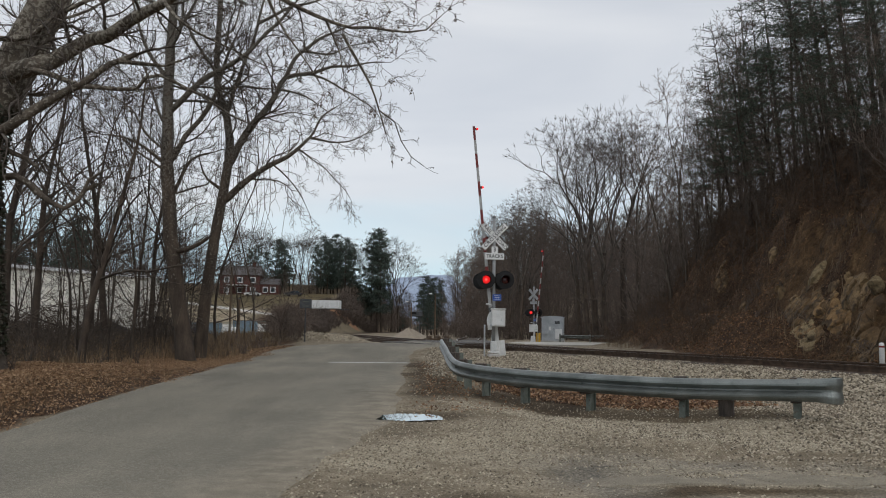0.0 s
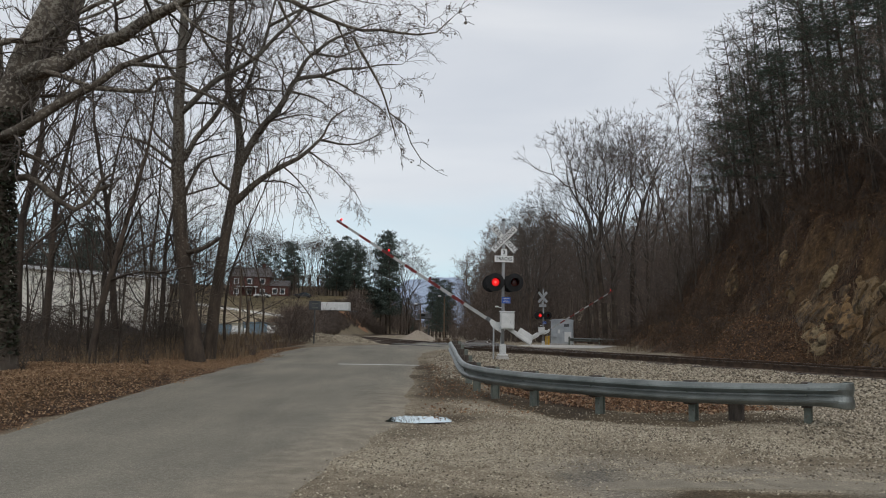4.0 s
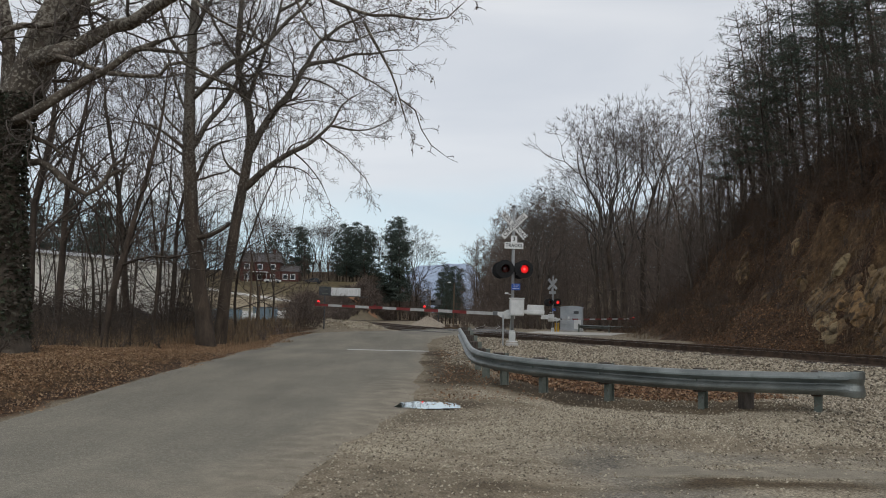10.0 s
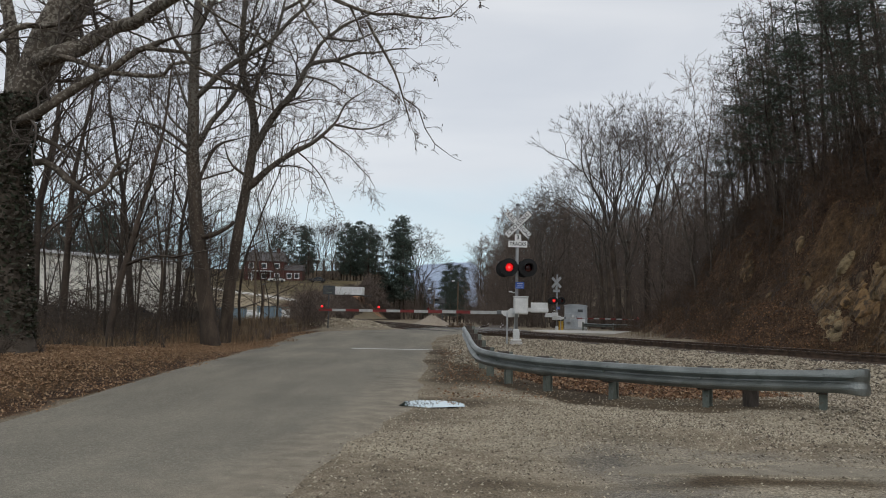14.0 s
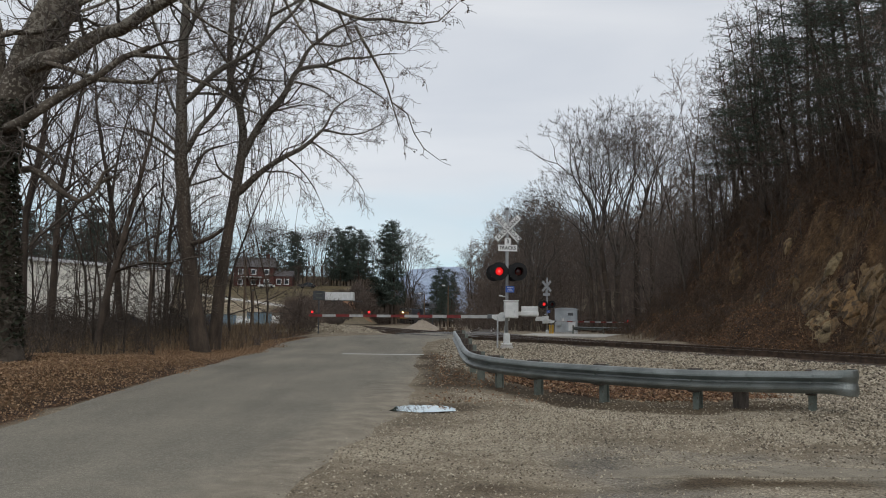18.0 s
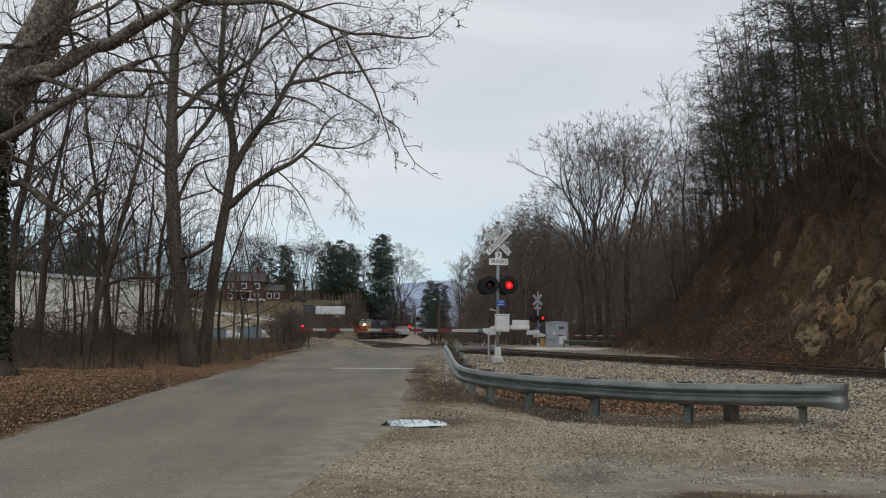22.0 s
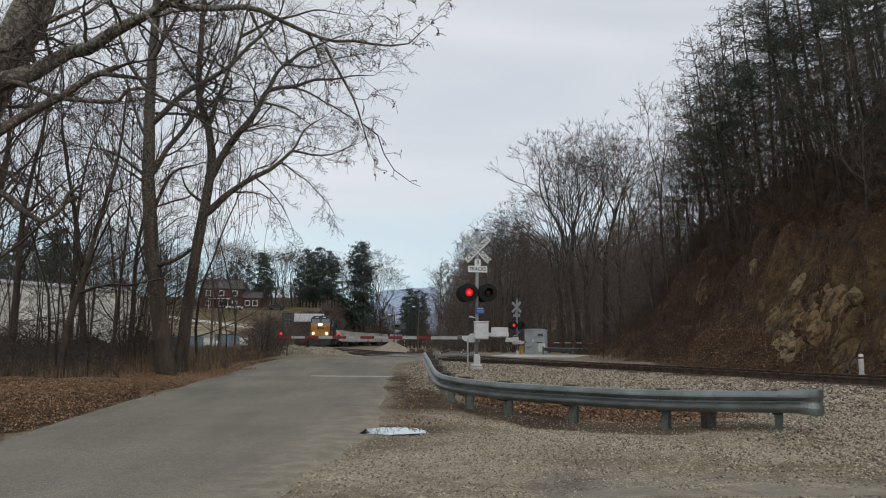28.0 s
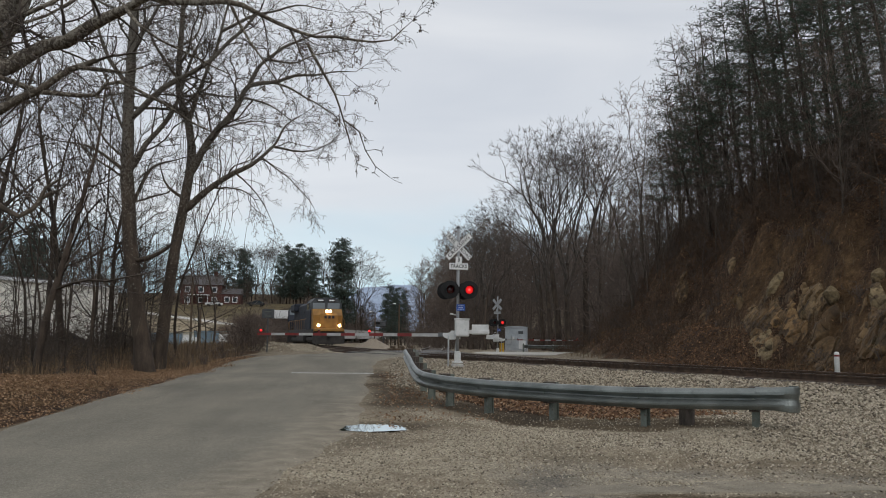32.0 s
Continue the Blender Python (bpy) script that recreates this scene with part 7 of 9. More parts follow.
TANGRAVEL = surface("tan_crushed_stone", (0.20, 0.165, 0.125), (0.36, 0.305, 0.24), 9, 0.95, bump=0.6, fine=24, fine_amt=0.5)


def build_factory():
    a, b = Vector((-58.0, 55.0, 0)), Vector((-33.7, 105.0, 0))
    d = (b - a).normalized()
    ang = math.degrees(math.atan2(d.y, d.x))
    length = (b - a).length
    f = thing("factory_building", pose(a.x, a.y, 0.0, 0, 0, ang), "long white metal-clad industrial building behind the wood", "building")
    part("wall", Geo().box(length / 2, 15.06, 3.4, length, 30, 7.4), WALLPANEL, f)
    panel = Geo()
    panel.box(0, -0.02, 3.6, 1.36, 0.06, 6.9)
    for k in range(4):
        panel.box(-0.51 + 0.34 * k, -0.065, 3.6, 0.10, 0.04, 6.9)
    me = panel.mesh("cladding_panel", WALLPANEL)
    for k in range(int(length / 1.4)):
        part("cladding_panel", me, WALLPANEL, f, at=pose(0.7 + 1.4 * k, 0, 0))
    part("roof_trim", Geo().box(length / 2, 14.9, 7.2, length + 0.5, 30.6, 0.36, 0.04), ROOFTRIM, f, "pale roof edge")
    part("roof", Geo().box(length / 2, 15, 7.46, length - 1, 29, 0.2), SHINGLE, f)
    part("roof_unit", Geo().box(30, 3, 8.1, 9, 4, 1.2, 0.05), ROOFTRIM, f, "pale rooftop unit")
    part("base_course", Geo().box(length / 2, -0.08, 0.25, length, 0.10, 0.7), CONCRETE, f)
    for x in (18.0,):
        door = part("loading_door", Geo().box(x, -0.10, 1.9, 3.4, 0.06, 3.2, 0.01), ALU, f, "grey roller door")
        part("door_surround", Geo().box(x - 1.8, -0.12, 1.9, 0.18, 0.1, 3.4).box(x + 1.8, -0.12, 1.9, 0.18, 0.1, 3.4).box(x, -0.12, 3.6, 3.8, 0.1, 0.2), ROOFTRIM, door)


build_factory()


def build_house():
    x, y = -49.5, 221.0
    z = gz(x, y)
    h = thing("brick_house", pose(x, y, z - 0.3, 0, 0, 4) @ Matrix.Scale(0.92, 4), "two-storey red brick house with white windows", "house")
    part("wall", Geo().box(0, 4, 3.0, 11.5, 8, 6.2), BRICK, h)
    wing = part("wing", Geo().box(8.2, 4, 1.7, 6, 7, 3.6), BRICK, h, "lower brick wing")
    part("wing_roof", Geo().add([(5, .3, 3.4), (11.5, .3, 3.4), (11.5, 7.8, 3.4), (5, 7.8, 3.4), (5, 4, 5.2), (11.5, 4, 5.2)], [(0, 1, 5, 4), (2, 3, 4, 5), (1, 2, 5), (3, 0, 4), (0, 3, 2, 1)]), SHINGLE, wing)
    part("roof", Geo().add([(-6.2, -.4, 6.0), (6.2, -.4, 6.0), (6.2, 8.4, 6.0), (-6.2, 8.4, 6.0), (-5.6, 4, 9.0), (5.6, 4, 9.0)], [(0, 1, 5, 4), (2, 3, 4, 5), (1, 2, 5), (3, 0, 4), (0, 3, 2, 1)]), SHINGLE, h)
    part("chimney", Geo().box(3.6, 4, 8.9, 0.9, 0.9, 2.4), BRICK, h)
    for wx, wz in ((-3.8, 1.6), (0, 1.6), (3.8, 1.6), (-3.8, 4.6), (0, 4.6), (3.8, 4.6), (7.4, 1.8), (9.6, 1.8)):
        w = part("window", Geo().box(wx, -0.03 if wx < 6 else 0.47, wz, 1.5, 0.12, 1.7), ROOFTRIM, h, "white framed window")
        part("pane", Geo().box(wx, -0.10 if wx < 6 else 0.40, wz, 1.1, 0.02, 1.3), PANE, w)
    part("porch_roof", Geo().box(-0.5, -1.2, 3.0, 6, 2.4, 0.18), ROOFTRIM, h)
    for px in (-3.2, 2.2):
        part("porch_post", Geo().box(px, -2.2, 1.5, 0.16, 0.16, 2.9), ROOFTRIM, h)


build_house()


def wheel(parent, name, r, w, at, hub=ALU):
    t = part(name, Geo().lathe([(r * 0.55, -w / 2), (r * 0.95, -w / 2), (r, -w * 0.3), (r, w * 0.3), (r * 0.95, w / 2), (r * 0.55, w / 2)], 18, pose(0, 0, 0, 0, 90, 0)), BLACK, parent, at=at)
    part("rim", Geo().lathe([(r * 0.1, -w * 0.45), (r * 0.56, -w * 0.4), (r * 0.56, w * 0.4), (r * 0.1, w * 0.45)], 14, pose(0, 0, 0, 0, 90, 0)), hub, t)
    return t


def build_trailer():
    x, y = -21.4, 181.0
    t = thing("box_trailer", pose(x, y, gz(x, y), 0, 0, -3), "white box trailer parked on the grassy rise", "trailer")
    part("box", Geo().box(0, 0, 1.75, 6.6, 2.4, 1.8, 0.05), WHITE, t)
    for k in range(7):
        part("side_rib", Geo().box(-3 + k, -1.215, 1.75, 0.06, 0.03, 1.7), ROOFTRIM, t)
    part("chassis", Geo().box(0.4, 0, 0.76, 7.6, 1.2, 0.16), GREYMETAL, t)
    for wx in (-1.7, -0.8):
        for wy in (-1.05, 1.05):
            wheel(t, "wheel", 0.42, 0.25, pose(wx, wy, 0.42, 0, 0, 90))
    part("drawbar", Geo().box(4.4, 0, 0.7, 1.6, 0.12, 0.12), GREYMETAL, t)


build_trailer()


def build_car(x, y, turn, paint, label):
    c = thing("parked_car", pose(x, y, gz(x, y), 0, 0, turn), label, "car", "parked cars")
    body = [(-2.2, .45), (-2.25, .75), (-2.1, .92), (-1.0, 1.0), (1.3, 1.0), (2.15, .92), (2.25, .65), (2.2, .40)]
    part("body", Geo().prism(body, 1.72, pose(0, 0.86, 0, 90, 0, 0)), paint, c)
    cab = [(-1.15, .98), (-.45, 1.46), (.9, 1.46), (1.55, .98)]
    part("cabin", Geo().prism(cab, 1.46, pose(0, 0.73, 0, 90, 0, 0)), PANE, c)
    part("roof", Geo().box(.22, 0, 1.47, 1.4, 1.4, 0.06, 0.02), paint, c)
    for wx in (-1.4, 1.4):
        for wy in (-.8, .8):
            wheel(c, "wheel", 0.33, 0.22, pose(wx, wy, 0.33, 0, 0, 90))
    for wx, col in ((-2.26, WHITE), (2.26, REDTAPE)):
        for wy in (-.6, .6):
            part("headlight" if wx < 0 else "tail_light", Geo().box(wx, wy, .72, .06, .3, .14, .01), col, c)


CARBLUE = surface("dark_blue_car_paint", (0.02, 0.03, 0.07), (0.03, 0.045, 0.10), 1, 0.25, 0.3, bump=0)
CARDARK = surface("charcoal_car_paint", (0.03, 0.03, 0.033), (0.05, 0.05, 0.055), 1, 0.25, 0.3, bump=0)
CARWHITE = surface("white_car_paint", (0.6, 0.6, 0.6), (0.7, 0.7, 0.7), 1, 0.3, bump=0)
build_car(-41.5, 84.0, 20, CARDARK, "charcoal car parked beside the white building")
build_car(-36.0, 94.0, 65, CARBLUE, "dark blue car parked beside the white building")
build_car(-27.0, 98.0, 100, CARBLUE, "dark blue car parked at the yard's edge")
build_car(-44.5, 214.0, 10, CARWHITE, "white car parked by the brick house")
build_car(-34.0, 216.0, 0, CARDARK, "dark car parked by the brick house")


def build_gravel_heap(x, y, rx, ry, h, label):
    rng = np.random.RandomState(3)
    n, m = 40, 12
    V, F = [], []
    for j in range(m + 1):
        f = j / m
        for k in range(n):
            a = 2 * np.pi * k / n
            r = f * (1 + 0.10 * np.sin(3 * a + 1) + 0.05 * np.sin(7 * a))
            px, py = x + rx * r * np.cos(a), y + ry * r * np.sin(a)
            z = h * (1 - f ** 0.95) * (1 + 0.05 * rng.randn()) - 0.15 * (f > 0.98)
            V.append((px, py, gz(px, py) + max(z, -0.15) + 0.02 * rng.randn()))
    for j in range(m):
        for k in range(n):
            F.append((j * n + k, j * n + (k + 1) % n, (j + 1) * n + (k + 1) % n, (j + 1) * n + k))
    tagged(new("heap_of_gravel", array_mesh("heap_of_gravel", V, F, TANGRAVEL, True)), label, "gravel heap")


build_gravel_heap(-1.35, 85, 2.35, 2.0, 1.22, "conical pile of tan crushed stone beside the track")


def build_pallets():
    p = thing("timber_stack", pose(1.6, 82, gz(1.6, 82), 0, 0, 12), "low stack of old timber ties beside the gravel pile", "timber")
    for k in range(5):
        part("timber", Geo().box(0, -0.5 + 0.26 * k, 0.12, 2.6, 0.22, 0.22, 0.02), POLE, p)
    for k in range(3):
        part("timber", Geo().box(-0.9 + 0.9 * k, 0, 0.35, 0.22, 1.6, 0.22, 0.02), POLE, p)


build_pallets()


def build_sign_back():
    s = thing("road_sign", pose(-6.0, 42, gz(-6.0, 42), 0, 0, 14), "dark back of a road sign on a slim steel post", "sign")
    part("post", Geo().box(0, 0, 1.05, 0.06, 0.04, 2.3, 0.008), GREYMETAL, s)
    part("sign_plate", Geo().box(0, -0.03, 1.95, 0.62, 0.01, 0.46, 0.004), GREYMETAL, s)
    for k in (1.83, 2.05):
        part("brace", Geo().box(0, -0.045, k, 0.3, 0.02, 0.03), STEEL_DULL, s)


build_sign_back()


def pole(name, x, y, h, r, label, lamp=False):
    p = thing(name, pose(x, y, gz(x, y)), label, "pole", "poles")
    part("shaft", Geo().rod((0, 0, -0.3), (0, 0, h), r, r * 0.75, 10), POLE, p)
    if lamp:
        part("lamp_arm", Geo().bent([(0, 0, h - 0.2), (-0.5, -0.2, h + 0.1)], 0.03, 6), GREYMETAL, p)
        part("lamp_head", Geo().box(-0.6, -0.25, h + 0.08, 0.4, 0.2, 0.12, 0.03), WHITE, p)
    else:
        part("cap", Geo().lathe([(r * 0.8, h), (r * 0.8, h + 0.05), (0.02, h + 0.08)], 10), GREYMETAL, p)


pole("wooden_post", -16.4, 70, 6.2, 0.11, "weathered wooden pole beside the fenced yard")
pole("wooden_post", -15.65, 70, 3.5, 0.13, "short weathered wooden post beside the fenced yard")
pole("lamp_pole", 1.6, 100, 5.4, 0.10, "dark wooden pole with a small lamp", True)
pole("lamp_pole", -1.4, 106, 4.6, 0.08, "slim dark pole beside the line", True)


def build_line_box():
    t = thing("line_signal", pose(-0.9, 110, gz(-0.9, 110), 0, 0, 5), "dark equipment box standing on a frame beside the line", "equipment")
    part("box", Geo().box(0, 0, 3.2, 1.9, 0.8, 0.7, 0.06), GREYMETAL, t)
    for dx in (-0.6, 0.6):
        part("leg", Geo().box(dx, 0, 1.4, 0.12, 0.12, 3.0, 0.01), GREYMETAL, t)
    part("hood", Geo().box(-0.3, -0.5, 3.35, 0.7, 0.35, 0.3, 0.04), BLACK, t)
    part("lamp_bracket", Geo().rod((0.6, 0, 3.5), (0.6, 0, 3.95), 0.05, 0.05, 8), GREYMETAL, t)


build_line_box()


def build_bungalow():
    x, y = 12.05, 74.6
    b = thing("signal_cabinet", pose(x, y, gz(x, y), 0, 0, -12), "grey aluminium railway signal cabinet with arched roof", "cabinet")
    part("plinth", Geo().box(0, 0, 0.12, 2.1, 1.7, 0.3, 0.02), CONCRETE, b)
    part("body", Geo().box(0, 0, 1.30, 2.0, 1.6, 2.1, 0.02), CABINET, b)
    n, vs = 10, []
    for yy in (-0.9, 0.9):
        for k in range(n + 1):
            a = math.pi * k / n
            vs.append((-1.1 * math.cos(a), yy, 2.33 + 0.16 * math.sin(a)))
    fs = [(k, k + 1, n + 2 + k, n + 1 + k) for k in range(n)] + [tuple(range(n, -1, -1)), tuple(range(n + 1, 2 * n + 2))]
    part("roof", Geo().add(vs, fs), CABINET, b)
    door = part("door", Geo().box(0.42, -0.815, 1.25, 0.85, 0.03, 1.85, 0.01), CABINET, b)
    part("handle", Geo().box(0.12, -0.84, 1.3, 0.04, 0.04, 0.2), GREYMETAL, door)
    part("vent", Geo().box(0.42, -0.835, 1.9, 0.45, 0.02, 0.25), GREYMETAL, door)
    part("notice", Geo().box(-0.25, -0.812, 1.35, 0.16, 0.012, 0.34), SIGNWHITE, b, "small white notice")
    # paler rectangle low on the right of the front
    part("meter_panel", Geo().box(0.55, -0.85, 0.85, 0.62, 0.05, 0.9, 0.01), SIGNWHITE, b, "pale panel low on the cabinet front")
    part("side_box", Geo().box(-0.62, -0.92, 1.25, 0.42, 0.24, 0.8, 0.02), CABINET, b)
    part("antenna", Geo().rod((0.95, -0.7, 2.3), (0.95, -0.7, 2.75), 0.02, 0.015, 6), GREYMETAL, b)
    yb = thing("battery_box", pose(10.05, 70.2, gz(10.05, 70.2)), "small yellow equipment box beside the crossing signal", "box")
    part("case", Geo().box(0, 0, 0.42, 0.36, 0.3, 0.84, 0.03), YELLOWBOX, yb)
    part("lid", Geo().box(0, 0, 0.86, 0.40, 0.34, 0.05, 0.012), YELLOWBOX, yb)


build_bungalow()


def build_far_guardrail():
    gr = thing("guardrail", pose(0, 0, 0), "galvanised guardrail along the bend beyond the crossing", "guardrail")
    pts = [(12.3, 72.2), (15.5, 74.6), (19.5, 77.6), (24.0, 81.0), (29, 85), (36, 90.5)]
    line, _ = curve_through([(x, y, gz(x, y) + 0.74) for x, y in pts], 0.8)
    g = Geo().sweep([(q, h) for q, h in W_BEAM] + [(q - 0.008, h) for q, h in reversed(W_BEAM)], [tuple(p) for p in line], closed=True)
    part("rail_beam", g, STEEL, gr)
    for p in line[::5]:
        part("post", Geo().box(0, 0.12, -0.35, 0.12, 0.16, 0.9, 0.01), STEEL_DULL, gr, at=pose(*p))


build_far_guardrail()


def build_marker_post():
    m = thing("marker_post", pose(12.0, 21.0, gz(12.0, 21.0)), "short white marker post with red band near the track", "post")
    part("tube", Geo().lathe([(0.065, -0.2), (0.065, 0.64), (0.05, 0.68), (0.01, 0.69)], 16), WHITE, m, smooth=True)
    part("band", Geo().lathe([(0.068, 0.56), (0.068, 0.61)], 16), REDTAPE, m)
    part("collar", Geo().lathe([(0.078, 0.10), (0.078, 0.16)], 16), WHITE, m)


build_marker_post()


def build_fence():
    f = thing("chain_link_fence", pose(0, 0, 0), "grey chain-link fence along the yard's edge", "fence")
    a, b = Vector((-21.0, 74, 0)), Vector((-12.4, 66, 0))
    n = 6
    tops = []
    for k in range(n):
        p = a.lerp(b, k / (n - 1))
        z = gz(p.x, p.y)
        tops.append(Vector((p.x, p.y, z + 1.5)))
        part("post", Geo().rod((p.x, p.y, z - 0.2), (p.x, p.y, z + 1.56), 0.035, 0.035, 8), STEEL_DULL, f)
    for p, q in zip(tops, tops[1:]):
        part("top_rail", Geo().rod(p, q, 0.022, 0.022, 6), STEEL_DULL, f)
        g = Geo()
        for k in range(22):
            s = p.lerp(q, k / 22)
            g.rod(s - Vector((0, 0, 1.45)), p.lerp(q, min(1, (k + 6) / 22)) if k < 17 else q, 0.006, 0.006, 3, False)
            g.rod(s, (p.lerp(q, min(1, (k + 6) / 22)) if k < 17 else q) - Vector((0, 0, 1.45)), 0.006, 0.006, 3, False)
        part("wire_mesh", g, STEEL_DULL, f)


build_fence()


def build_container(x, y, turn, sx, sy, sz, material, label):
    c = thing("storage_container", pose(x, y, gz(x, y), 0, 0, turn), label, "container", "yard containers")
    part("body", Geo().box(0, 0, sz / 2 + 0.1, sx, sy, sz, 0.03), material, c)
    for k in range(int(sx / 0.4)):
        part("rib", Geo().box(-sx / 2 + 0.2 + 0.4 * k, -sy / 2 - 0.02, sz / 2 + 0.1, 0.12, 0.04, sz - 0.2), material, c)
    part("lid", Geo().box(0, 0, sz + 0.13, sx + 0.06, sy + 0.06, 0.07, 0.02), GREYMETAL, c)


def build_tank(x, y, label):
    t = thing("white_tank", pose(x, y, gz(x, y)), label, "tank")
    part("shell", Geo().lathe([(0.1, -0.85), (0.32, -0.8), (0.42, -0.6), (0.42, 0.6), (0.32, 0.8), (0.1, 0.85)], 18, pose(0, 0, 0.72, 0, 90, 0)), WHITE, t, smooth=True)
    for k in (-0.5, 0.5):
        part("saddle", Geo().box(k, 0, 0.15, 0.16, 0.6, 0.44, 0.02), GREYMETAL, t)


CONTAINERBLUE = surface("faded_blue_steel", (0.10, 0.17, 0.24), (0.17, 0.26, 0.34), 2, 0.6, bump=0.05, spots=(0.2, 0.2, 0.19))
build_container(-19.8, 92, 8, 2.6, 1.6, 1.7, CONTAINERBLUE, "faded blue steel container behind the fence")
build_container(-27.5, 104, 4, 4.0, 1.8, 1.5, CONTAINERBLUE, "long faded blue steel container in the yard")
build_tank(-20.6, 88, "small white horizontal tank behind the fence")

# ------------------------------------------------------------------ the train
TRAINYELLOW = surface("faded_yellow_train_paint", (0.21, 0.10, 0.018), (0.32, 0.16, 0.03), 1.5, 0.6, bump=0.05, spots=(0.16, 0.10, 0.035), spot_at=0.68)
TRAINBLUE = surface("dark_blue_train_paint", (0.007, 0.010, 0.018), (0.016, 0.021, 0.034), 1.5, 0.8, bump=0.05, spots=(0.03, 0.03, 0.032), spot_at=0.68)
TRAINBLACK = surface("grimy_black_underframe", (0.018, 0.017, 0.016), (0.045, 0.04, 0.036), 3, 0.8, bump=0.2)
CARGREY = surface("pale_grey_hopper_paint", (0.36, 0.36, 0.35), (0.50, 0.50, 0.49), 1.2, 0.7, bump=0.05, spots=(0.24, 0.20, 0.17), spot_at=0.64)
# pale base colour paints in the sky's reflection on the glass
WINDSHIELD = glass("windshield_painted_sky_pale", (0.20, 0.23, 0.25), 0.12)
ROOFGREY = surface("grey_cab_roof", (0.04, 0.046, 0.052), (0.075, 0.083, 0.09), 1.5, 0.75, bump=0.05)


def truck_set(parent, y, axles, r=0.5):
    fr = part("bogie", Geo().box(0, y, 0.62, 2.5, 1.9 * axles - 0.2, 0.34, 0.06).box(-1.05, y, 0.55, 0.2, 1.9 * axles + 0.2, 0.5, 0.08).box(1.05, y, 0.55, 0.2, 1.9 * axles + 0.2, 0.5, 0.08), TRAINBLACK, parent)
    for k in range(axles):
        wy = y + (k - (axles - 1) / 2) * 1.9
        part("wheelset", Geo().lathe([(0.1, -0.72), (r * 0.9, -0.78), (r + 0.03, -0.70), (r, -0.66), (r, -0.64), (0.1, -0.62), (0.1, 0.62), (r, 0.64), (r, 0.66), (r + 0.03, 0.70), (r * 0.9, 0.78), (0.1, 0.72)], 18, pose(0, wy, r + 0.01, 0, 90, 0)), TRAINBLACK, fr)


def build_locomotive(label):
    """Front towards -y, origin on the rails at the middle."""
    L = thing("locomotive", pose(0, 0, 0), label, "locomotive", "locomotives")
    part("underframe", Geo().box(0, 0.2, 1.42, 3.0, 21.2, 0.36, 0.03), TRAINBLACK, L)
    pil = [(-1.5, 0.22), (-0.4, 0.14), (0.4, 0.14), (1.5, 0.22), (1.5, 1.3), (-1.5, 1.3)]
    part("pilot", Geo().prism(pil, 0.35, pose(0, -10.45, 0, 90, 0, 0)), TRAINBLACK, L, "black snow plough")
    part("coupler", Geo().box(0, -11.0, 0.95, 0.32, 0.7, 0.34, 0.05), TRAINBLACK, L)
    part("anticlimber", Geo().box(0, -10.75, 1.50, 2.9, 0.4, 0.26, 0.04), TRAINYELLOW, L)
    # nose with chamfered corners and sloping top
    n1 = [(-1.42, -8.7), (-1.42, -9.9), (-0.85, -10.35), (0.85, -10.35), (1.42, -9.9), (1.42, -8.7)]
    n2 = [(-1.42, -8.6), (-1.42, -9.35), (-0.85, -9.75), (0.85, -9.75), (1.42, -9.35), (1.42, -8.6)]
    vs = [(x, y, 1.60) for x, y in n1] + [(x, y, 2.9) for x, y in n1] + [(x, y, 3.52) for x, y in n2]
    fs = [tuple(range(5, -1, -1)), tuple(range(12, 18))] + [(j * 6 + k, j * 6 + (k + 1) % 6, (j + 1) * 6 + (k + 1) % 6, (j + 1) * 6 + k) for j in range(2) for k in range(6)]
    nose = part("nose", Geo().add(vs, fs), TRAINYELLOW, L, "yellow nose")
    part("nose_door", Geo().box(-0.55, -10.36, 2.4, 0.62, 0.03, 1.3, 0.01), TRAINYELLOW, nose)
    # emblem drawn as plain dark bars
    for k in range(3):
        part("emblem_bar", Geo().box(-0.28 + 0.36 * k, -10.37, 2.72, 0.24, 0.02, 0.26), TRAINBLUE, nose)
    part("cab", Geo().box(0, -7.2, 2.5, 3.1, 2.9, 1.9, 0.06), TRAINBLUE, L, "dark blue lower cab")
    prof = [(-1.53, 3.45), (1.53, 3.45), (1.50, 4.15), (1.05, 4.62), (-1.05, 4.62), (-1.50, 4.15)]
    top = part("cab_top", Geo().prism(prof, 2.9, pose(0, -5.75, 0, 90, 0, 0)), ROOFGREY, L, "grey upper cab and roof")
    for dx in (-0.72, 0.72):
        part("windshield", Geo().box(dx, -8.67, 3.84, 1.18, 0.05, 0.56, 0.02), WINDSHIELD, top)
        part("number_board", Geo().box(dx * 0.75, -8.67, 4.40, 0.72, 0.06, 0.24, 0.02), LETTER, top, "dark number board")
        part("number_bar", Geo().box(dx * 0.75, -8.705, 4.40, 0.5, 0.012, 0.11), ROOFTRIM, top)
    for sx in (-1, 1):
        part("side_window", Geo().box(sx * 1.54, -7.1, 3.82, 0.05, 1.5, 0.6, 0.015), PANE, top)
    hood = [(-0.95, 1.6), (0.95, 1.6), (0.95, 4.2), (0.7, 4.45), (-0.7, 4.45), (-0.95, 4.2)]
    hd = part("hood", Geo().prism(hood, 15.4, pose(0, 9.8, 0, 90, 0, 0)), TRAINBLUE, L, "dark blue engine hood")
    for k in range(9):
        for sx in (-1, 1):
            part("hood_door", Geo().box(sx * 0.965, -4.6 + 1.35 * k, 2.7, 0.03, 1.15, 1.9, 0.008), TRAINBLUE, hd)
    part("radiator", Geo().box(0, 7.6, 4.15, 2.9, 4.0, 0.9, 0.15), TRAINBLUE, L, "flared dark radiator section")
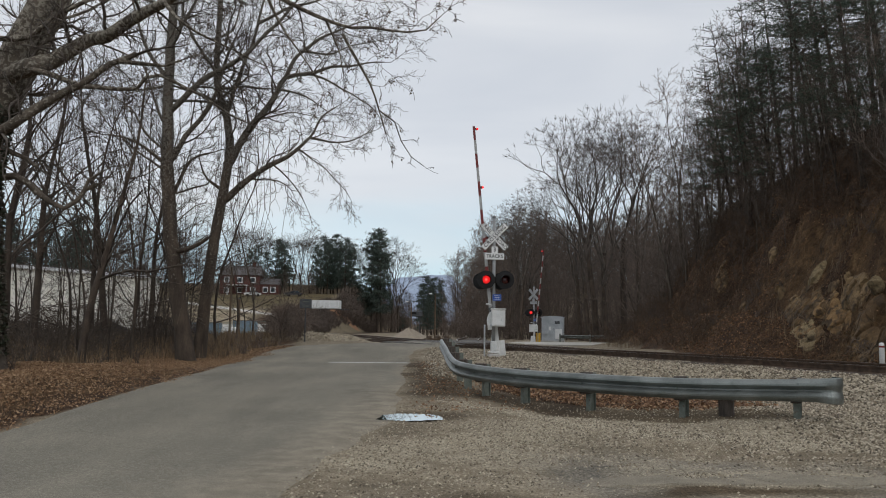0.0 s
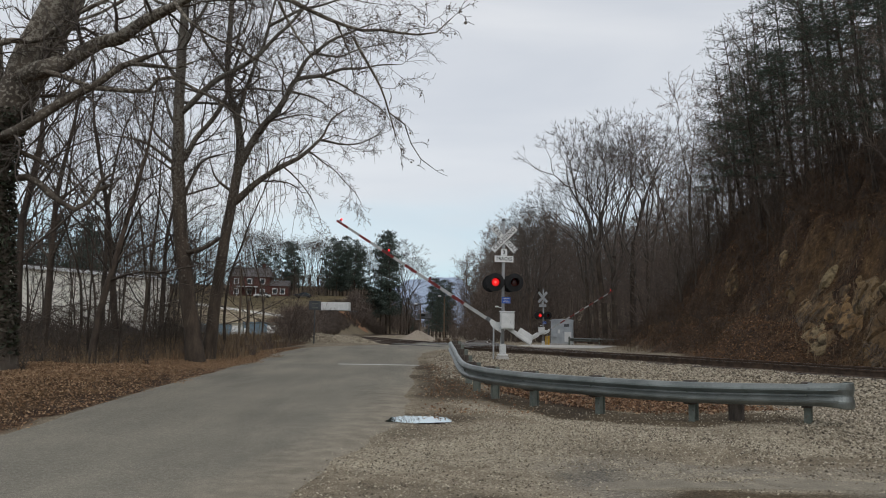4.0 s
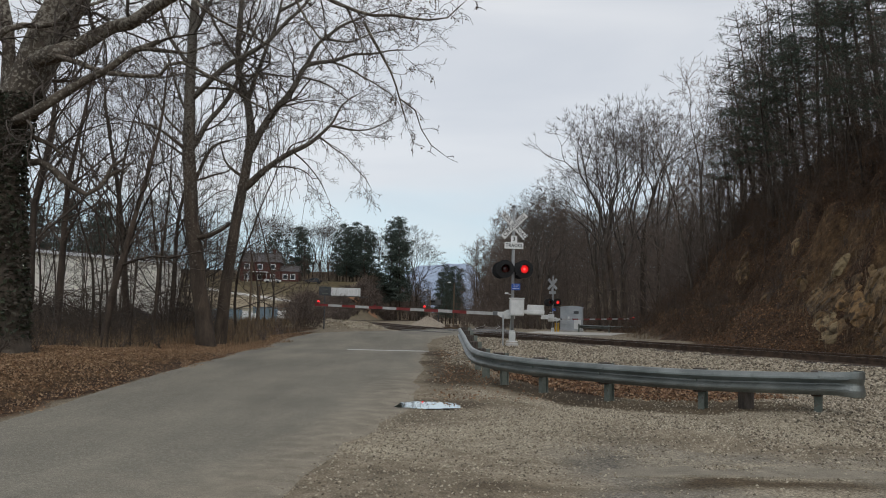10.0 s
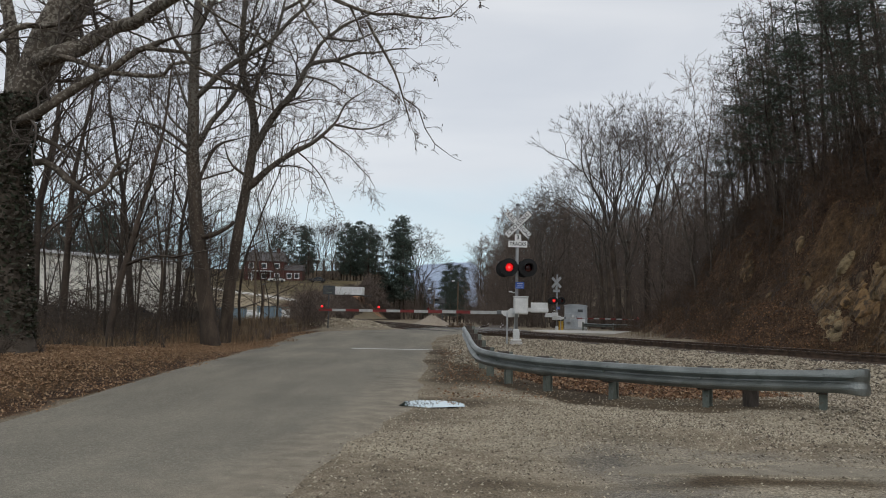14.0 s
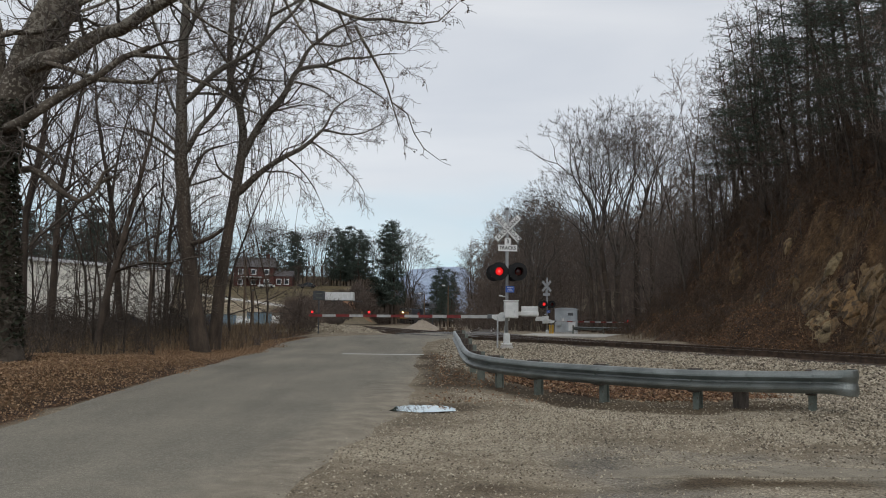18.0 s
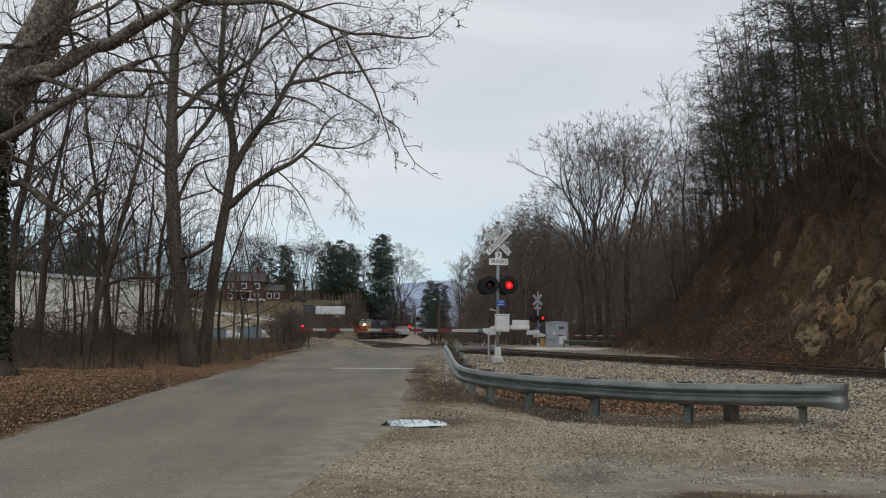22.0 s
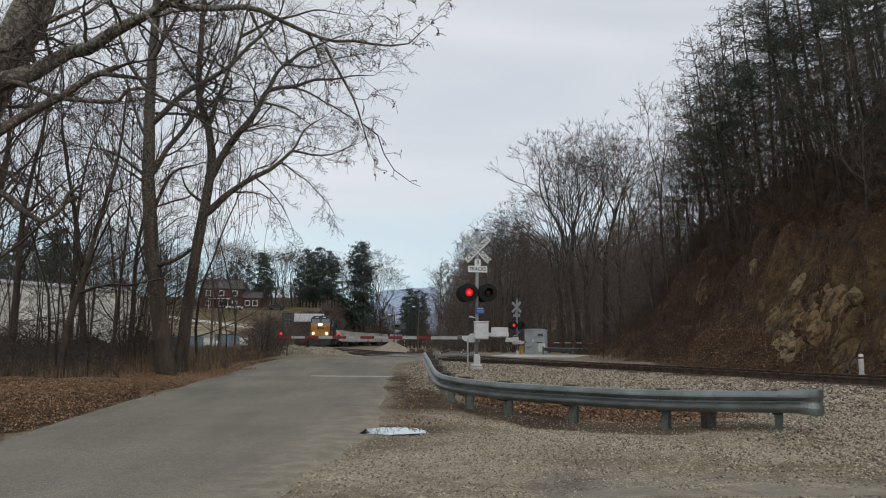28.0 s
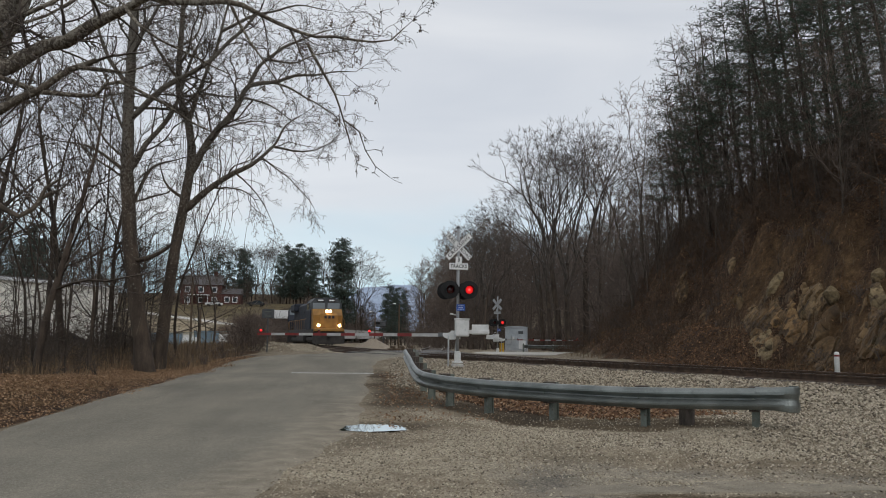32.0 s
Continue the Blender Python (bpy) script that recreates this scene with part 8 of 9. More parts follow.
    part("exhaust", Geo().box(0, 0.5, 4.55, 0.9, 1.6, 0.3, 0.05), TRAINBLACK, L)
    part("dynamic_brake", Geo().box(0, -4.2, 4.25, 2.3, 2.2, 0.6, 0.1), TRAINBLUE, L)
    part("fuel_tank", Geo().box(0, 0, 0.75, 2.8, 5.6, 0.95, 0.18), TRAINBLACK, L)
    for sx in (-1, 1):
        hr = Geo().bent([(sx * 1.45, -5.4, 2.65), (sx * 1.45, 10.2, 2.65)], 0.022, 6)
        for k in range(9):
            hr.rod((sx * 1.45, -5.4 + 1.95 * k, 1.6), (sx * 1.45, -5.4 + 1.95 * k, 2.65), 0.02, 0.02, 6)
        part("handrail", hr, TRAINYELLOW, L, "yellow handrail")
        st = Geo().bent([(sx * 1.45, -10.7, 0.5), (sx * 1.45, -10.7, 2.5), (sx * 1.45, -9.9, 2.6)], 0.022, 6)
        part("grab_rail", st, TRAINYELLOW, L)
        for k in range(4):
            part("step", Geo().box(sx * 1.3, -10.5, 0.45 + 0.3 * k, 0.45, 0.3, 0.04), TRAINBLACK, L)
        part("ditch_light", Geo().lathe([(0.15, 0.0), (0.15, 0.05), (0.11, 0.09), (0.02, 0.11)], 14, pose(sx * 1.0, -10.72, 1.92, 90, 0, 0)), HEADLAMP, L, "lit round ditch light", smooth=True)
    hb = part("headlight_case", Geo().box(0, -9.95, 3.28, 0.75, 0.5, 0.42, 0.06), TRAINYELLOW, L)
    for dx in (-0.11, 0.11):
        part("headlight", Geo().lathe([(0.14, 0.0), (0.14, 0.04), (0.10, 0.08), (0.02, 0.10)], 14, pose(1.3 * dx, -10.20, 3.28, 90, 0, 0)), HEADLAMP, hb, "lit headlight", smooth=True)
    part("horn", Geo().rod((0.2, -6.2, 4.7), (0.2, -6.8, 4.75), 0.04, 0.1, 8).box(0.2, -6.1, 4.68, 0.3, 0.2, 0.15), GREYMETAL, L)
    for y in (-6.6, 6.8):
        truck_set(L, y, 3)
    return L


def build_hopper():
    H = thing("gondola_car", pose(0, 0, 0), "pale grey open freight car behind the locomotives", "freight car", "freight cars")
    for sx in (-1, 1):
        wall = part("side_wall", Geo().box(sx * 1.5, 0, 2.2, 0.06, 15.8, 2.1), CARGREY, H)
        for k in range(11):
            part("rib", Geo().box(sx * 1.56, -7.5 + 1.5 * k, 2.15, 0.10, 0.14, 2.0, 0.01), CARGREY, wall)
        part("top_chord", Geo().box(sx * 1.52, 0, 3.28, 0.18, 15.9, 0.14, 0.02), CARGREY, wall)
        part("sill", Geo().box(sx * 1.5, 0, 1.1, 0.16, 15.9, 0.22, 0.02), CARGREY, wall)
    for sy in (-1, 1):
        part("end_wall", Geo().box(0, sy * 7.85, 2.2, 3.0, 0.08, 2.1), CARGREY, H)
        part("platform", Geo().box(0, sy * 8.4, 1.1, 2.6, 1.1, 0.14), TRAINBLACK, H)
        part("coupler", Geo().box(0, sy * 9.0, 0.92, 0.3, 0.6, 0.3, 0.04), TRAINBLACK, H)
        truck_set(H, sy * 6.0, 2, 0.43)
    part("floor_pan", Geo().box(0, 0, 1.12, 2.9, 15.7, 0.12), TRAINBLACK, H)
    load = [(-1.4, 2.7), (-0.7, 3.1), (0.0, 3.3), (0.7, 3.1), (1.4, 2.7)]
    part("load", Geo().prism([(-1.45, 1.3)] + load + [(1.45, 1.3)], 15.2, pose(0, 7.6, 0, 90, 0, 0)), TANGRAVEL, H, "heaped stone load")
    return H


loco_1 = build_locomotive("yellow and dark blue diesel locomotive with lit headlights")
loco_2 = copy_thing(loco_1, pose(0, 0, 0))
tagged(loco_2, "second dark blue diesel locomotive coupled behind the first")
for o in loco_2.children_recursive:
    if o.name.startswith(("headlight", "ditch_light")) and o.data.materials[0] == HEADLAMP:
        o.data = o.data.copy()
        o.data.materials[0] = PANE
    elif len(o.data.materials) and o.data.materials[0] == TRAINYELLOW and o.name.startswith(("nose", "cab", "anticlimber", "headlight_case")):
        o.data = o.data.copy()
        o.data.materials[0] = TRAINBLUE
        if o.get("label"):
            o["label"] = "dark blue painted steel"
car_0 = build_hopper()
cars = [car_0] + [copy_thing(car_0, pose(0, 0, 0)) for _ in range(7)]


# ------------------------------------------------------------------ brush, leaves, stones and rock
def brush_mesh(name, spots, material, seed, variants=5, height=1.6, thick=0.008):
    """Many small bare shrubs in one mesh."""
    kinds = []
    for v in range(variants):
        rng = random.Random(seed * 50 + v)
        out = [[], [], [], []]
        for _ in range(7):
            a = rng.uniform(0, 2 * math.pi)
            b = rng.uniform(0.1, 0.75)
            grow(rng, out, (rng.gauss(0, .12), rng.gauss(0, .12), -0.05), (math.cos(a) * b, math.sin(a) * b, 1), height * rng.uniform(.6, 1.1), 0.014, 1, 0.0, 0.38, 4.2, 0.05, 2, 55)
        segs = out[1] + out[2]
        A = np.array([s[0] for s in segs])
        B = np.array([s[1] for s in segs])
        R = np.maximum(np.array([s[2:] for s in segs]), thick)
        kinds.append((A, B, R))
    r = random.Random(seed)
    allsegs = []
    for x, y, s in spots:
        A, B, R = kinds[r.randrange(variants)]
        a = r.uniform(0, 2 * math.pi)
        c, sn = math.cos(a) * s, math.sin(a) * s
        M = np.array([[c, -sn, 0], [sn, c, 0], [0, 0, s]])
        o = np.array([x, y, gz(x, y)])
        allsegs.append((A @ M.T + o, B @ M.T + o, R * max(0.8, s ** 0.5)))
    A, B, R = (np.concatenate([q[k] for q in allsegs]) for k in range(3))
    return tube_mesh(name, list(zip(A, B, R[:, 0], R[:, 1])), 3, material)


def stuff(name, me, label, category):
    return tagged(new(name, me), label, category, kind="stuff")


def leaves_on(n, x0, x1, y0, y1, seed, keep):
    rs = np.random.RandomState(seed)
    x, y = rs.uniform(x0, x1, n), rs.uniform(y0, y1, n)
    k = keep(x, y) > rs.rand(n)
    x, y = x[k], y[k]
    return np.stack([x, y, ground_z(x, y) + 0.015 + 0.05 * rs.rand(len(x)) ** 2], -1), rs


c, rs = leaves_on(250000, -14, -5.2, 8, 36, 1, lambda x, y: zone_masks(x, y)[1] * (0.25 + 0.75 * smooth01((-6.3 - x) / 1.5)))
stuff("dead_leaves", leaf_cloud("dead_leaves", c, 0.0165, LEAF_BANK, rs, 0.6), "brown dead leaves covering the roadside bank", "leaves")
c, rs = leaves_on(21000, 1, 7, 12.5, 20.5, 2, lambda x, y: zone_masks(x, y)[1])
stuff("dead_leaves", leaf_cloud("dead_leaves", c, 0.024, LEAF, rs, 0.5), "reddish dead leaves behind the guardrail", "leaves")
c, rs = leaves_on(14000, -0.5, 3.2, 13.6, 30, 4, lambda x, y: 0.5 * smooth01((x + 0.3) / 0.5) * smooth01((1.6 - x + 0.12 * (20 - y)) / 1.0) * (0.3 + 0.7 * (lump(x, y, 0.8, 87) > 0)))
stuff("dead_leaves", leaf_cloud("dead_leaves", c, 0.017, LEAF, rs, 0.6), "scattered dead leaves on the muddy verge", "leaves")
LEAF_DARK = island("dark_dead_leaf", [(0.10, 0.052, 0.026), (0.17, 0.09, 0.043), (0.075, 0.042, 0.022), (0.26, 0.145, 0.072), (0.13, 0.07, 0.034)], 0.85)
c, rs = leaves_on(150000, 9, 26, 14, 70, 3, lambda x, y: smooth01((x - hill_foot(y) + 0.4 + 2.6 * smooth01((y - 23) / 5) * smooth01((44 - y) / 6) + 1.6 * smooth01((y - 36) / 8)) / 1.0) * np.exp(-np.maximum(x - hill_foot(y), 0) / 9) * (1 - 0.75 * smooth01((x - hill_foot(y) - 0.5) / 0.5) * smooth01((3.4 - x + hill_foot(y)) / 1.2) * smooth01((36 - y) / 3)) * (np.abs(x - track_x(y)) > 2.6) * (np.abs(x - road_mid(y)) > road_half(y) + 0.5))
stuff("dead_leaves", leaf_cloud("dead_leaves", c, 0.034, LEAF_DARK, rs, 0.3), "dark brown leaf litter on the hillside", "leaves")


def stones_on(name, n, x0, x1, y0, y1, size, seed, keep, label, material=STONE):
    rs = np.random.RandomState(seed)
    x, y = rs.uniform(x0, x1, n), rs.uniform(y0, y1, n)
    k = keep(x, y) > rs.rand(n)
    x, y = x[k], y[k]
    n = len(x)
    oc = np.array([(1, 0, 0), (-1, 0, 0), (0, 1, 0), (0, -1, 0), (0, 0, 1), (0, 0, -1)], float)
    of = np.array([(0, 2, 4), (2, 1, 4), (1, 3, 4), (3, 0, 4), (2, 0, 5), (1, 2, 5), (3, 1, 5), (0, 3, 5)])
    V = oc[None] * (size * (0.45 + 1.0 * rs.rand(n, 1, 1))) * (0.65 + 0.6 * rs.rand(n, 6, 1))
    a = rs.rand(n) * 6.28
    ca, sa = np.cos(a)[:, None], np.sin(a)[:, None]
    tilt = rs.randn(n, 1) * 0.5
    X, Y, Z = V[..., 0] * ca - V[..., 1] * sa, V[..., 0] * sa + V[..., 1] * ca, V[..., 2] * 0.75
    Z = Z + X * tilt
    P = np.stack([X + x[:, None], Y + y[:, None], Z + (ground_z(x, y) + size * 0.25)[:, None]], -1)
    F = (of[None] + (np.arange(n) * 6)[:, None, None]).reshape(-1, 3)
    stuff(name, array_mesh(name, P.reshape(-1, 3), F, material), label, "stones")


GRAVEL_PALE = island("washed_pale_gravel", [(0.577, 0.515, 0.409), (0.433, 0.381, 0.293), (0.309, 0.267, 0.200), (0.175, 0.144, 0.102), (0.494, 0.436, 0.335)], 0.9)


def lot_cover(x, y):
    """Loose stones lie thinner on damp soil and on the worn old paving."""
    return (1 - 0.9 * zone_masks(x, y)[3]) * (1 - 0.8 * old_paving(x, y) * (lump(x, y, 1.1, 91) < 0.35))


stones_on("ballast_stones", 105000, -0.4, 16, 12, 46, 0.033, 5, lambda x, y: np.maximum(smooth01((3.9 - np.abs(x - track_x(y)) * 0.93) / 0.5), zone_masks(x, y)[0] * (y > 16.8) * (y < 35) * smooth01((x - 0.7 + 0.8 * smooth01((y - 20) / 2)) / 0.6)) * (np.abs(x - road_mid(y)) > road_half(y) + 0.25) * (x - hill_foot(y) < -0.3), "grey angular ballast stones beside the track")
stones_on("ballast_stones", 9000, -14, 5, 44, 90, 0.06, 6, lambda x, y: smooth01((2.8 - np.abs(x - track_x(y)) * 0.93) / 0.5) * (np.abs(x - road_mid(y)) > road_half(y) + 0.3), "grey ballast stones along the far track")
stones_on("loose_gravel", 56000, -1.5, 9, 4.5, 14.5, 0.0135, 7, lambda x, y: (0.25 + 0.75 * zone_masks(x, y)[0]) * lot_cover(x, y), "small loose gravel scattered over the lot", GRAVEL)
stones_on("loose_gravel", 11000, 3.5, 9, 9.5, 16, 0.024, 8, lambda x, y: smooth01((x - 4.6) / 1.2) * lot_cover(x, y), "grey angular stones heaped by the guardrail's end")
stones_on("loose_gravel", 17000, 1.5, 10, 6, 12.5, 0.017, 12, lambda x, y: smooth01((x - 1.5 + 0.6 * (y - 9)) / 4) * (0.15 + 0.85 * (lump(x, y, 1.3, 89) > 0.0)) * lot_cover(x, y), "angular gravel spread over the lot", STONE)
stones_on("loose_gravel", 22000, 0.3, 6.2, 9.4, 16, 0.011, 13, lambda x, y: np.exp(-((y - np.interp(x, [.4, .8, 1.7, 2.1, 2.9, 3.5, 5.5], [15.6, 14.8, 13.5, 12.4, 11.3, 10.8, 10.0]) + 0.4 * lump(x, y, 0.8, 90)) / 0.5) ** 2) * lot_cover(x, y), "fine pale gravel washed along the lot's edge", GRAVEL_PALE)
stones_on("loose_gravel", 16000, -0.6, 4.5, 12.5, 32, 0.014, 10, lambda x, y: 0.12 + 0.3 * (lump(x, y, 1.1, 88) > 0.1), "small stones trodden into the muddy verge", GRAVEL)
stones_on("heap_stones", 11000, -9.5, -3.2, 43, 58, 0.05, 9, lambda x, y: np.maximum(np.exp(-((x + 7.0) / 1.5) ** 2 - ((y - 48) / 4) ** 2), np.exp(-((x + 5.3) / 1.4) ** 2 - ((y - 53) / 3.4) ** 2)), "pale stones on the roadside dirt heap", GRAVEL)



def stalks(name, n, x0, x1, y0, y1, height, seed, keep, material, label):
    """Thin bent dead stalks, two tapered blades each."""
    rs = np.random.RandomState(seed)
    x, y = rs.uniform(x0, x1, n), rs.uniform(y0, y1, n)
    k = keep(x, y) > rs.rand(n)
    x, y = x[k], y[k]
    n = len(x)
    h = height * (0.4 + 0.9 * rs.rand(n))
    a = rs.rand(n) * 6.28
    lean = 0.45 * rs.rand(n) * h
    w = 0.006 + 0.006 * rs.rand(n)
    base = np.stack([x, y, ground_z(x, y) - 0.02], -1)
    way = np.stack([np.cos(a), np.sin(a), 0 * a], -1)
    side = np.stack([-np.sin(a), np.cos(a), 0 * a], -1) * w[:, None]
    up = np.array([0, 0, 1.0])
    mid = base + way * (0.3 * lean)[:, None] + up * (0.6 * h)[:, None]
    tip = base + way * lean[:, None] + up * h[:, None]
    V = np.stack([base - side, base + side, mid - 0.8 * side, mid + 0.8 * side, tip], 1).reshape(-1, 3)
    b = (np.arange(n) * 5)[:, None]
    F = np.concatenate([b + np.array([[0, 1, 3]]), b + np.array([[0, 3, 2]]), b + np.array([[2, 3, 4]])], 0)
    stuff(name, array_mesh(name, V, F, material), label, "dry grass")


DRYGRASS = island("dry_stalk", [(0.15, 0.105, 0.062), (0.22, 0.16, 0.098), (0.11, 0.075, 0.045), (0.18, 0.125, 0.07)], 0.9)
stalks("dry_grass", 26000, -30, -8.6, 22, 56, 0.5, 81, lambda x, y: smooth01((-9.2 - x) / 1.5) * (0.35 + 0.65 * (lump(x, y, 2.0, 82) > -0.2)) * smooth01((y - 22) / 3), DRYGRASS, "dry brown grass and stalks below the roadside trees")
stalks("dry_grass", 9000, -13, -6.2, 30, 58, 0.5, 83, lambda x, y: smooth01((-6.6 - x) / 0.6) * (0.3 + 0.7 * (lump(x, y, 1.5, 84) > 0)), DRYGRASS, "dry brown grass along the road's far verge")
stalks("dry_grass", 12000, 10, 24, 18, 66, 0.45, 85, lambda x, y: smooth01((x - hill_foot(y) + 1.0 + 2.5 * (y > 34)) / 1.0) * smooth01((5 - x + hill_foot(y)) / 3) * (lump(x, y, 2.2, 86) > 0.0) * (np.abs(x - road_mid(y)) > road_half(y) + 0.6), DRYGRASS, "dry tan grass tufts on the cut face")

# roadside and hillside brush
hill_ok = lambda x, y: -2.5 * (y > 36) + 0.5 + 2.2 * (17 < y < 36) < x - float(hill_foot(y)) < 7 + 4 * (y < 45)
stuff("hillside_brush", brush_mesh("hillside_brush", scatter(380, 12, 31, 16, 74, .3, 1.1, 31, hill_ok, 0.45), BRUSHDARK, 61, 5, 1.6, 0.009), "tangled bare brown brush on the hillside", "brush")
stuff("hillside_brush", brush_mesh("hillside_brush", scatter(90, 14, 31, 24, 48, .5, 1.0, 131, lambda x, y: 2.8 < x - float(hill_foot(y)) < 5.8, 0.6), BRUSHDARK, 161, 5, 1.7, 0.010), "tall dark tangled brush on the upper slope", "brush")
stuff("hillside_brush", brush_mesh("hillside_brush", scatter(110, 13, 31, 16, 74, .3, .9, 36, hill_ok, 0.6), TWIG_RED, 68, 5, 1.5, 0.008), "reddish brown bare brush on the hillside", "brush")
stuff("roadside_brush", brush_mesh("roadside_brush", scatter(100, -34, -10.5, 29, 60, .7, 1.5, 42, lambda x, y: x < -0.275 * y - 0.5 and x > -0.6 * y - 3, 0.7), TWIG, 69, 5, 1.7, 0.007), "tall bare thicket in front of the white building", "brush")
stuff("roadside_brush", brush_mesh("roadside_brush", scatter(175, -26, -8.8, 22, 52, .35, 1.1, 32, lambda x, y: x > -0.6 * y - 3 and x < -9.6 and (y < 32 or x < -0.275 * y), 0.5) + scatter(16, -10.4, -8.7, 15.2, 18.8, .22, .42, 37, gap=0.25), TWIG, 62, 5, 1.7, 0.007), "tangled bare undergrowth below the roadside trees", "brush")
stuff("trackside_brush", brush_mesh("trackside_brush", scatter(80, -12, -6.6, 42, 56, .65, 1.5, 39, lambda x, y: -0.176 * y < x < -0.146 * y - 0.2, 0.3) + scatter(40, -11, -6.6, 31, 46, .18, .4, 40, lambda x, y: True, 0.35), TWIG_RED, 67, 5, 1.6, 0.008), "rounded bramble mound beside the road", "brush")
stuff("trackside_brush", brush_mesh("trackside_brush", scatter(120, -17, -8.0, 52, 86, .6, 1.35, 33, lambda x, y: -0.180 * y < x < -0.142 * y - 0.5, 0.42), TWIG_RED, 63, 5, 1.6, 0.009), "brown bramble thicket beside the track", "brush")
stuff("trackside_brush", brush_mesh("trackside_brush", scatter(170, -30, -17, 138, 192, .7, 1.5, 134, lambda x, y: x < float(track_x(y)) - 3.6 and not (abs(x + 21.4) < 4.5 and y > 177.5) and y < 184 and x > -0.172 * y, 0.7) + scatter(260, -25, -15.5, 136, 206, .5, 1.0, 135, lambda x, y: x < float(track_x(y)) - 2.6 and not (abs(x + 21.4) < 4.2 and 178.8 < y < 183.5), 0.55), TWIG_RED, 164, 5, 1.6, 0.03), "brown brush on the bank below the trailer", "brush")
stuff("trackside_brush", brush_mesh("trackside_brush", scatter(110, -26, -6, 150, 232, 1.3, 2.6, 34, lambda x, y: float(track_x(y)) - 8 < x < float(track_x(y)) - 3.6 and x > -0.098 * y, 1.0), TWIG_RED, 64, 5, 1.8, 0.03), "brown brush on the cutting above the line", "brush")
stuff("trackside_brush", brush_mesh("trackside_brush", scatter(130, 3, 40, 90, 130, 1.2, 2.6, 35, lambda x, y: x > float(track_x(y)) + 9.0 and (x - road_mid(y) < -4.5 or y > 94), 1.0), TWIG_RED, 65, 5, 1.8, 0.014), "brown undergrowth below the trees beyond the crossing", "brush")

def rock_material(name, a, b):
    """Sandstone with dark joints, stains and a little moss."""
    m = surface(name, a, b, 0.9, 0.95, bump=0.6, fine=14, spots=(0.06, 0.038, 0.020), spot_at=0.555, fine_amt=0.5)
    nt = m.node_tree
    n, ln = nt.nodes.new, nt.links.new
    p = nt.nodes["Principled BSDF"]
    base = p.inputs["Base Color"].links[0].from_socket
    tc, vo, mr, no = n("ShaderNodeTexCoord"), n("ShaderNodeTexVoronoi"), n("ShaderNodeMapRange"), n("ShaderNodeTexNoise")
    wp = n("ShaderNodeMixRGB")
    wp.inputs[0].default_value = 0.35
    no.inputs["Scale"].default_value, no.inputs["Detail"].default_value = 2.2, 4
    ln(tc.outputs["Object"], no.inputs["Vector"])
    ln(tc.outputs["Object"], wp.inputs[1])
    ln(no.outputs["Color"], wp.inputs[2])
    vo.feature = "DISTANCE_TO_EDGE"
    vo.inputs["Scale"].default_value = 1.7
    ln(wp.outputs["Color"], vo.inputs["Vector"])
    mr.inputs["From Max"].default_value, mr.inputs["To Min"].default_value, mr.inputs["To Max"].default_value = 0.04, 0.45, 0.0
    ln(vo.outputs["Distance"], mr.inputs["Value"])
    mx = n("ShaderNodeMixRGB")
    mx.inputs[2].default_value = (0.028, 0.021, 0.014, 1)
    ln(mr.outputs["Result"], mx.inputs[0])
    ln(base, mx.inputs[1])
    mo, ms = n("ShaderNodeMixRGB"), n("ShaderNodeMapRange")
    ms.inputs["From Min"].default_value, ms.inputs["From Max"].default_value, ms.inputs["To Max"].default_value = 0.58, 0.68, 0.6
    ln(no.outputs["Fac"], ms.inputs["Value"])
    mo.inputs[2].default_value = (0.06, 0.045, 0.022, 1)
    ln(ms.outputs["Result"], mo.inputs[0])
    ln(mx.outputs["Color"], mo.inputs[1])
    ln(mo.outputs["Color"], p.inputs["Base Color"])
    return m


ROCK = rock_material("brown_sandstone", (0.080, 0.047, 0.021), (0.205, 0.130, 0.062))
ROCK_TAN = rock_material("tan_sandstone", (0.098, 0.062, 0.029), (0.225, 0.148, 0.073))
ROCK_ORANGE = rock_material("orange_sandstone", (0.135, 0.076, 0.031), (0.30, 0.185, 0.082))
ROCK_PALE = rock_material("pale_sandstone", (0.115, 0.083, 0.042), (0.275, 0.205, 0.112))


def hashed(a, b=0.0):
    v = np.sin(np.asarray(a) * 127.1 + np.asarray(b) * 311.7) * 43758.5453
    return v - np.floor(v)


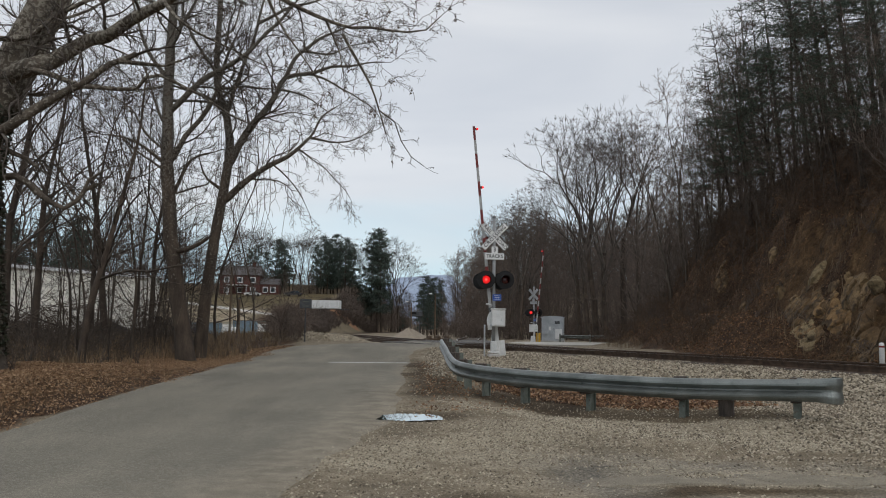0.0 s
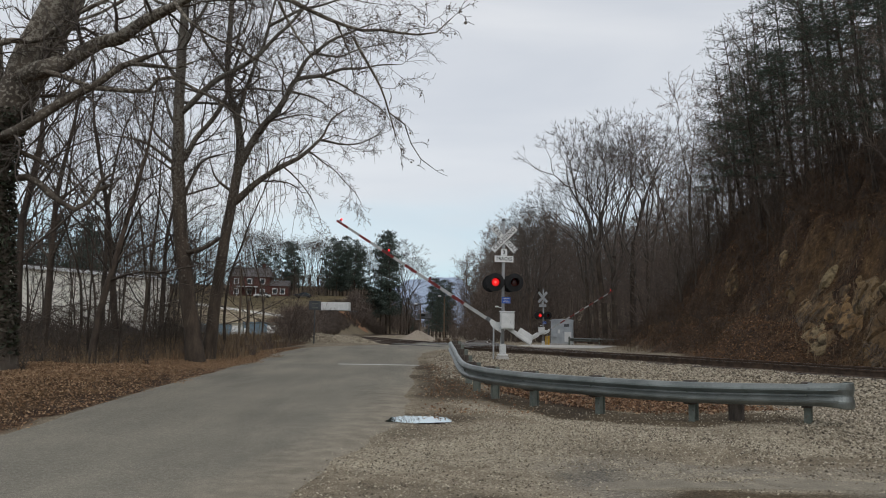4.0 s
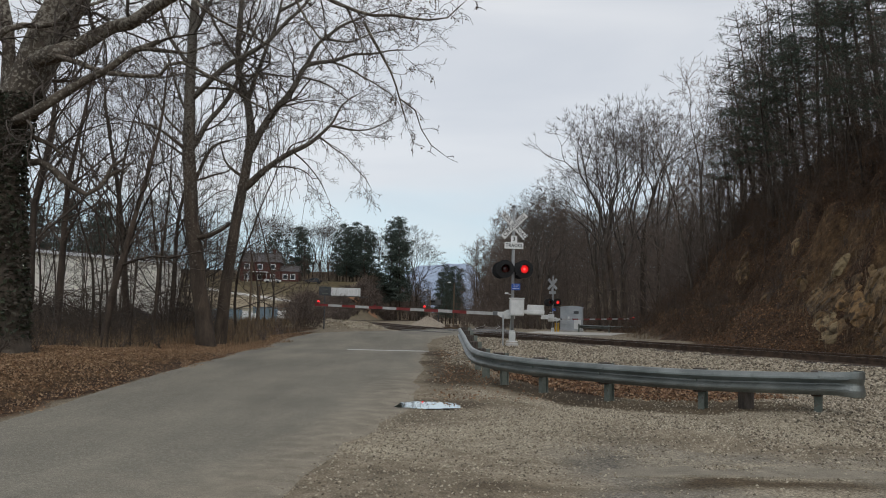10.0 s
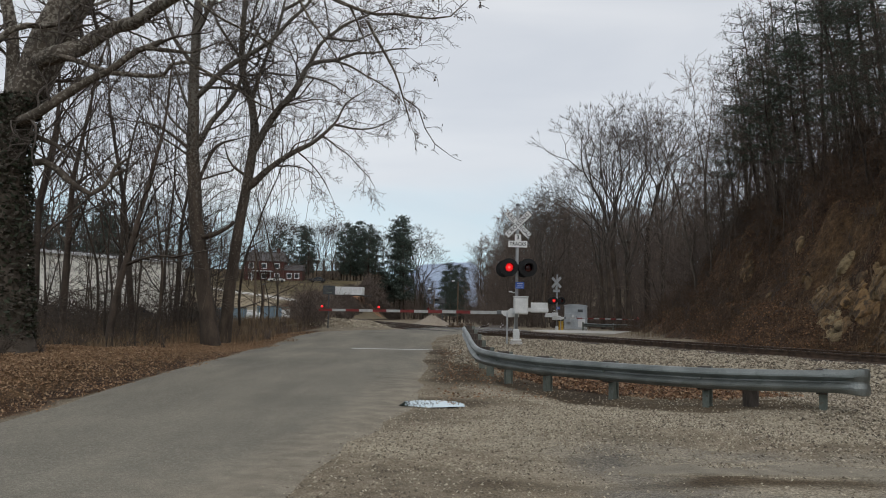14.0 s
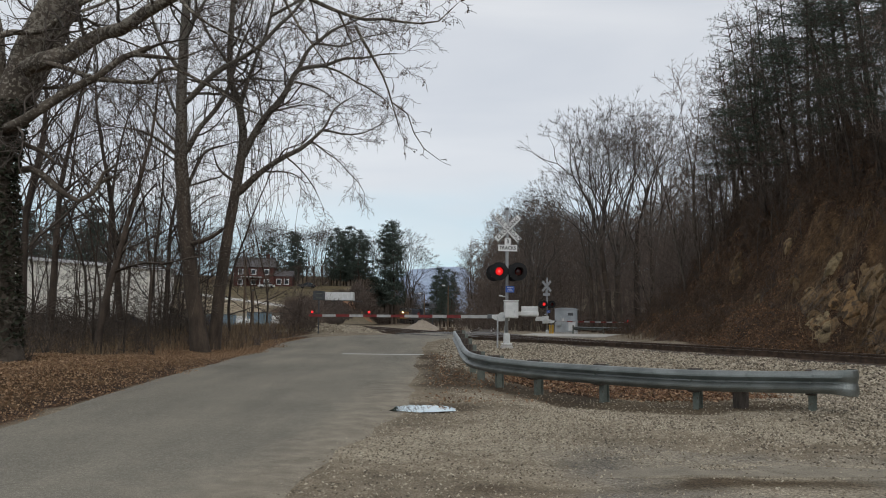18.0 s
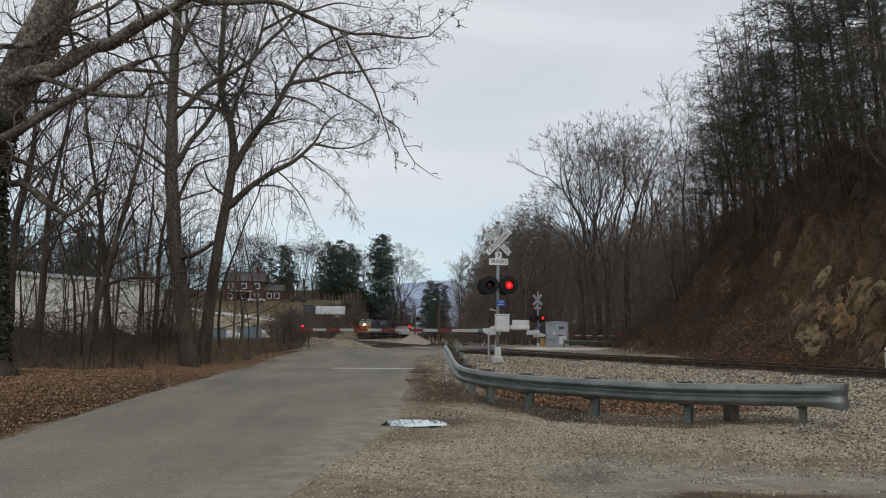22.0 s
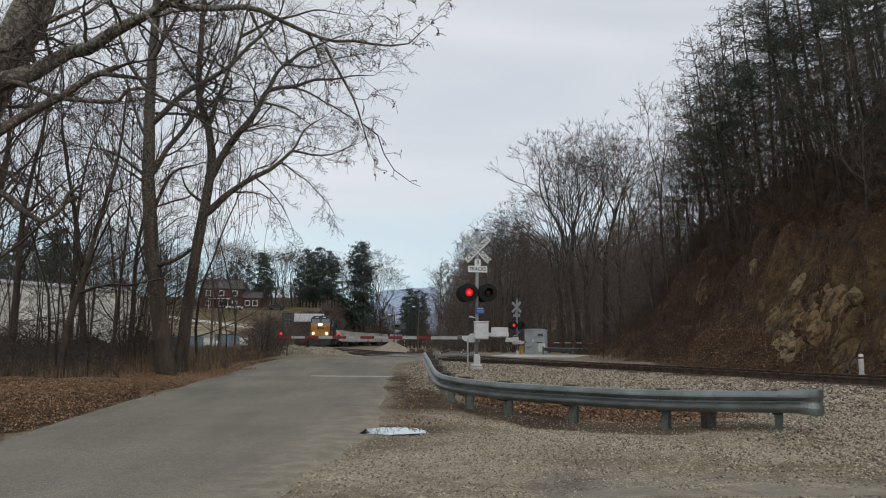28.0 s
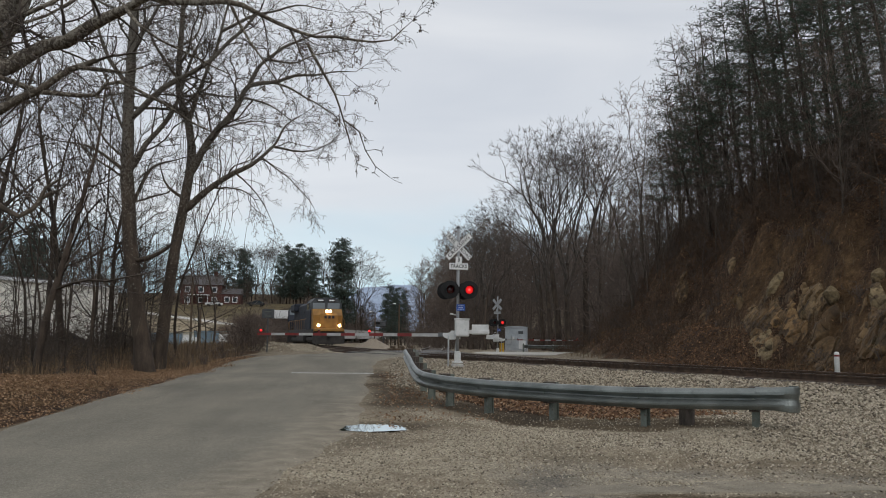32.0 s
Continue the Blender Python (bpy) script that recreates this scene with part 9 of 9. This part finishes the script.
def build_outcrop(y0, u0, hy, hu, seed, material, label, proud=0.35, bed=0.40):
    """A crag of tilted beds broken by joints, standing out of the cut face, its rim sunk into the slope."""
    n, m = int(2 * hy / 0.035) + 8, int(4.8 * hu / 0.035) + 8
    t, q = np.meshgrid(np.linspace(-1, 1, n), np.linspace(-1, 1, m), indexing="ij")
    y, u = y0 + hy * t, u0 + hu * q
    x = hill_foot(y) + u
    z = ground_z(x, y)
    a = (0.82 * y + 0.57 * z + 0.22 * lump(y, z, 0.7, seed)) / bed
    layer = np.floor(a)
    b = (0.8 * z - 0.6 * y + 0.15 * lump(y, z, 0.4, seed + 3)) / (bed * 1.7) + hashed(layer, seed) * 3
    joint = np.floor(b)
    block = hashed(layer * 3.1 + seed, joint * 1.7)
    edge = np.minimum(np.minimum(a - layer, layer + 1 - a) * bed, np.minimum(b - joint, joint + 1 - b) * bed * 1.7)
    rim = t * t + q * q + 0.45 * lump(y, z, 1.2, seed + 4) + 0.40 * lump(y, z, 0.5, seed + 5) + 0.25 * lump(y, z, 0.2, seed + 6)
    out = 0.75 * proud * (1.0 - t * t - q * q) + 0.15 * (block - 0.45) - 0.045 * np.exp(-(edge / 0.02) ** 2) + 0.08 * lump(y, z, 0.55, seed + 7) + 0.03 * lump(y, z, 0.22, seed + 9) + 0.018 * lump(y, z, 0.09, seed + 8) - 0.30 * smooth01((rim - 0.9) / 0.35)
    out = np.where(rim > 1.25, -0.4, np.clip(out, -0.35, 0.7))
    V = np.stack([x - 0.82 * out, y, z + 0.5 * out], -1).reshape(-1, 3)
    i, j = np.meshgrid(np.arange(n - 1), np.arange(m - 1), indexing="ij")
    k = (i * m + j).ravel()
    k = k[rim[:-1, :-1].ravel() < 1.6]
    tagged(new("rock_outcrop", array_mesh("rock_outcrop", V, np.stack([k, k + m, k + m + 1, k + 1], -1), material)), label, "rock", "rock outcrops")


stuff("dry_stems", brush_mesh("dry_stems", scatter(220, 12.5, 24, 16, 66, .22, .6, 38, lambda x, y: 0.1 < x - float(hill_foot(y)) < 8, 0.25), TWIG_RED, 66, 5, 1.5, 0.007), "dry brown stems and roots on the cut face", "brush")
CRAGS = [(30.0, 0.9, 1.6, 0.55, 0, .05), (31.1, 1.5, 0.40, 0.26, 2, .28), (36.8, 1.8, 0.28, 0.15, 1, .18), (33.7, 0.95, 0.32, 0.13, 1, .18), (29.7, 0.38, 0.75, 0.36, 2, .14), (28.6, 1.2, 0.70, 0.24, 3, .16), (31.7, 0.72, 0.75, 0.30, 1, .14),
         (28.1, 1.62, 0.80, 0.22, 1, .14), (33.9, 0.38, 0.38, 0.16, 0, .14), (30.0, 1.05, 0.60, 0.22, 3, .12), (26.0, 1.2, 1.1, 0.46, 0, .12), (25.2, 0.7, 0.5, 0.26, 1, .16), (22.4, 1.2, 1.2, 0.5, 0, .12), (23.4, 1.6, 0.38, 0.18, 2, .18),
         (19.2, 1.2, 1.2, 0.55, 0, .14), (38.6, 1.0, 0.4, 0.2, 0, .12), (45.4, 1.8, 0.6, 0.3, 0, .12)]
for k, (y0, u0, hy, hu, kind, proud) in enumerate(CRAGS):
    mat, label = ((ROCK, "weathered brown sandstone crag in the hillside cut"), (ROCK_TAN, "tan sandstone ledge in the hillside cut"), (ROCK_PALE, "pale bare sandstone slab in the hillside cut"), (ROCK_ORANGE, "orange stained sandstone ledge in the hillside cut"))[kind]
    build_outcrop(y0, u0, 1.25 * hy, 1.15 * hu, k + 1, mat, label, proud, 0.30 + 0.12 * (k % 3))


def build_boulder(y, u, size, seed):
    """One rounded pale boulder held in the cut face."""
    bm = bmesh.new()
    bmesh.ops.create_icosphere(bm, subdivisions=4, radius=1)
    x = float(hill_foot(y)) + u
    for v in bm.verts:
        c = v.co.copy()
        v.co = Vector((c.x * size * 0.8, c.y * size * 0.95, c.z * size * 1.1)) * (1 + 0.22 * noise.noise(c * 1.3 + Vector((seed, 0, 0))) + 0.08 * noise.noise(c * 4) + 0.03 * noise.noise(c * 11))
    me = bpy.data.meshes.new("boulder")
    bm.to_mesh(me)
    bm.free()
    me.materials.append(ROCK_PALE)
    ob = tagged(new("boulder", me), "rounded pale boulder stuck in the hillside cut", "rock", "rock outcrops")
    ob.matrix_basis = pose(x - 0.12 * size, y, gz(x, y) + 0.12 * size, 12, -20, 30)


build_boulder(26.6, 1.7, 0.30, 3)
build_boulder(23.9, 1.9, 0.24, 7)


def beech_sapling(x, y, h, seed):
    """A small hillside beech that has kept its tan leaves."""
    rng = random.Random(seed)
    trunk, crown = bare_tree_meshes(900 + seed, h, 0.035, 0.15, 12, 2, 4, 55, 0.08, 0.0, TWIG, 0.7, (45, 85), 0.3)
    t = tree_thing("beech_sapling", (trunk, crown), pose(x, y, gz(x, y) - 0.05, 0, -8, rng.uniform(0, 360)), "small beech holding tan dead leaves on the hillside", "hill trees")
    co = np.zeros(len(crown.vertices) * 3, np.float32)
    crown.vertices.foreach_get("co", co)
    rs = np.random.RandomState(seed)
    c = co.reshape(-1, 3)[rs.randint(0, len(co) // 3, 420)] + rs.randn(420, 3) * 0.05
    part("foliage", leaf_cloud("foliage", c, 0.035, LEAF_TAN, rs, 0.3), LEAF_TAN, t, "withered tan leaves")


LEAF_TAN = island("withered_beech_leaf", [(0.24, 0.13, 0.062), (0.32, 0.19, 0.10), (0.19, 0.095, 0.045)], 0.8)
for k, (y, u, h) in enumerate([(27.2, 4.2, 3.0), (25.6, 3.8, 2.6), (24.2, 3.6, 3.2), (28.8, 5.0, 3.4), (26.4, 5.2, 2.8), (23.0, 4.4, 3.0), (31.5, 5.2, 2.6), (41.0, 3.4, 2.4)]):
    beech_sapling(float(hill_foot(y)) + u, y, h, k + 1)


# ------------------------------------------------------------------ what moves
def flash(lens, base, first_lit, start=0.155, half=0.540):
    """The lens turns its lit side out and back, in even beats."""
    rows, turn = [], 0.0 if first_lit else 180.0
    rows.append((0.0, base @ pose(0, 0, 0, 0, 0, turn)))
    k = 0
    while start + k * half < 31.9:
        t = start + k * half
        first, whole = round(t * 30 - 1.5), round(t) * 30
        if first < whole < first + 3:
            first = whole - 3 if t * 30 <= whole else whole
        for j, f in enumerate((0, 60, 120, 180)):
            rows.append(((first + j) / 30, base @ pose(0, 0, 0, 0, 0, turn + f)))
        turn += 180
        k += 1
    rows.append((32.0, base @ pose(0, 0, 0, 0, 0, turn)))
    walk(lens, rows)


def train_rows(s_front, length, bogie):
    """Poses of one vehicle along the main track, from 0 to 32 s."""
    rows = []
    at_s = lambda s: Vector([float(np.interp(s, main_s, main_xyz[:, k])) for k in range(3)])
    for k in range(33):
        t = float(k)
        mid = s_front + TRAIN_SPEED * (32 - t) + length / 2
        a, b = at_s(mid - bogie), at_s(mid + bogie)
        c, d = (a + b) / 2, a - b
        rows.append((t, pose(c.x, c.y, c.z, math.degrees(math.atan2(-d.z, d.xy.length)), 0, math.degrees(math.atan2(d.y, d.x)) + 90)))
    return rows


TRAIN_SPEED = 11.3
# seconds, degrees of the gate above level
GATE = [(0, 84.4), (0.5, 76.7), (1, 69.9), (1.5, 63.9), (2, 57.7), (2.5, 51.4), (3, 44.6), (3.5, 38.4), (4.2, 29.8), (5.0, 21.5), (5.5, 17.2), (6, 13.5), (6.5, 10.6), (7, 8.9), (7.5, 7.8), (8, 6.6), (9, 4.3), (10, 1.6), (11, 0.4), (12, 0.0), (13, -0.2), (32, -0.2)]


def motions():
    walk(arm_1, [(t, pose(-0.06, 0.06, 1.05, 0, -a, 170)) for t, a in GATE])
    walk(arm_2, [(t, pose(0.12, -0.28, 1.20, 0, -a, 0)) for t, a in GATE])
    for lenses in (lenses_1, lenses_2):
        for k, lens in enumerate(lenses):
            flash(lens, pose(0, -0.03, 0), k == 0)
    for la in arm_lamps_2[1:]:
        la.matrix_basis = la.matrix_basis @ pose(0, 0, 0, 0, 0, 180)
    flash(arm_lamps_1[1], arm_lamps_1[1].matrix_basis @ pose(0, 0, 0, 0, 0, 180), True)
    flash(arm_lamps_1[2], arm_lamps_1[2].matrix_basis @ pose(0, 0, 0, 0, 0, 180), False)
    s0 = float(np.interp(77.5, main_xyz[:, 1], main_s))
    walk(loco_1, train_rows(s0, 22.4, 6.7))
    walk(loco_2, train_rows(s0 + 22.6, 22.4, 6.7))
    for k, c in enumerate(cars):
        walk(c, train_rows(s0 + 45.2 + 18.4 * k, 18.4, 6.0))


motions()
